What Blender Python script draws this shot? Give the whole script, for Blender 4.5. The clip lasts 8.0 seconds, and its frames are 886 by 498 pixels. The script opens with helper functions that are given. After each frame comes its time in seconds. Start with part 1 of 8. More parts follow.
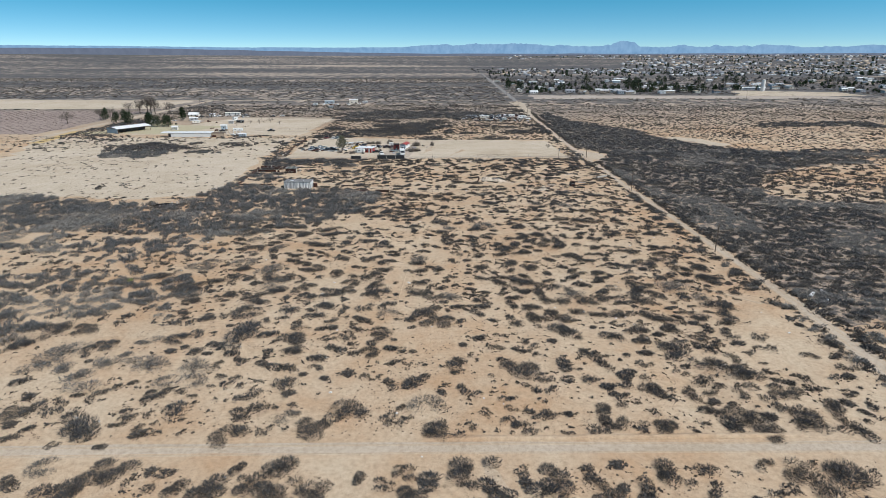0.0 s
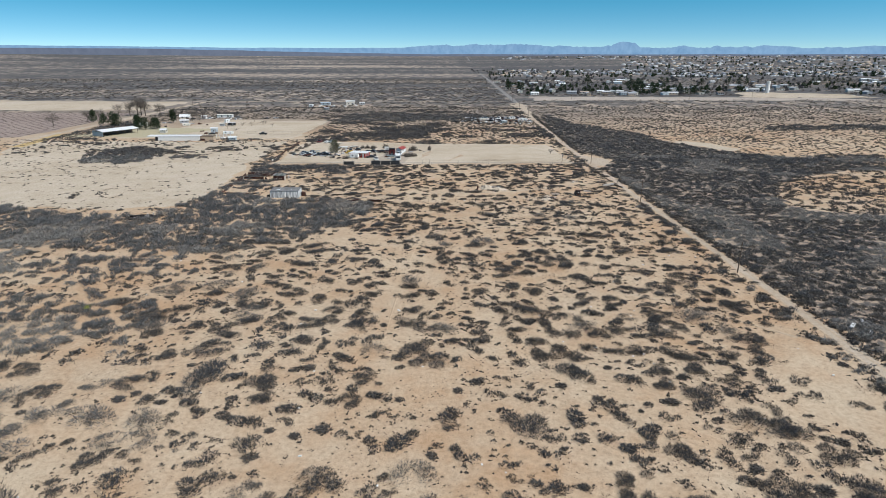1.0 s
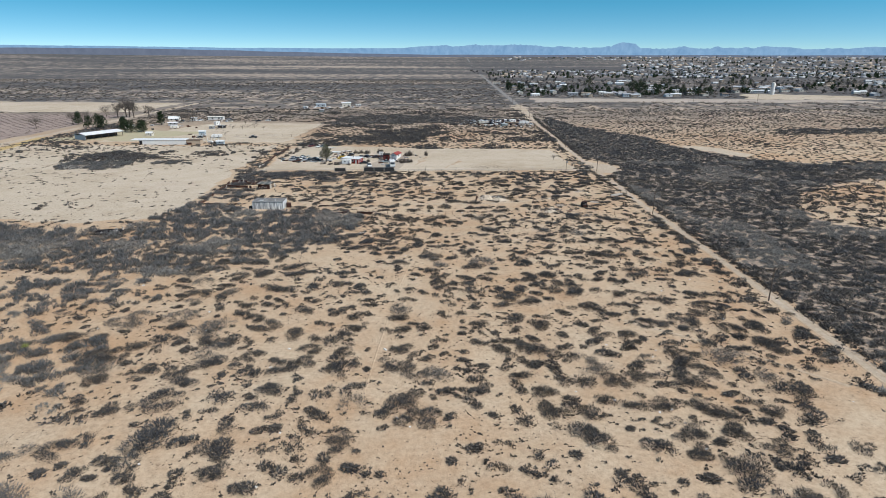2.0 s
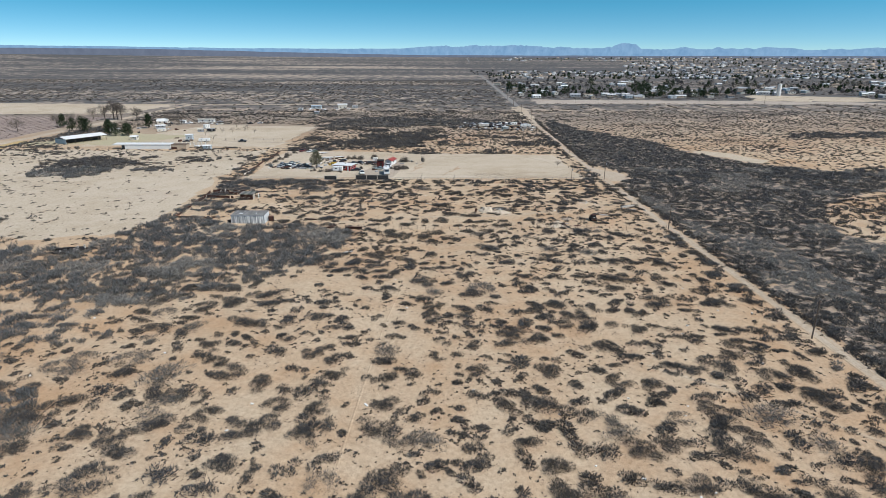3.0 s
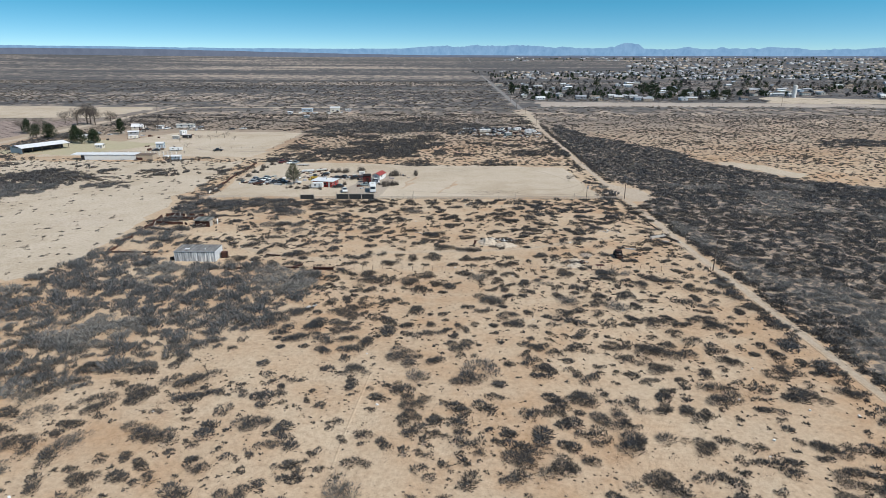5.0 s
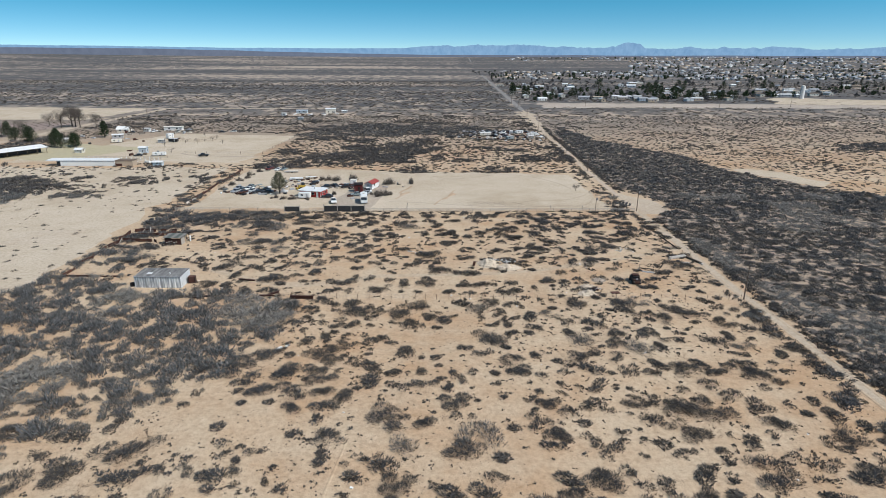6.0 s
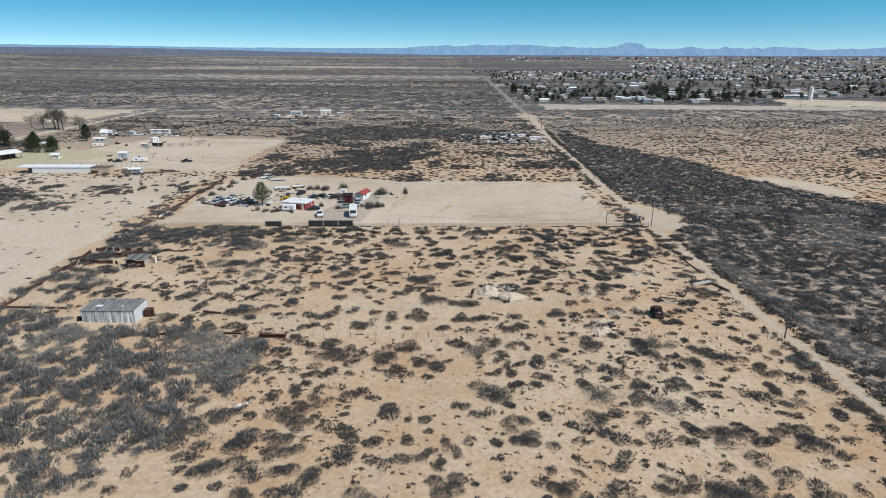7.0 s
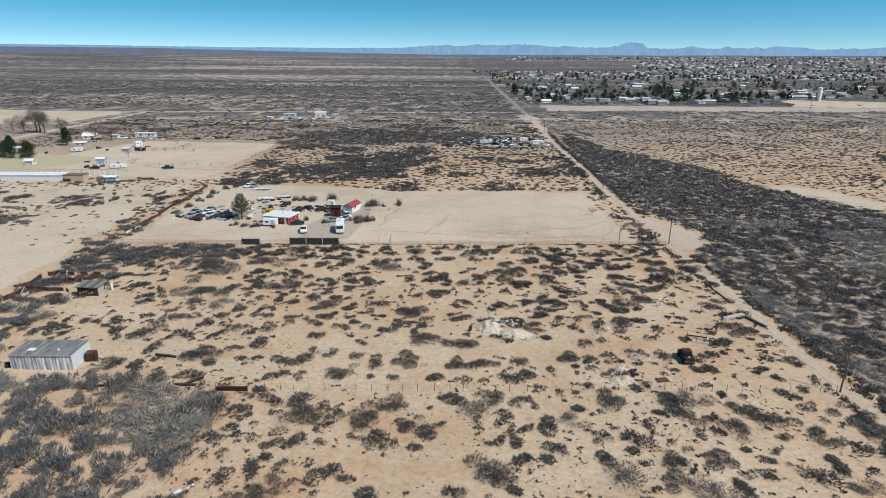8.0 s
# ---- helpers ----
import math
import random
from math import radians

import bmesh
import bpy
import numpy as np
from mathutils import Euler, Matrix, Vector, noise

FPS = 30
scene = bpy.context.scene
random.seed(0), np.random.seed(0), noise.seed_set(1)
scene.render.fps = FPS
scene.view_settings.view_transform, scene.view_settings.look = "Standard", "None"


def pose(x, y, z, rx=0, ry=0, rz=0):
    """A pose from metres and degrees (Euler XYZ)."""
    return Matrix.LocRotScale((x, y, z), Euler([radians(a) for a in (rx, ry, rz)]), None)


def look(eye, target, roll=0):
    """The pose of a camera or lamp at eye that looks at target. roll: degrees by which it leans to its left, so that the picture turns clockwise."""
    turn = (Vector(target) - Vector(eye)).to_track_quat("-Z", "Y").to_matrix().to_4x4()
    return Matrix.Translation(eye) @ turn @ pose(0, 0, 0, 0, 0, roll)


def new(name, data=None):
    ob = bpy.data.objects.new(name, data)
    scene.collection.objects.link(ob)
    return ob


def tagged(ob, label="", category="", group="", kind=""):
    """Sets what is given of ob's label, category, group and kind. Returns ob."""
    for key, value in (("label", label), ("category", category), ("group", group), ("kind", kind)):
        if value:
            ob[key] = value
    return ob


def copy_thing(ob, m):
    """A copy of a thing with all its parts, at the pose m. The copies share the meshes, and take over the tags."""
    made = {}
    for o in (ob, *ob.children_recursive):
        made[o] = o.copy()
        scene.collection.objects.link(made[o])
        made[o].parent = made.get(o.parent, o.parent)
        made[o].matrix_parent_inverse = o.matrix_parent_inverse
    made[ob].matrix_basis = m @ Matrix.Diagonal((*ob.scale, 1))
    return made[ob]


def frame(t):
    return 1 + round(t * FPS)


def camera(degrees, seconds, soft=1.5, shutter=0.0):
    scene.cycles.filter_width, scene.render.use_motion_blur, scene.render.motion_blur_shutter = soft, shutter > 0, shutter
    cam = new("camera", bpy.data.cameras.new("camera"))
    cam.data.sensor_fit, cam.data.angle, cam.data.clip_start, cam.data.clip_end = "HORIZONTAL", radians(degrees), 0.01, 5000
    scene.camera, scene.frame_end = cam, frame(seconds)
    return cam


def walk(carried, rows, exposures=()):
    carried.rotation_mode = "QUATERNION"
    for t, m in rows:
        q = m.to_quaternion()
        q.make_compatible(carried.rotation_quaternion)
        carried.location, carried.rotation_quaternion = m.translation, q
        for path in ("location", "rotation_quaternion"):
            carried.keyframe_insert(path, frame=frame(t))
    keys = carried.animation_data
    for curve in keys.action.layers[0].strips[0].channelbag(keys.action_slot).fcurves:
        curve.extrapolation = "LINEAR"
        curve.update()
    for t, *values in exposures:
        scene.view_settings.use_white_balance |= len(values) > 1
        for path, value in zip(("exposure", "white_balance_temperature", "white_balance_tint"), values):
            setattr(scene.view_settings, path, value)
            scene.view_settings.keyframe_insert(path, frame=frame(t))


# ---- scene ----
cam = camera(73.4, 8.0, soft=0.5)
METRES, EYE, TILT, LEAN, TURN = 144.06, 51.0, 0.0, 0.0, -0.6
ROWS = [
    (0.0, 0.0, 0.0, 0.0, -0.02, -18.16, 0.05),
    (0.5, 0.0042, 0.0521, -0.0001, -0.02, -18.14, 0.03),
    (1.0, 0.0084, 0.1083, -0.0002, -0.02, -18.11, -0.01),
    (1.5, 0.0124, 0.1673, -0.0003, -0.04, -18.09, -0.06),
    (3.0, 0.0252, 0.3534, -0.0013, -0.03, -18.02, -0.14),
    (3.5, 0.0298, 0.4172, -0.0018, -0.0, -18.0, -0.13),
    (4.0, 0.0339, 0.4812, -0.0018, 0.03, -17.99, -0.14),
    (4.5, 0.0385, 0.5455, -0.0018, 0.07, -18.0, -0.14),
    (6.0, 0.052, 0.7372, -0.0011, 0.16, -18.05, -0.14),
    (6.5, 0.0563, 0.8023, -0.0009, 0.18, -18.06, -0.15),
    (7.0, 0.061, 0.8675, -0.0006, 0.2, -18.06, -0.18),
    (7.5, 0.0657, 0.9326, -0.0004, 0.24, -18.08, -0.19),
    (8.0, 0.0702, 0.9975, -0.0004, 0.25, -18.08, -0.19),
]
walk(cam, [(t, pose(0, 0, EYE, TILT, LEAN, TURN) @ pose(METRES * x, METRES * y, METRES * z, 90 + pitch, roll, yaw)) for t, x, y, z, yaw, pitch, roll in ROWS])

# ---- sky and sun ----
SUN_WAY = Vector((0.58, -0.35, 0.76)).normalized()
world = bpy.data.worlds.new("sky")
scene.world = world
world.use_nodes = True
wn, wl = world.node_tree.nodes, world.node_tree.links
wn.clear()
w_out = wn.new("ShaderNodeOutputWorld")
w_bg = wn.new("ShaderNodeBackground")
w_sky = wn.new("ShaderNodeTexSky")
w_sky.sky_type, w_sky.sun_disc = "NISHITA", False
w_sky.sun_elevation = math.asin(SUN_WAY.z)
w_sky.sun_rotation = math.atan2(SUN_WAY.x, SUN_WAY.y)
w_sky.altitude, w_sky.air_density, w_sky.dust_density, w_sky.ozone_density = 1200.0, 1.0, 0.0, 0.6
w_co = wn.new("ShaderNodeTexCoord")
w_map = wn.new("ShaderNodeMapping")
w_map.inputs["Scale"].default_value = (1, 1, 3.0)  # clear desert air: the blue comes down low
w_map.inputs["Location"].default_value = (0, 0, 0.05)
wl.new(w_co.outputs["Generated"], w_map.inputs["Vector"])
wl.new(w_map.outputs["Vector"], w_sky.inputs["Vector"])
w_tint = wn.new("ShaderNodeMix")
w_tint.data_type, w_tint.blend_type = "RGBA", "MULTIPLY"
w_tint.inputs[0].default_value = 1.0
w_sep, w_up = wn.new("ShaderNodeSeparateXYZ"), wn.new("ShaderNodeValToRGB")
w_up.color_ramp.elements[0].color, w_up.color_ramp.elements[1].color = (0.76, 0.90, 0.91, 1), (0.60, 0.97, 1.04, 1)
w_up.color_ramp.elements[1].position = 0.4
w_up.color_ramp.elements.new(0.075).color = (0.40, 1.10, 1.11, 1)
wl.new(w_co.outputs["Generated"], w_sep.inputs[0])
wl.new(w_sep.outputs["Z"], w_up.inputs["Fac"])
wl.new(w_up.outputs["Color"], w_tint.inputs[7])
wl.new(w_sky.outputs["Color"], w_tint.inputs[6])
wl.new(w_tint.outputs[2], w_bg.inputs["Color"])
w_bg.inputs["Strength"].default_value = 0.13
wl.new(w_bg.outputs["Background"], w_out.inputs["Surface"])
sun_data = bpy.data.lights.new("sun", "SUN")
sun_data.energy, sun_data.angle, sun_data.color = 4.6, radians(0.53), (1.0, 0.985, 0.955)
sun = new("sun", sun_data)
sun.matrix_world = look(SUN_WAY * 100, (0, 0, 0))
scene.view_settings.exposure = 0.0

# ---- materials ----
def material(name, rough=0.8, metal=0.0):
    m = bpy.data.materials.new(name)
    m.use_nodes = True
    b = m.node_tree.nodes["Principled BSDF"]
    b.inputs["Roughness"].default_value, b.inputs["Metallic"].default_value = rough, metal
    b.inputs["Specular IOR Level"].default_value = 0.3
    return m, m.node_tree.nodes, m.node_tree.links, b


def noise_node(N, L, co, scale, detail=4.0, rough=0.55, stretch=None):
    n = N.new("ShaderNodeTexNoise")
    n.inputs["Scale"].default_value, n.inputs["Detail"].default_value, n.inputs["Roughness"].default_value = scale, detail, rough
    if stretch:
        mp = N.new("ShaderNodeMapping")
        mp.inputs["Scale"].default_value = stretch
        L.new(co, mp.inputs["Vector"])
        co = mp.outputs["Vector"]
    L.new(co, n.inputs["Vector"])
    return n.outputs["Fac"]


def ramp(N, L, fac, stops):
    r = N.new("ShaderNodeValToRGB")
    e = r.color_ramp.elements
    e[0].position, e[0].color = stops[0][0], (*stops[0][1], 1)
    e[1].position, e[1].color = stops[-1][0], (*stops[-1][1], 1)
    for p, c in stops[1:-1]:
        e.new(p).color = (*c, 1)
    L.new(fac, r.inputs["Fac"])
    return r.outputs["Color"]


def mix(N, L, fac, a, b, mode="MIX"):
    n = N.new("ShaderNodeMix")
    n.data_type, n.blend_type = "RGBA", mode
    for sock, v in ((n.inputs[0], fac), (n.inputs[6], a), (n.inputs[7], b)):
        if isinstance(v, bpy.types.NodeSocket):
            L.new(v, sock)
        else:
            sock.default_value = v if isinstance(v, float) else (*v, 1)
    return n.outputs[2]


def math_node(N, L, op, a, b=0.0, clamp=False):
    n = N.new("ShaderNodeMath")
    n.operation, n.use_clamp = op, clamp
    for sock, v in zip(n.inputs, (a, b)):
        if isinstance(v, bpy.types.NodeSocket):
            L.new(v, sock)
        else:
            sock.default_value = v
    return n.outputs[0]


def smooth(N, L, v, lo, hi):
    n = N.new("ShaderNodeMapRange")
    n.interpolation_type = "SMOOTHSTEP"
    n.inputs["From Min"].default_value, n.inputs["From Max"].default_value = lo, hi
    L.new(v, n.inputs["Value"])
    return n.outputs["Result"]


def bump(N, L, b, height, strength=0.4, dist=0.05):
    n = N.new("ShaderNodeBump")
    n.inputs["Strength"].default_value, n.inputs["Distance"].default_value = strength, dist
    L.new(height, n.inputs["Height"])
    L.new(n.outputs["Normal"], b.inputs["Normal"])


def place_of(N):
    return N.new("ShaderNodeNewGeometry").outputs["Position"]


def sand_material(name, pale, mid, red, scrub=False):
    m, N, L, b = material(name, 0.95)
    b.inputs["Specular IOR Level"].default_value = 0.1
    P = place_of(N)
    broad = noise_node(N, L, P, 0.018, 4, 0.6)
    patch = noise_node(N, L, P, 0.11, 5, 0.62)
    fine = noise_node(N, L, P, 1.3, 5, 0.65)
    grain = noise_node(N, L, P, 7.0, 3, 0.6)
    both = math_node(N, L, "ADD", math_node(N, L, "MULTIPLY", broad, 0.55), math_node(N, L, "MULTIPLY", patch, 0.45))
    col = ramp(N, L, both, [(0.38, pale), (0.5, mid), (0.60, red)])
    col = mix(N, L, 1.0, col, ramp(N, L, fine, [(0.3, (0.80, 0.78, 0.76)), (0.5, (1.0, 1.0, 1.0)), (0.72, (1.13, 1.14, 1.15))]), "MULTIPLY")
    col = mix(N, L, 1.0, col, ramp(N, L, grain, [(0.25, (0.74, 0.72, 0.70)), (0.45, (1.0, 1.0, 1.0)), (0.7, (1.12, 1.12, 1.12))]), "MULTIPLY")
    litter = smooth(N, L, noise_node(N, L, P, 3.1, 2, 0.5), 0.66, 0.72)
    col = mix(N, L, math_node(N, L, "MULTIPLY", litter, 0.55), col, (0.16, 0.12, 0.09))
    if scrub:  # far scrub too small to stand as bushes
        sep = N.new("ShaderNodeSeparateXYZ")
        L.new(P, sep.inputs[0])
        far = smooth(N, L, sep.outputs["Y"], 330.0, 760.0)
        bands = noise_node(N, L, P, 0.0034, 3, 0.6, (0.22, 1.0, 1.0))
        clumps = noise_node(N, L, P, 0.05, 7, 0.74, (1.0, 0.5, 1.0))
        cover = math_node(N, L, "ADD", math_node(N, L, "MULTIPLY", bands, 0.75), clumps)
        town = math_node(N, L, "MULTIPLY", smooth(N, L, sep.outputs["Y"], 800.0, 850.0), smooth(N, L, sep.outputs["X"], 90.0, 140.0))
        cover = math_node(N, L, "ADD", cover, math_node(N, L, "MULTIPLY", town, 0.03))  # yards, hedges and scrub between the town's houses
        cover = smooth(N, L, cover, 0.71, 0.90)
        tone = ramp(N, L, noise_node(N, L, P, 0.02, 3), [(0.35, (0.062, 0.062, 0.064)), (0.65, (0.11, 0.105, 0.102))])
        # sand turns greyer with distance: haze put into the base colour
        col = mix(N, L, math_node(N, L, "MULTIPLY", far, 0.8), col, (0.395, 0.33, 0.27))
        col = mix(N, L, math_node(N, L, "MULTIPLY", far, math_node(N, L, "MULTIPLY", cover, 0.95)), col, tone)
    L.new(col, b.inputs["Base Color"])
    bump(N, L, b, math_node(N, L, "ADD", math_node(N, L, "MULTIPLY", fine, 0.7), math_node(N, L, "MULTIPLY", grain, 0.3)), 0.55, 0.25)
    return m


SAND = sand_material("desert_sand", (0.50, 0.388, 0.27), (0.47, 0.342, 0.226), (0.435, 0.286, 0.171), True)
ROAD_SAND = sand_material("packed_sand", (0.475, 0.39, 0.30), (0.445, 0.36, 0.27), (0.41, 0.325, 0.235))
YARD_SAND = sand_material("cleared_sand", (0.525, 0.44, 0.338), (0.485, 0.4, 0.3), (0.435, 0.35, 0.252))
GREY_SAND = sand_material("grey_dirt", (0.40, 0.335, 0.265), (0.36, 0.30, 0.24), (0.33, 0.26, 0.2))
ROSE_SAND = sand_material("ploughed_soil", (0.33, 0.26, 0.22), (0.30, 0.235, 0.20), (0.27, 0.21, 0.18))
def shaded_litter_material():
    m, N, L, b = material("shaded_twig_litter_on_sand", 0.95)
    P = place_of(N)
    n = noise_node(N, L, P, 0.45, 5, 0.7)
    f = noise_node(N, L, P, 4.0, 4, 0.75)
    # twig litter; its dark tones also carry the shade between the bushes
    litter = ramp(N, L, f, [(0.3, (0.042, 0.039, 0.036)), (0.5, (0.105, 0.094, 0.084)), (0.7, (0.24, 0.20, 0.165))])
    col = mix(N, L, smooth(N, L, n, 0.44, 0.58), litter, (0.42, 0.32, 0.23))
    L.new(col, b.inputs["Base Color"])
    bump(N, L, b, f, 0.8, 0.3)
    return m


SHADED_LITTER = shaded_litter_material()
WORN_PATH = sand_material("trodden_path", (0.48, 0.385, 0.28), (0.455, 0.35, 0.245), (0.43, 0.315, 0.21))
SPOIL = sand_material("pale_spoil", (0.54, 0.455, 0.355), (0.49, 0.405, 0.31), (0.44, 0.345, 0.25))
ASPHALT = sand_material("worn_asphalt", (0.26, 0.243, 0.225), (0.235, 0.22, 0.203), (0.21, 0.197, 0.182))
FALLOW = sand_material("fallow_soil", (0.44, 0.375, 0.31), (0.41, 0.345, 0.285), (0.38, 0.315, 0.26))


def twig_material(name, dark, light, tint, low=None):
    m, N, L, b = material(name, 0.85)
    b.inputs["Specular IOR Level"].default_value = 0.15
    g = N.new("ShaderNodeNewGeometry")
    isl = ramp(N, L, g.outputs["Random Per Island"], [(0.0, dark), (1.0, light)])
    whole = noise_node(N, L, g.outputs["Position"], 0.22, 3, 0.6)
    col = mix(N, L, smooth(N, L, whole, 0.42, 0.66), isl, tint)
    tangle = noise_node(N, L, g.outputs["Position"], 7.0, 4, 0.8)
    col = mix(N, L, 1.0, col, ramp(N, L, tangle, [(0.34, (0.62, 0.61, 0.6)), (0.5, (0.97, 0.97, 0.97)), (0.68, (1.4, 1.38, 1.35))]), "MULTIPLY")
    if low:  # older wood near the ground is browner than the grey outer twigs
        sep = N.new("ShaderNodeSeparateXYZ")
        L.new(g.outputs["Position"], sep.inputs[0])
        col = mix(N, L, smooth(N, L, sep.outputs["Z"], 0.15, 0.75), mix(N, L, 1.0, col, low, "MULTIPLY"), col)
    L.new(col, b.inputs["Base Color"])
    through_ = N.new("ShaderNodeBsdfTranslucent")  # a spray of fine twigs lets light past
    L.new(col, through_.inputs["Color"])
    both = N.new("ShaderNodeMixShader")
    both.inputs[0].default_value = 0.32
    L.new(b.outputs[0], both.inputs[1])
    L.new(through_.outputs[0], both.inputs[2])
    L.new(both.outputs[0], N["Material Output"].inputs["Surface"])
    return m


TWIG = twig_material("dry_twigs", (0.058, 0.055, 0.053), (0.172, 0.167, 0.162), (0.102, 0.103, 0.106), (1.1, 0.99, 0.87))
TWIG_FAR = twig_material("far_scrub", (0.085, 0.072, 0.06), (0.165, 0.14, 0.115), (0.12, 0.105, 0.09))
TWIG_DARK = twig_material("thicket_twigs", (0.066, 0.066, 0.066), (0.195, 0.192, 0.19), (0.122, 0.123, 0.126), (1.2, 1.08, 0.95))
TWIG_PALE = twig_material("grey_dead_twigs", (0.17, 0.16, 0.145), (0.36, 0.34, 0.31), (0.26, 0.25, 0.23))
DEADWOOD = twig_material("brown_dead_wood", (0.10, 0.07, 0.048), (0.24, 0.17, 0.12), (0.16, 0.112, 0.08))
YARD_TWIG = twig_material("brown_grey_twigs", (0.09, 0.078, 0.068), (0.21, 0.182, 0.158), (0.15, 0.13, 0.115))
PINE = twig_material("dusty_pine", (0.13, 0.135, 0.085), (0.30, 0.295, 0.2), (0.21, 0.21, 0.145))
BRUSH = twig_material("grey_brush", (0.088, 0.087, 0.085), (0.265, 0.261, 0.254), (0.16, 0.161, 0.162), (1.08, 1.0, 0.9))
STALK = twig_material("dry_stalks", (0.09, 0.07, 0.05), (0.17, 0.13, 0.10), (0.12, 0.10, 0.08))
LEAF = twig_material("evergreen_leaves", (0.022, 0.034, 0.018), (0.06, 0.08, 0.04), (0.04, 0.06, 0.032))


def painted(name, colour, rough=0.6, metal=0.0, wear=0.25, dirt=(0.25, 0.2, 0.15), scale=1.2):
    m, N, L, b = material(name, rough, metal)
    P = N.new("ShaderNodeTexCoord").outputs["Object"]
    big = noise_node(N, L, P, scale, 5, 0.65)
    small = noise_node(N, L, P, scale * 9, 3, 0.6)
    col = mix(N, L, 1.0, colour, ramp(N, L, small, [(0.3, (0.88, 0.88, 0.88)), (0.7, (1.06, 1.06, 1.06))]), "MULTIPLY")
    col = mix(N, L, math_node(N, L, "MULTIPLY", smooth(N, L, big, 0.5, 0.75), wear), col, dirt)
    L.new(col, b.inputs["Base Color"])
    bump(N, L, b, small, 0.2, 0.02)
    return m


WHITE = painted("white_paint", (0.72, 0.72, 0.70), 0.5)
CREAM = painted("cream_siding", (0.66, 0.62, 0.54), 0.6)
GREYP = painted("grey_siding", (0.36, 0.37, 0.38), 0.6)
TAN = painted("tan_stucco", (0.45, 0.36, 0.27), 0.8)
BLUEP = painted("pale_blue_paint", (0.43, 0.50, 0.55), 0.6)
RED = painted("barn_red", (0.33, 0.028, 0.026), 0.6, wear=0.2, dirt=(0.2, 0.06, 0.04))
REDROOF = painted("red_roof", (0.30, 0.055, 0.045), 0.6)
DARK = painted("dark_paint", (0.02, 0.021, 0.024), 0.35, wear=0.15)
SILVER = painted("silver_paint", (0.36, 0.37, 0.38), 0.4, 0.3, 0.4)
TEAL = painted("blue_green_paint", (0.20, 0.245, 0.25), 0.5, 0.0, 0.5, (0.3, 0.25, 0.2))
YELLOW = painted("machine_yellow", (0.40, 0.27, 0.04), 0.6, 0.0, 0.5, (0.18, 0.13, 0.07), 1.5)
RUST = painted("rusty_steel", (0.062, 0.028, 0.021), 0.9, 0.0, 0.6, (0.07, 0.035, 0.025), 2.0)
RUSTLIGHT = painted("rust_orange", (0.10, 0.048, 0.034), 0.9, 0.0, 0.5, (0.10, 0.05, 0.035), 2.0)
BURNT = painted("burnt_metal", (0.016, 0.013, 0.012), 0.8, 0.0, 0.6, (0.10, 0.04, 0.03), 1.5)
TIMBER = painted("weathered_timber", (0.17, 0.13, 0.10), 0.9, 0.0, 0.4, (0.1, 0.08, 0.065), 1.0)
PALEWOOD = painted("bleached_timber", (0.40, 0.36, 0.31), 0.9, 0.0, 0.4, (0.22, 0.19, 0.16), 1.0)
WIRE = painted("galvanised_wire", (0.30, 0.30, 0.30), 0.5, 0.6, 0.2)
MESH = painted("shade_cloth", (0.03, 0.032, 0.034), 0.8, 0.0, 0.3, (0.07, 0.065, 0.06), 0.4)
BARK = painted("grey_bark", (0.13, 0.105, 0.085), 0.95, 0.0, 0.5, (0.07, 0.06, 0.05), 2.0)
TYRE = painted("tyre_rubber", (0.025, 0.025, 0.026), 0.85)
RUBBLE = painted("pale_rubble", (0.5, 0.47, 0.43), 0.9, 0.0, 0.5, (0.3, 0.25, 0.2), 0.6)
ROOFTIN = painted("weathered_roof_tin", (0.22, 0.205, 0.185), 0.8, 0.0, 0.8, (0.13, 0.115, 0.10), 0.5)
SHEDTIN = painted("dark_green_grey_tin", (0.085, 0.10, 0.085), 0.7, 0.0, 0.6, (0.15, 0.13, 0.10), 0.8)
WALLTIN = painted("galvanised_wall_tin", (0.62, 0.64, 0.65), 0.5, 0.1, 0.4, (0.25, 0.26, 0.27), 0.5)
GLASSY = painted("window_glass", (0.03, 0.04, 0.05), 0.12, 0.0, 0.1)
HAY = painted("dry_straw", (0.48, 0.34, 0.15), 0.95)
DRYGRASS = painted("dry_lawn", (0.42, 0.365, 0.235), 0.95, 0.0, 0.7, (0.46, 0.38, 0.27), 0.05)


# emissive: aerial haze and the shading of the slopes are put into the colour
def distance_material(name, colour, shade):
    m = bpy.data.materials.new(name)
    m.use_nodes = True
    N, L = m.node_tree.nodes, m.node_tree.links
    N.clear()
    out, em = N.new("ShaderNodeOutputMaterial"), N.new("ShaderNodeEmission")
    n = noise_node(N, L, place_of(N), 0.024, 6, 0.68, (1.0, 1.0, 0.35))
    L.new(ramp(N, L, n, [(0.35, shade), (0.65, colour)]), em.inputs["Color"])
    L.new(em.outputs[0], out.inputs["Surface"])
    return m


TOWN_ROOF = painted("far_roof", (0.5, 0.5, 0.49), 0.7)
MAROON = painted("dark_maroon", (0.09, 0.012, 0.012), 0.7)
# first colour: hazy lit slope, second: darker fold; both painted, both glowing
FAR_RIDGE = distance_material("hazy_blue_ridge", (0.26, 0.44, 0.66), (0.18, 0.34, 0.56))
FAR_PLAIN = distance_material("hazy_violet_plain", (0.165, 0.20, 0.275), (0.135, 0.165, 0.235))

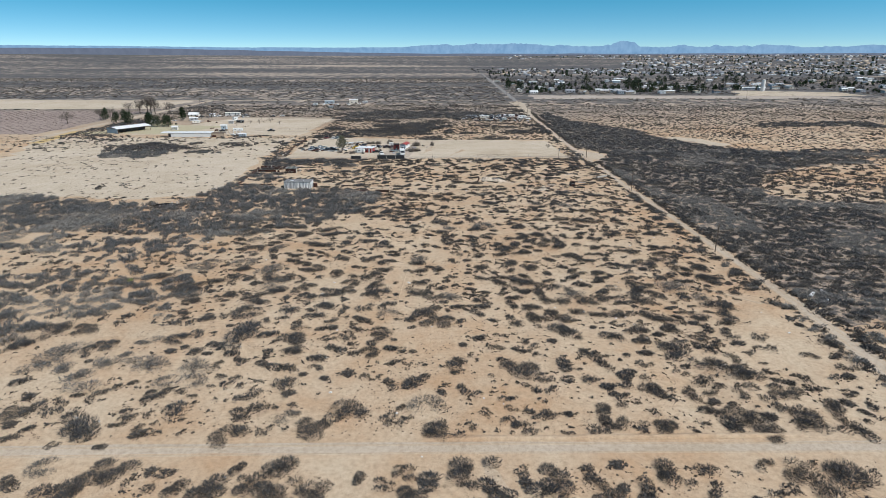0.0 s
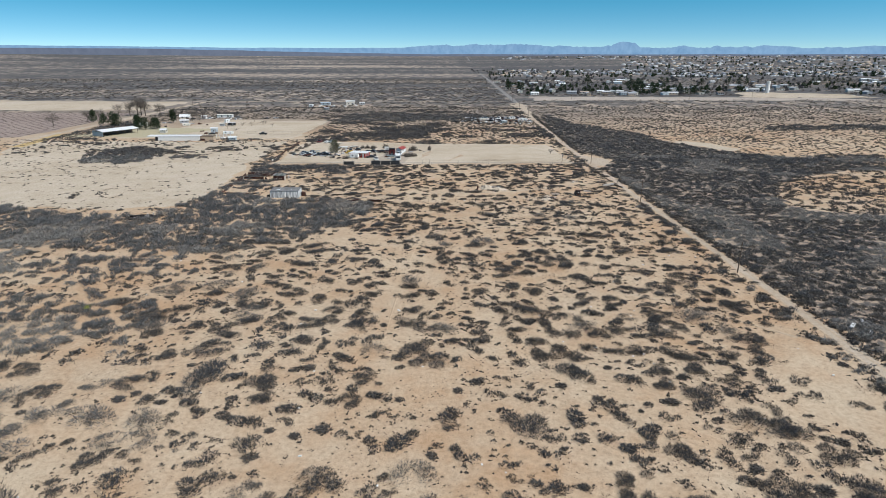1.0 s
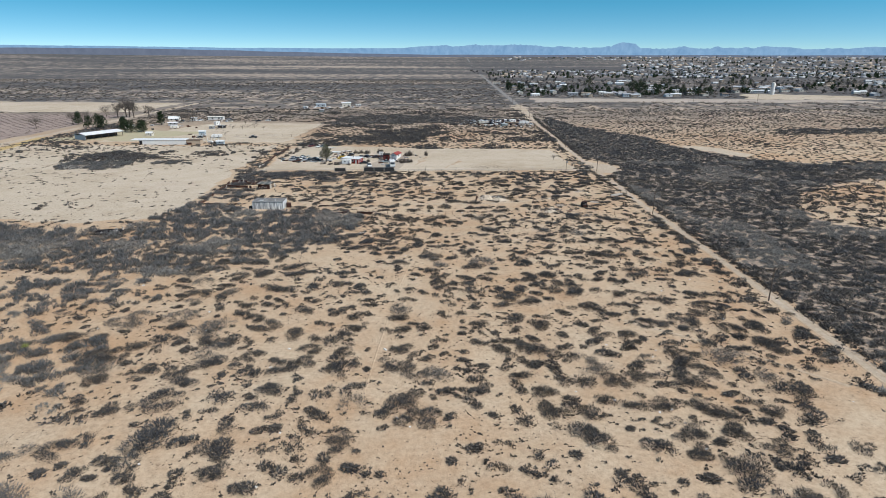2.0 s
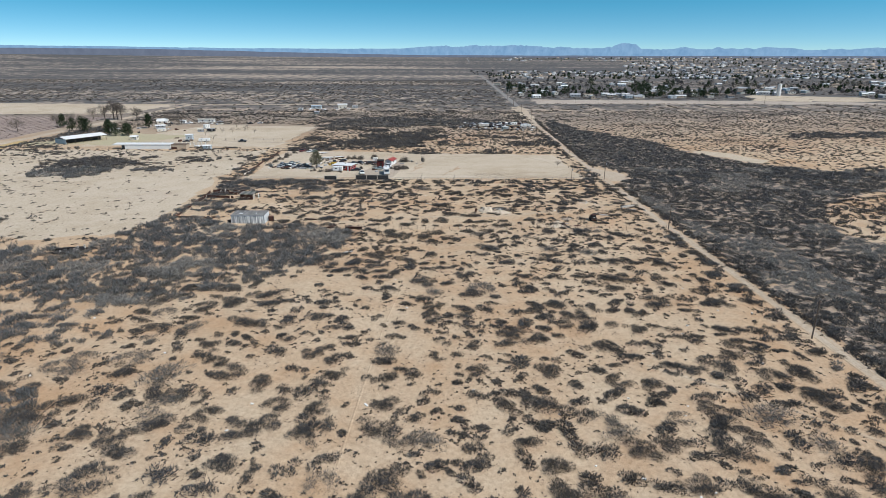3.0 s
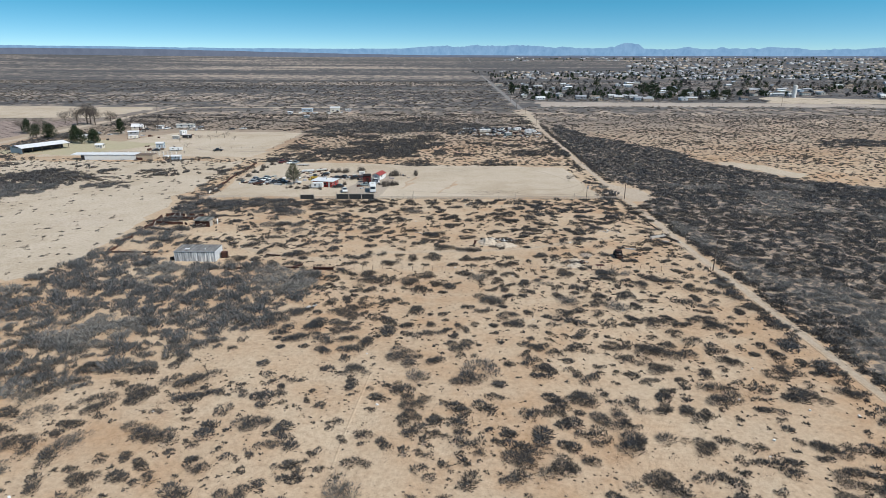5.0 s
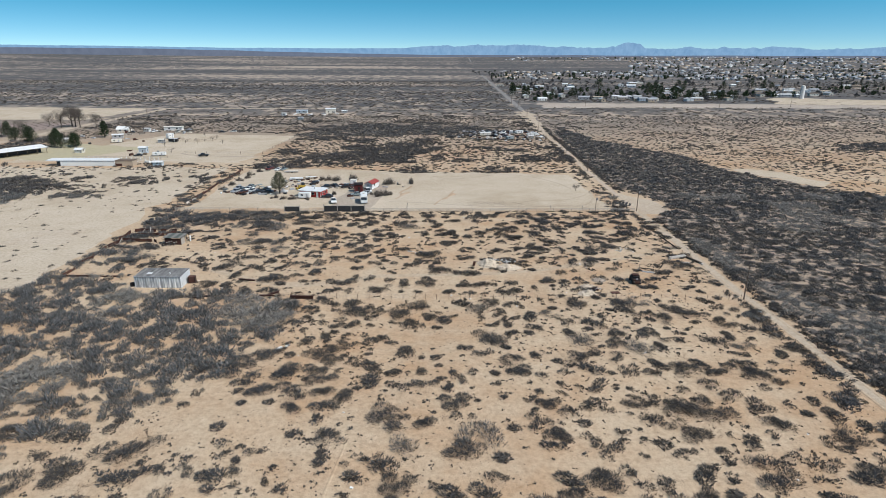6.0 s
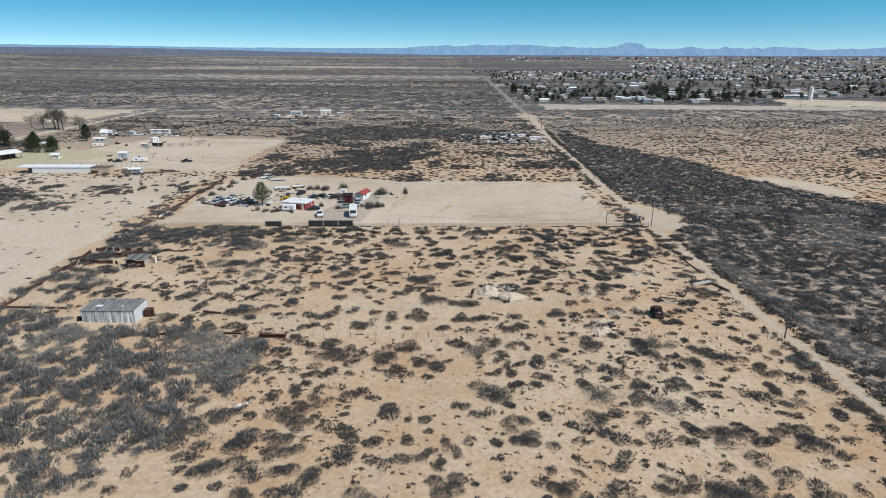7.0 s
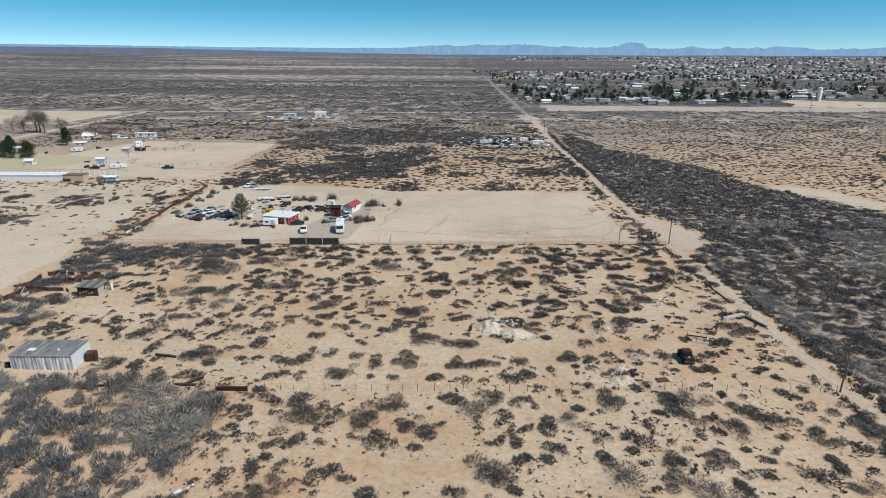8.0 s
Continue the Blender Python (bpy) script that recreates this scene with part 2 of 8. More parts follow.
# ---- ground ----
def vnoise(x, y, scale, seed):
    """Smooth value noise, 0 to 1, on arrays."""
    x, y = np.asarray(x, float) / scale, np.asarray(y, float) / scale
    xi, yi = np.floor(x), np.floor(y)
    fx, fy = x - xi, y - yi
    fx, fy = fx * fx * (3 - 2 * fx), fy * fy * (3 - 2 * fy)

    def h(a, b):
        v = np.sin(a * 127.1 + b * 311.7 + seed * 74.7) * 43758.5453
        return v - np.floor(v)
    return (h(xi, yi) * (1 - fx) + h(xi + 1, yi) * fx) * (1 - fy) + (h(xi, yi + 1) * (1 - fx) + h(xi + 1, yi + 1) * fx) * fy


def step01(v, lo, hi):
    k = np.clip((v - lo) / (hi - lo), 0, 1)
    return k * k * (3 - 2 * k)


def ground_z(x, y):
    """Height of the desert floor: low sand swells near by, a long rise to the far foothills."""
    x, y = np.asarray(x, float), np.asarray(y, float)
    r = np.hypot(x, y)
    swell = (vnoise(x, y, 23, 1) - 0.5) * 0.5 + (vnoise(x, y, 7, 2) - 0.5) * 0.28
    swell = swell * (1 - step01(r, 350, 600)) * step01(np.abs(x - 77), 3, 8) * step01(np.abs(y - 68.2), 3, 6) * (1 - step01(y, 298, 304)) * (1 - 0.97 * step01(-x, 80, 90) * step01(y, 214, 224))
    far = (44.0 + 16.0 * step01(-x / (np.abs(y) + 1.0), 0.25, 0.8)) * step01(r, 1800, 5200)
    return swell + far


def mesh_object(name, verts, faces, mat, parent=None, smooth_faces=False):
    me = bpy.data.meshes.new(name)
    verts = np.asarray(verts, np.float32).reshape(-1, 3)
    faces = np.asarray(faces, np.int32)
    k = faces.shape[1]
    me.vertices.add(len(verts))
    me.vertices.foreach_set("co", verts.ravel())
    me.loops.add(faces.size)
    me.loops.foreach_set("vertex_index", faces.ravel())
    me.polygons.add(len(faces))
    me.polygons.foreach_set("loop_start", np.arange(0, faces.size, k, dtype=np.int32))
    if smooth_faces:
        me.polygons.foreach_set("use_smooth", np.ones(len(faces), dtype=bool))
    me.update(calc_edges=True)
    me.validate()
    me.materials.append(mat)
    ob = new(name, me)
    ob.parent = parent
    return ob


def sunk_edge(Z):
    """Turns the rim of a sheet down into the ground, so that no gap shows under it."""
    Z = np.array(Z)
    for rim in (np.s_[0, :], np.s_[-1, :], np.s_[:, 0], np.s_[:, -1]):
        Z[rim] -= 0.12
    return Z


def sheet(name, xs, ys, lift, mat, edge=None):
    """A sheet over the ground on a grid of x and y; edge(x, y) may shift it sideways."""
    X, Y = np.meshgrid(xs, ys)
    if edge:
        X, Y = edge(X, Y)
    Z = ground_z(X, Y) + lift
    if lift:
        Z = sunk_edge(Z)
    n, m = len(ys), len(xs)
    i = np.arange(n * m).reshape(n, m)
    f = np.stack([i[:-1, :-1], i[:-1, 1:], i[1:, 1:], i[1:, :-1]], -1).reshape(-1, 4)
    return mesh_object(name, np.stack([X, Y, Z], -1).reshape(-1, 3), f, mat, None, True)


near_x, near_y = np.arange(-130, 190.1, 2.0), np.arange(20, 320.1, 2.0)
grow = np.array([6, 14, 24, 40, 60, 90, 130, 180, 250, 340, 460, 620, 830, 1100, 1450, 1900, 2400, 3000, 3600, 4200, 4780.0])
gx = np.concatenate([-130 - grow[::-1], near_x, 190 + grow])
gy = np.concatenate([20 - grow[::-1][:-3:1] * 0.6, near_y, 320 + grow[grow < 4600]])
ground = tagged(sheet("ground", gx, gy, 0.0, SAND), "orange-tan desert sand dotted with dry scrub", "ground", kind="structure")


def wavy(amount, scale, seed):
    def edge(X, Y):
        return X + (vnoise(X, Y, scale, seed) - 0.5) * amount, Y + (vnoise(X, Y, scale, seed + 5) - 0.5) * amount
    return edge


def patch_sheet(name, corners, mat, lift, label, category="ground", ragged=2.0, n=24):
    """A four-cornered patch of other soil on the ground, with ragged edges."""
    a, b, c, d = [Vector((*p, 0)) for p in corners]
    u, v = np.meshgrid(np.linspace(0, 1, n), np.linspace(0, 1, n))
    X = (a.x * (1 - u) + b.x * u) * (1 - v) + (d.x * (1 - u) + c.x * u) * v
    Y = (a.y * (1 - u) + b.y * u) * (1 - v) + (d.y * (1 - u) + c.y * u) * v
    X, Y = wavy(ragged * 2, 9, len(name))(X, Y)
    i = np.arange(n * n).reshape(n, n)
    f = np.stack([i[:-1, :-1], i[:-1, 1:], i[1:, 1:], i[1:, :-1]], -1).reshape(-1, 4)
    ob = mesh_object(name, np.stack([X, Y, sunk_edge(ground_z(X, Y) + lift)], -1).reshape(-1, 3), f, mat, None, True)
    return tagged(ob, label, category, kind="structure")


# roads
ry = np.arange(-60, 700, 3.0)


def main_bend(y):
    return 77.0 - 1.2 * (1 - step01(y, 60, 125)) + 4.0 * step01(y, 330, 480) + 5.0 * step01(y, 480, 600) + np.maximum(y - 560, 0) * 0.0335


def road_edge(X, Y):
    return main_bend(Y) + (X - 77) * (1 + 0.7 * (1 - step01(Y, 80, 140)) + 0.22 * (vnoise(Y, Y * 0 + 3, 13, 4) - 0.5)) + (vnoise(Y, Y * 0, 30, 3) - 0.5) * 1.2, Y


road = tagged(sheet("road_main", np.linspace(75.7, 78.4, 9), ry, 0.05, ROAD_SAND, road_edge), "straight pale dirt road of packed sand", "road", kind="structure")
paved = tagged(sheet("road_paved", np.linspace(73.4, 80.6, 5), np.arange(684, 4300, 24.0), 0.06, ASPHALT, lambda X, Y: (main_bend(Y) + X - 77, Y)), "straight worn asphalt road", "road", kind="structure")
fan = patch_sheet("road_shoulder", [(76, 500), (86, 500), (97, 690), (80, 690)], ROAD_SAND, 0.03, "wide pale sandy shoulder beside the road", "road", 3.0)
track = tagged(sheet("track_south", np.arange(-320, 320, 4.0), np.linspace(67.0, 69.9, 7), 0.03, ROAD_SAND, lambda X, Y: (X, 68.4 + (Y - 68.4) * (1 + 0.25 * (vnoise(X, X * 0 + 9, 11, 7) - 0.5)) + (vnoise(X, X * 0, 40, 8) - 0.5) * 1.0)), "rutted sandy dirt track", "road", kind="structure")
yard = patch_sheet("dirt_yard", [(-85, 304.5), (74, 304.5), (73, 372), (-85, 390)], YARD_SAND, 0.02, "bare levelled sandy yard", "yard")
yard_drive = patch_sheet("dirt_drive", [(-30, 306), (-14, 306), (-10, 350), (-26, 352)], GREY_SAND, 0.035, "grey gravelly drive in the yard", "yard")
road_mouth = patch_sheet("road_mouth", [(77, 300), (88, 301), (90, 316), (78, 334)], ROAD_SAND, 0.03, "pale widened sandy turning place", "road")
west_field = patch_sheet("field_west", [(-190, 214), (-86, 212), (-84, 393), (-262, 393)], YARD_SAND, 0.04, "bare wind-smoothed sandy field", "field", 5.0)
farm_yard = patch_sheet("farm_yard", [(-215, 396), (-84, 396), (-82, 505), (-170, 520)], YARD_SAND, 0.02, "pale bare ground of the farm", "yard", 3.0)
lawn = patch_sheet("dry_lawn", [(-250, 405), (-180, 405), (-150, 450), (-215, 470)], DRYGRASS, 0.03, "yellowed dry lawn", "lawn", 3.0)
orchard_soil = patch_sheet("orchard_soil", [(-420, 400), (-262, 400), (-268, 580), (-430, 590)], ROSE_SAND, 0.02, "brown orchard soil", "field")
sand_field = patch_sheet("field_north", [(-540, 600), (-270, 600), (-262, 712), (-560, 745)], YARD_SAND, 0.02, "bare tan ploughed field", "field", 6.0)
farm_lane = patch_sheet("farm_lane", [(-259, 380), (-253, 380), (-256, 713), (-263, 713)], ROAD_SAND, 0.05, "pale farm lane", "road", 0.6, 60)
north_lane = patch_sheet("track_north", [(-600, 714), (88, 706), (88, 712), (-600, 720)], ROAD_SAND, 0.04, "narrow pale dirt lane across the scrub", "road", 0.8, 60)
straw_strip = patch_sheet("straw_verge", [(-246, 360), (-238, 360), (-246, 425), (-254, 425)], HAY, 0.05, "golden dry grass verge", "verge", 1.5)
east_field = patch_sheet("field_east", [(100, 728), (560, 722), (500, 770), (110, 800)], FALLOW, 0.02, "bare grey-tan field before the town", "field", 6.0)
tower_lot = patch_sheet("tower_lot", [(380, 770), (560, 770), (560, 850), (430, 900)], YARD_SAND, 0.025, "bare orange-tan lot", "field", 8.0)
east_bare = patch_sheet("sand_strip", [(146, 378), (166, 343), (176, 354), (158, 388)], YARD_SAND, 0.02, "pale bare strip between thickets", "ground", 5.0)

spoil_patch = patch_sheet("spoil_patch", [(-116, 267), (-98, 267), (-97, 280), (-114, 281)], SPOIL, 0.07, "pale dug-over sand in the field", "ground", 3.0)

# far ridges and plain, beyond everything; they glow with haze painted into their colours
def ridge(name, a0, a1, radius, profile, foot, mat, label):
    a = np.radians(np.linspace(a0, a1, 1500))
    top = profile(np.degrees(a))
    rows = 5
    V = []
    for k in range(rows):
        f = k / (rows - 1)
        r = radius + 60 * f + 18 * (vnoise(np.degrees(a) * 3, a * 0 + k, 1, 31) - 0.5)
        V.append(np.stack([r * np.sin(a), r * np.cos(a), foot + (top - foot) * f], -1))
    V = np.concatenate(V)
    i = np.arange(rows * len(a)).reshape(rows, len(a))
    f = np.stack([i[:-1, :-1], i[:-1, 1:], i[1:, 1:], i[1:, :-1]], -1).reshape(-1, 4)
    return tagged(mesh_object(name, V, f, mat, None, True), label, "mountains", kind="structure")


def bearing_noise(d, scale, seed):
    return vnoise(d, d * 0 + 0.5, scale, seed)


def peaks(d):
    """Skyline above the plain in metres over bearings in degrees."""
    d = d + 0.65
    crest = 97 + 8 * step01(-d, 10, 36) - 8 * step01(d, 22, 36) + 16 * step01(d, -3, 1) * (1 - step01(d, 9, 14))
    rugged = 0.25 + 0.75 * step01(d, -3, 2)
    for scale, high, seed in ((2.6, 15, 11), (1.1, 12, 12), (0.45, 6, 13), (0.18, 2.5, 14)):
        crest = crest + high * rugged * (0.6 - np.abs(2 * bearing_noise(d, scale, seed) - 1))
    dome = 38 * np.clip(1 - (np.abs(d - 17.45) / 1.2) ** 2.2, 0, 1) ** 0.7 + 10 * np.exp(-((d - 15.9) / 0.5) ** 2)
    return crest + dome


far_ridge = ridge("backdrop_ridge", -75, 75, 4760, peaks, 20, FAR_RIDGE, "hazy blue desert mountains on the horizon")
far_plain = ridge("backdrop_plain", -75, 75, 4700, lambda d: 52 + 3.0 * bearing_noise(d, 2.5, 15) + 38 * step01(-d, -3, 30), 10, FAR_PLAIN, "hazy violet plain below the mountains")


def trail(name, points, width, mat, label, lift=0.03):
    """A winding strip over the ground through a few places."""
    P = np.array(points, float)
    t = np.linspace(0, len(P) - 1, (len(P) - 1) * 12)
    i = np.clip(t.astype(int), 0, len(P) - 2)
    f = (t - i)[:, None]
    p0, p1, p2, p3 = P[np.maximum(i - 1, 0)], P[i], P[i + 1], P[np.minimum(i + 2, len(P) - 1)]
    C = 0.5 * ((2 * p1) + (p2 - p0) * f + (2 * p0 - 5 * p1 + 4 * p2 - p3) * f ** 2 + (3 * p1 - p0 - 3 * p2 + p3) * f ** 3)
    D = np.gradient(C, axis=0)
    Nn = np.stack([-D[:, 1], D[:, 0]], -1) / (np.linalg.norm(D, axis=1)[:, None] + 1e-6)
    wob = width / 2 * (0.75 + 0.6 * vnoise(C[:, 0], C[:, 1], 5, 17))[:, None]
    side = np.linspace(-1, 1, 5)
    X = np.stack([C + Nn * wob * k for k in side], 1)
    z = sunk_edge(ground_z(X[..., 0], X[..., 1]) + lift)
    n, m = len(C), 5
    q = np.arange(n * m).reshape(n, m)
    fc = np.stack([q[:-1, :-1], q[:-1, 1:], q[1:, 1:], q[1:, :-1]], -1).reshape(-1, 4)
    ob = mesh_object(name, np.concatenate([X.reshape(-1, 2), z.reshape(-1, 1)], 1), fc, mat, None, True)
    return tagged(ob, label, "path", kind="structure")


trail("path_shed", [(-48, 246), (-40, 241), (-30, 236), (-18, 236), (-6, 241), (8, 242), (22, 243), (36, 246), (52, 252), (66, 258), (75, 262)], 3.4, WORN_PATH, "faint pale sandy path across the parcel")
trail("path_gate", [(-6, 303), (-6, 285), (-8, 272), (-6, 262), (-10, 248), (-12, 238)], 2.2, SAND, "faint sandy path from the yard fence")
trail("path_middle", [(-9, 110), (-8, 130), (-7, 146), (-6, 160), (-4, 176)], 0.6, SAND, "faint pale footpath through the scrub")
trail("path_slope", [(40, 142), (50, 134), (58, 128), (70, 116)], 1.3, WORN_PATH, "faint pale wheel track through the scrub")
trail("path_south", [(6, 66), (8, 60), (11, 52), (9, 40)], 2.2, WORN_PATH, "faint sandy path leaving the track")
RUT_SOIL = sand_material("churned_soil", (0.44, 0.365, 0.28), (0.41, 0.335, 0.25), (0.37, 0.30, 0.215))
RED_SOIL = sand_material("eroded_red_soil", (0.47, 0.36, 0.26), (0.43, 0.315, 0.215), (0.38, 0.265, 0.175))
trail("wheel_ruts", [(6, 366), (12, 361), (22, 362), (34, 369), (48, 366), (58, 352), (62, 340)], 1.5, RUT_SOIL, "curving tyre marks on the bare yard")
trail("wheel_loop", [(66, 322), (62, 314), (54, 311), (44, 311), (38, 315), (44, 320), (56, 321), (66, 330)], 1.1, RUT_SOIL, "looping tyre marks on the bare yard")
trail("wheel_arc", [(5, 363), (9, 366), (16, 366), (20, 362), (15, 358), (8, 359)], 1.1, RUT_SOIL, "round tyre marks on the bare yard")
trail("wheel_ruts_gate", [(62, 308), (54, 312), (40, 310), (20, 312), (4, 316), (-10, 318)], 1.0, GREY_SAND, "faint tyre marks on the bare yard")
trail("erosion_gully", [(7.2, 313), (8.6, 318), (9.6, 321), (12.6, 326), (13.4, 331), (15, 337)], 1.5, RED_SOIL, "reddish eroded gully in the yard")
trail("erosion_gully_west", [(-7.5, 322), (-5.4, 328), (-6, 334), (-3.6, 340), (-2, 346)], 1.7, RED_SOIL, "reddish eroded gully in the yard")
trail("farm_track", [(-86, 418), (-100, 419), (-112, 421), (-124, 424), (-131, 430)], 2.4, GREY_SAND, "grey wheel track on the farm ground")
trail("farm_drive", [(-84, 398), (-120, 402), (-150, 404), (-200, 402), (-250, 398)], 3.0, WORN_PATH, "pale drive in front of the farm")
for k, (gx_, gy_, gl, gh) in enumerate(((10.6, 322.4, 3.0, 0.35), (13.6, 329.0, 5.0, 0.5), (-4.6, 331.0, 6.0, 0.45))):  # crumbling edges of the gullies
    u = np.linspace(-1, 1, 22)
    lip = [np.stack([gx_ + 0.25 * gl * u + dx + (vnoise(u * 6, u * 0 + k, 1, 83) - 0.5) * 0.7, gy_ + 0.5 * gl * u, (1 - u * u) * gh * hh * (0.6 + 0.8 * vnoise(u * 9, u * 0, 1, 84 + k)) - 0.03], -1) for dx, hh in ((-0.5, 0.0), (-0.2, 0.9), (0.1, 1.0), (0.9, 0.25), (1.7, 0.0))]
    li = np.arange(5 * 22).reshape(5, 22)
    ob = mesh_object("gully_lip", np.concatenate(lip), np.stack([li[:-1, :-1], li[1:, :-1], li[1:, 1:], li[:-1, 1:]], -1).reshape(-1, 4), RED_SOIL, None, True)
    tagged(ob, "crumbling reddish lip of an eroded gully", "bank", kind="structure")
for k, off in enumerate((-0.85, 0.85)):
    trail("wheel_track_%d" % (k + 1), [(75.8 + off, -40), (75.8 + off, 60), (76.4 + off, 95), (77 + off, 130), (77.1 + off, 170), (76.9 + off, 240), (77 + off, 320), (79 + off, 420), (83.5 + off, 530)], 0.7, WORN_PATH, "pale wheel track worn into the dirt road", 0.058)
for k, off in enumerate((-0.9, 0.9)):
    trail("wheel_track_%d" % (k + 3), [(-160, 68.4 + off), (-60, 68.1 + off), (0, 68.3 + off), (60, 68.0 + off), (72, 68.0 + off)], 0.6, WORN_PATH, "wheel rut worn into the dirt track", 0.038)

# low sand bank pushed up along the track
bx = np.linspace(-4, 58, 90)
tall_ = 0.42 * step01(bx, -4, 12) * (1 - step01(bx, 40, 58)) * (0.75 + 0.5 * vnoise(bx, bx * 0, 3, 81)) + 0.02
bank_rows = [np.stack([bx, 70.0 + dy + (vnoise(bx, bx * 0, 6, 82) - 0.5) * 0.5, 0.02 + tall_ * hh], -1) for dy, hh in ((0.0, 0.0), (0.2, 0.75), (0.4, 1.0), (0.8, 0.6), (1.4, -0.1))]
bi = np.arange(5 * 90).reshape(5, 90)
bank = mesh_object("sand_bank", np.concatenate(bank_rows), np.stack([bi[:-1, :-1], bi[:-1, 1:], bi[1:, 1:], bi[1:, :-1]], -1).reshape(-1, 4), SAND, None, True)
tagged(bank, "low pale sand bank beside the track", "bank", kind="structure")

# ---- building blocks ----
def part(name, bm, mat, parent=None, label=""):
    me = bpy.data.meshes.new(name)
    bm.normal_update()
    bm.to_mesh(me)
    bm.free()
    me.materials.append(mat)
    ob = new(name, me)
    ob.parent = parent
    if label:
        ob["label"] = label
    return ob


def thing(name, x, y, yaw, label, category, group="", z=0.0):
    ob = new(name)
    ob.empty_display_size = 0.3
    ob.matrix_basis = pose(x, y, float(ground_z(x, y)) + z, 0, 0, yaw)
    return tagged(ob, label, category, group)


def box(bm, x0, x1, y0, y1, z0, z1, bevel=0.0, m=None):
    c = Matrix.Translation(((x0 + x1) / 2, (y0 + y1) / 2, (z0 + z1) / 2)) @ Matrix.Diagonal((x1 - x0, y1 - y0, z1 - z0, 1))
    g = bmesh.ops.create_cube(bm, size=1.0, matrix=(m @ c) if m else c)
    if bevel:
        es = {e for v in g["verts"] for e in v.link_edges}
        bmesh.ops.bevel(bm, geom=list(es), offset=bevel, segments=2, affect="EDGES", profile=0.7)
    return bm


def rod(bm, a, b, r, r2=None, sides=7):
    a, b = Vector(a), Vector(b)
    m = Matrix.Translation((a + b) / 2) @ (b - a).to_track_quat("Z", "Y").to_matrix().to_4x4()
    bmesh.ops.create_cone(bm, cap_ends=True, segments=sides, radius1=r, radius2=r if r2 is None else r2, depth=(b - a).length, matrix=m)
    return bm


def prism(bm, outline, y0, y1):
    """An outline in x and z, drawn along y."""
    a = [bm.verts.new((x, y0, z)) for x, z in outline]
    b = [bm.verts.new((x, y1, z)) for x, z in outline]
    n = len(outline)
    bm.faces.new(a)
    bm.faces.new(b[::-1])
    for i in range(n):
        bm.faces.new((a[i], b[i], b[(i + 1) % n], a[(i + 1) % n]))
    bmesh.ops.recalc_face_normals(bm, faces=bm.faces)
    return bm


def B():
    return bmesh.new()


# ---- houses ----
def window(parent, x, y, z, w, h, facing):
    """A framed window on a wall that faces x or y."""
    s = 1 if facing[0] == "+" else -1
    f, g = B(), B()
    if facing[1] == "y":
        box(f, x - w / 2 - 0.08, x + w / 2 + 0.08, min(y, y + s * 0.06), max(y, y + s * 0.06), z - 0.08, z + h + 0.08)
        box(g, x - w / 2, x + w / 2, min(y + s * 0.02, y + s * 0.075), max(y + s * 0.02, y + s * 0.075), z, z + h)
    else:
        box(f, min(x, x + s * 0.06), max(x, x + s * 0.06), y - w / 2 - 0.08, y + w / 2 + 0.08, z - 0.08, z + h + 0.08)
        box(g, min(x + s * 0.02, x + s * 0.075), max(x + s * 0.02, x + s * 0.075), y - w / 2, y + w / 2, z, z + h)
    fr = part("window", f, WHITE, parent)
    part("pane", g, GLASSY, fr)
    return fr


def door(parent, x, y, w, h, facing, mat=DARK):
    s = 1 if facing[0] == "+" else -1
    f = B()
    if facing[1] == "y":
        box(f, x - w / 2, x + w / 2, min(y, y + s * 0.06), max(y, y + s * 0.06), 0.02, h, 0.01)
    else:
        box(f, min(x, x + s * 0.06), max(x, x + s * 0.06), y - w / 2, y + w / 2, 0.02, h, 0.01)
    return part("door", f, mat, parent)


def house(name, x, y, yaw, lx, ly, h, rise, wall, roof, label, category="house", eave=0.4, windows=3, group="", ridge_y=False):
    """A house lx by ly with a pitched roof (rise 0: nearly flat), its ridge along x, or along y."""
    t = thing(name, x, y, yaw, label, category, group)
    hx, hy = lx / 2, ly / 2
    w = B()
    if ridge_y:
        prism(w, [(-hx, -0.2), (hx, -0.2), (hx, h), (0, h + rise), (-hx, h)], -hy, hy)
    else:
        prism(w, [(-hy, -0.2), (hy, -0.2), (hy, h), (0, h + rise), (-hy, h)], -hx, hx)
        bmesh.ops.rotate(w, verts=w.verts, cent=(0, 0, 0), matrix=Matrix.Rotation(radians(90), 3, "Z"))
    part("wall", w, wall, t)
    half, along = (hx, hy) if ridge_y else (hy, hx)
    k = rise / half
    r = B()
    prism(r, [(-half - eave, h - k * eave + 0.03), (0, h + rise + 0.03), (half + eave, h - k * eave + 0.03), (half + eave, h - k * eave + 0.17), (0, h + rise + 0.19), (-half - eave, h - k * eave + 0.17)], -along - eave, along + eave)
    if not ridge_y:
        bmesh.ops.rotate(r, verts=r.verts, cent=(0, 0, 0), matrix=Matrix.Rotation(radians(90), 3, "Z"))
    part("roof", r, roof, t)
    for i in range(windows):
        window(t, -hx + lx * (i + 0.7) / (windows + 0.4), -hy, 1.0, min(1.2, lx * 0.14), 1.0, "-y")
    if windows:
        door(t, hx - lx * 0.08 - 0.4, -hy, 0.9, 2.0, "-y", GREYP)
        window(t, hx, 0.0, 1.0, min(1.2, ly * 0.2), 1.0, "+x")
        window(t, -hx, 0.0, 1.0, min(1.2, ly * 0.2), 1.0, "-x")
    return t


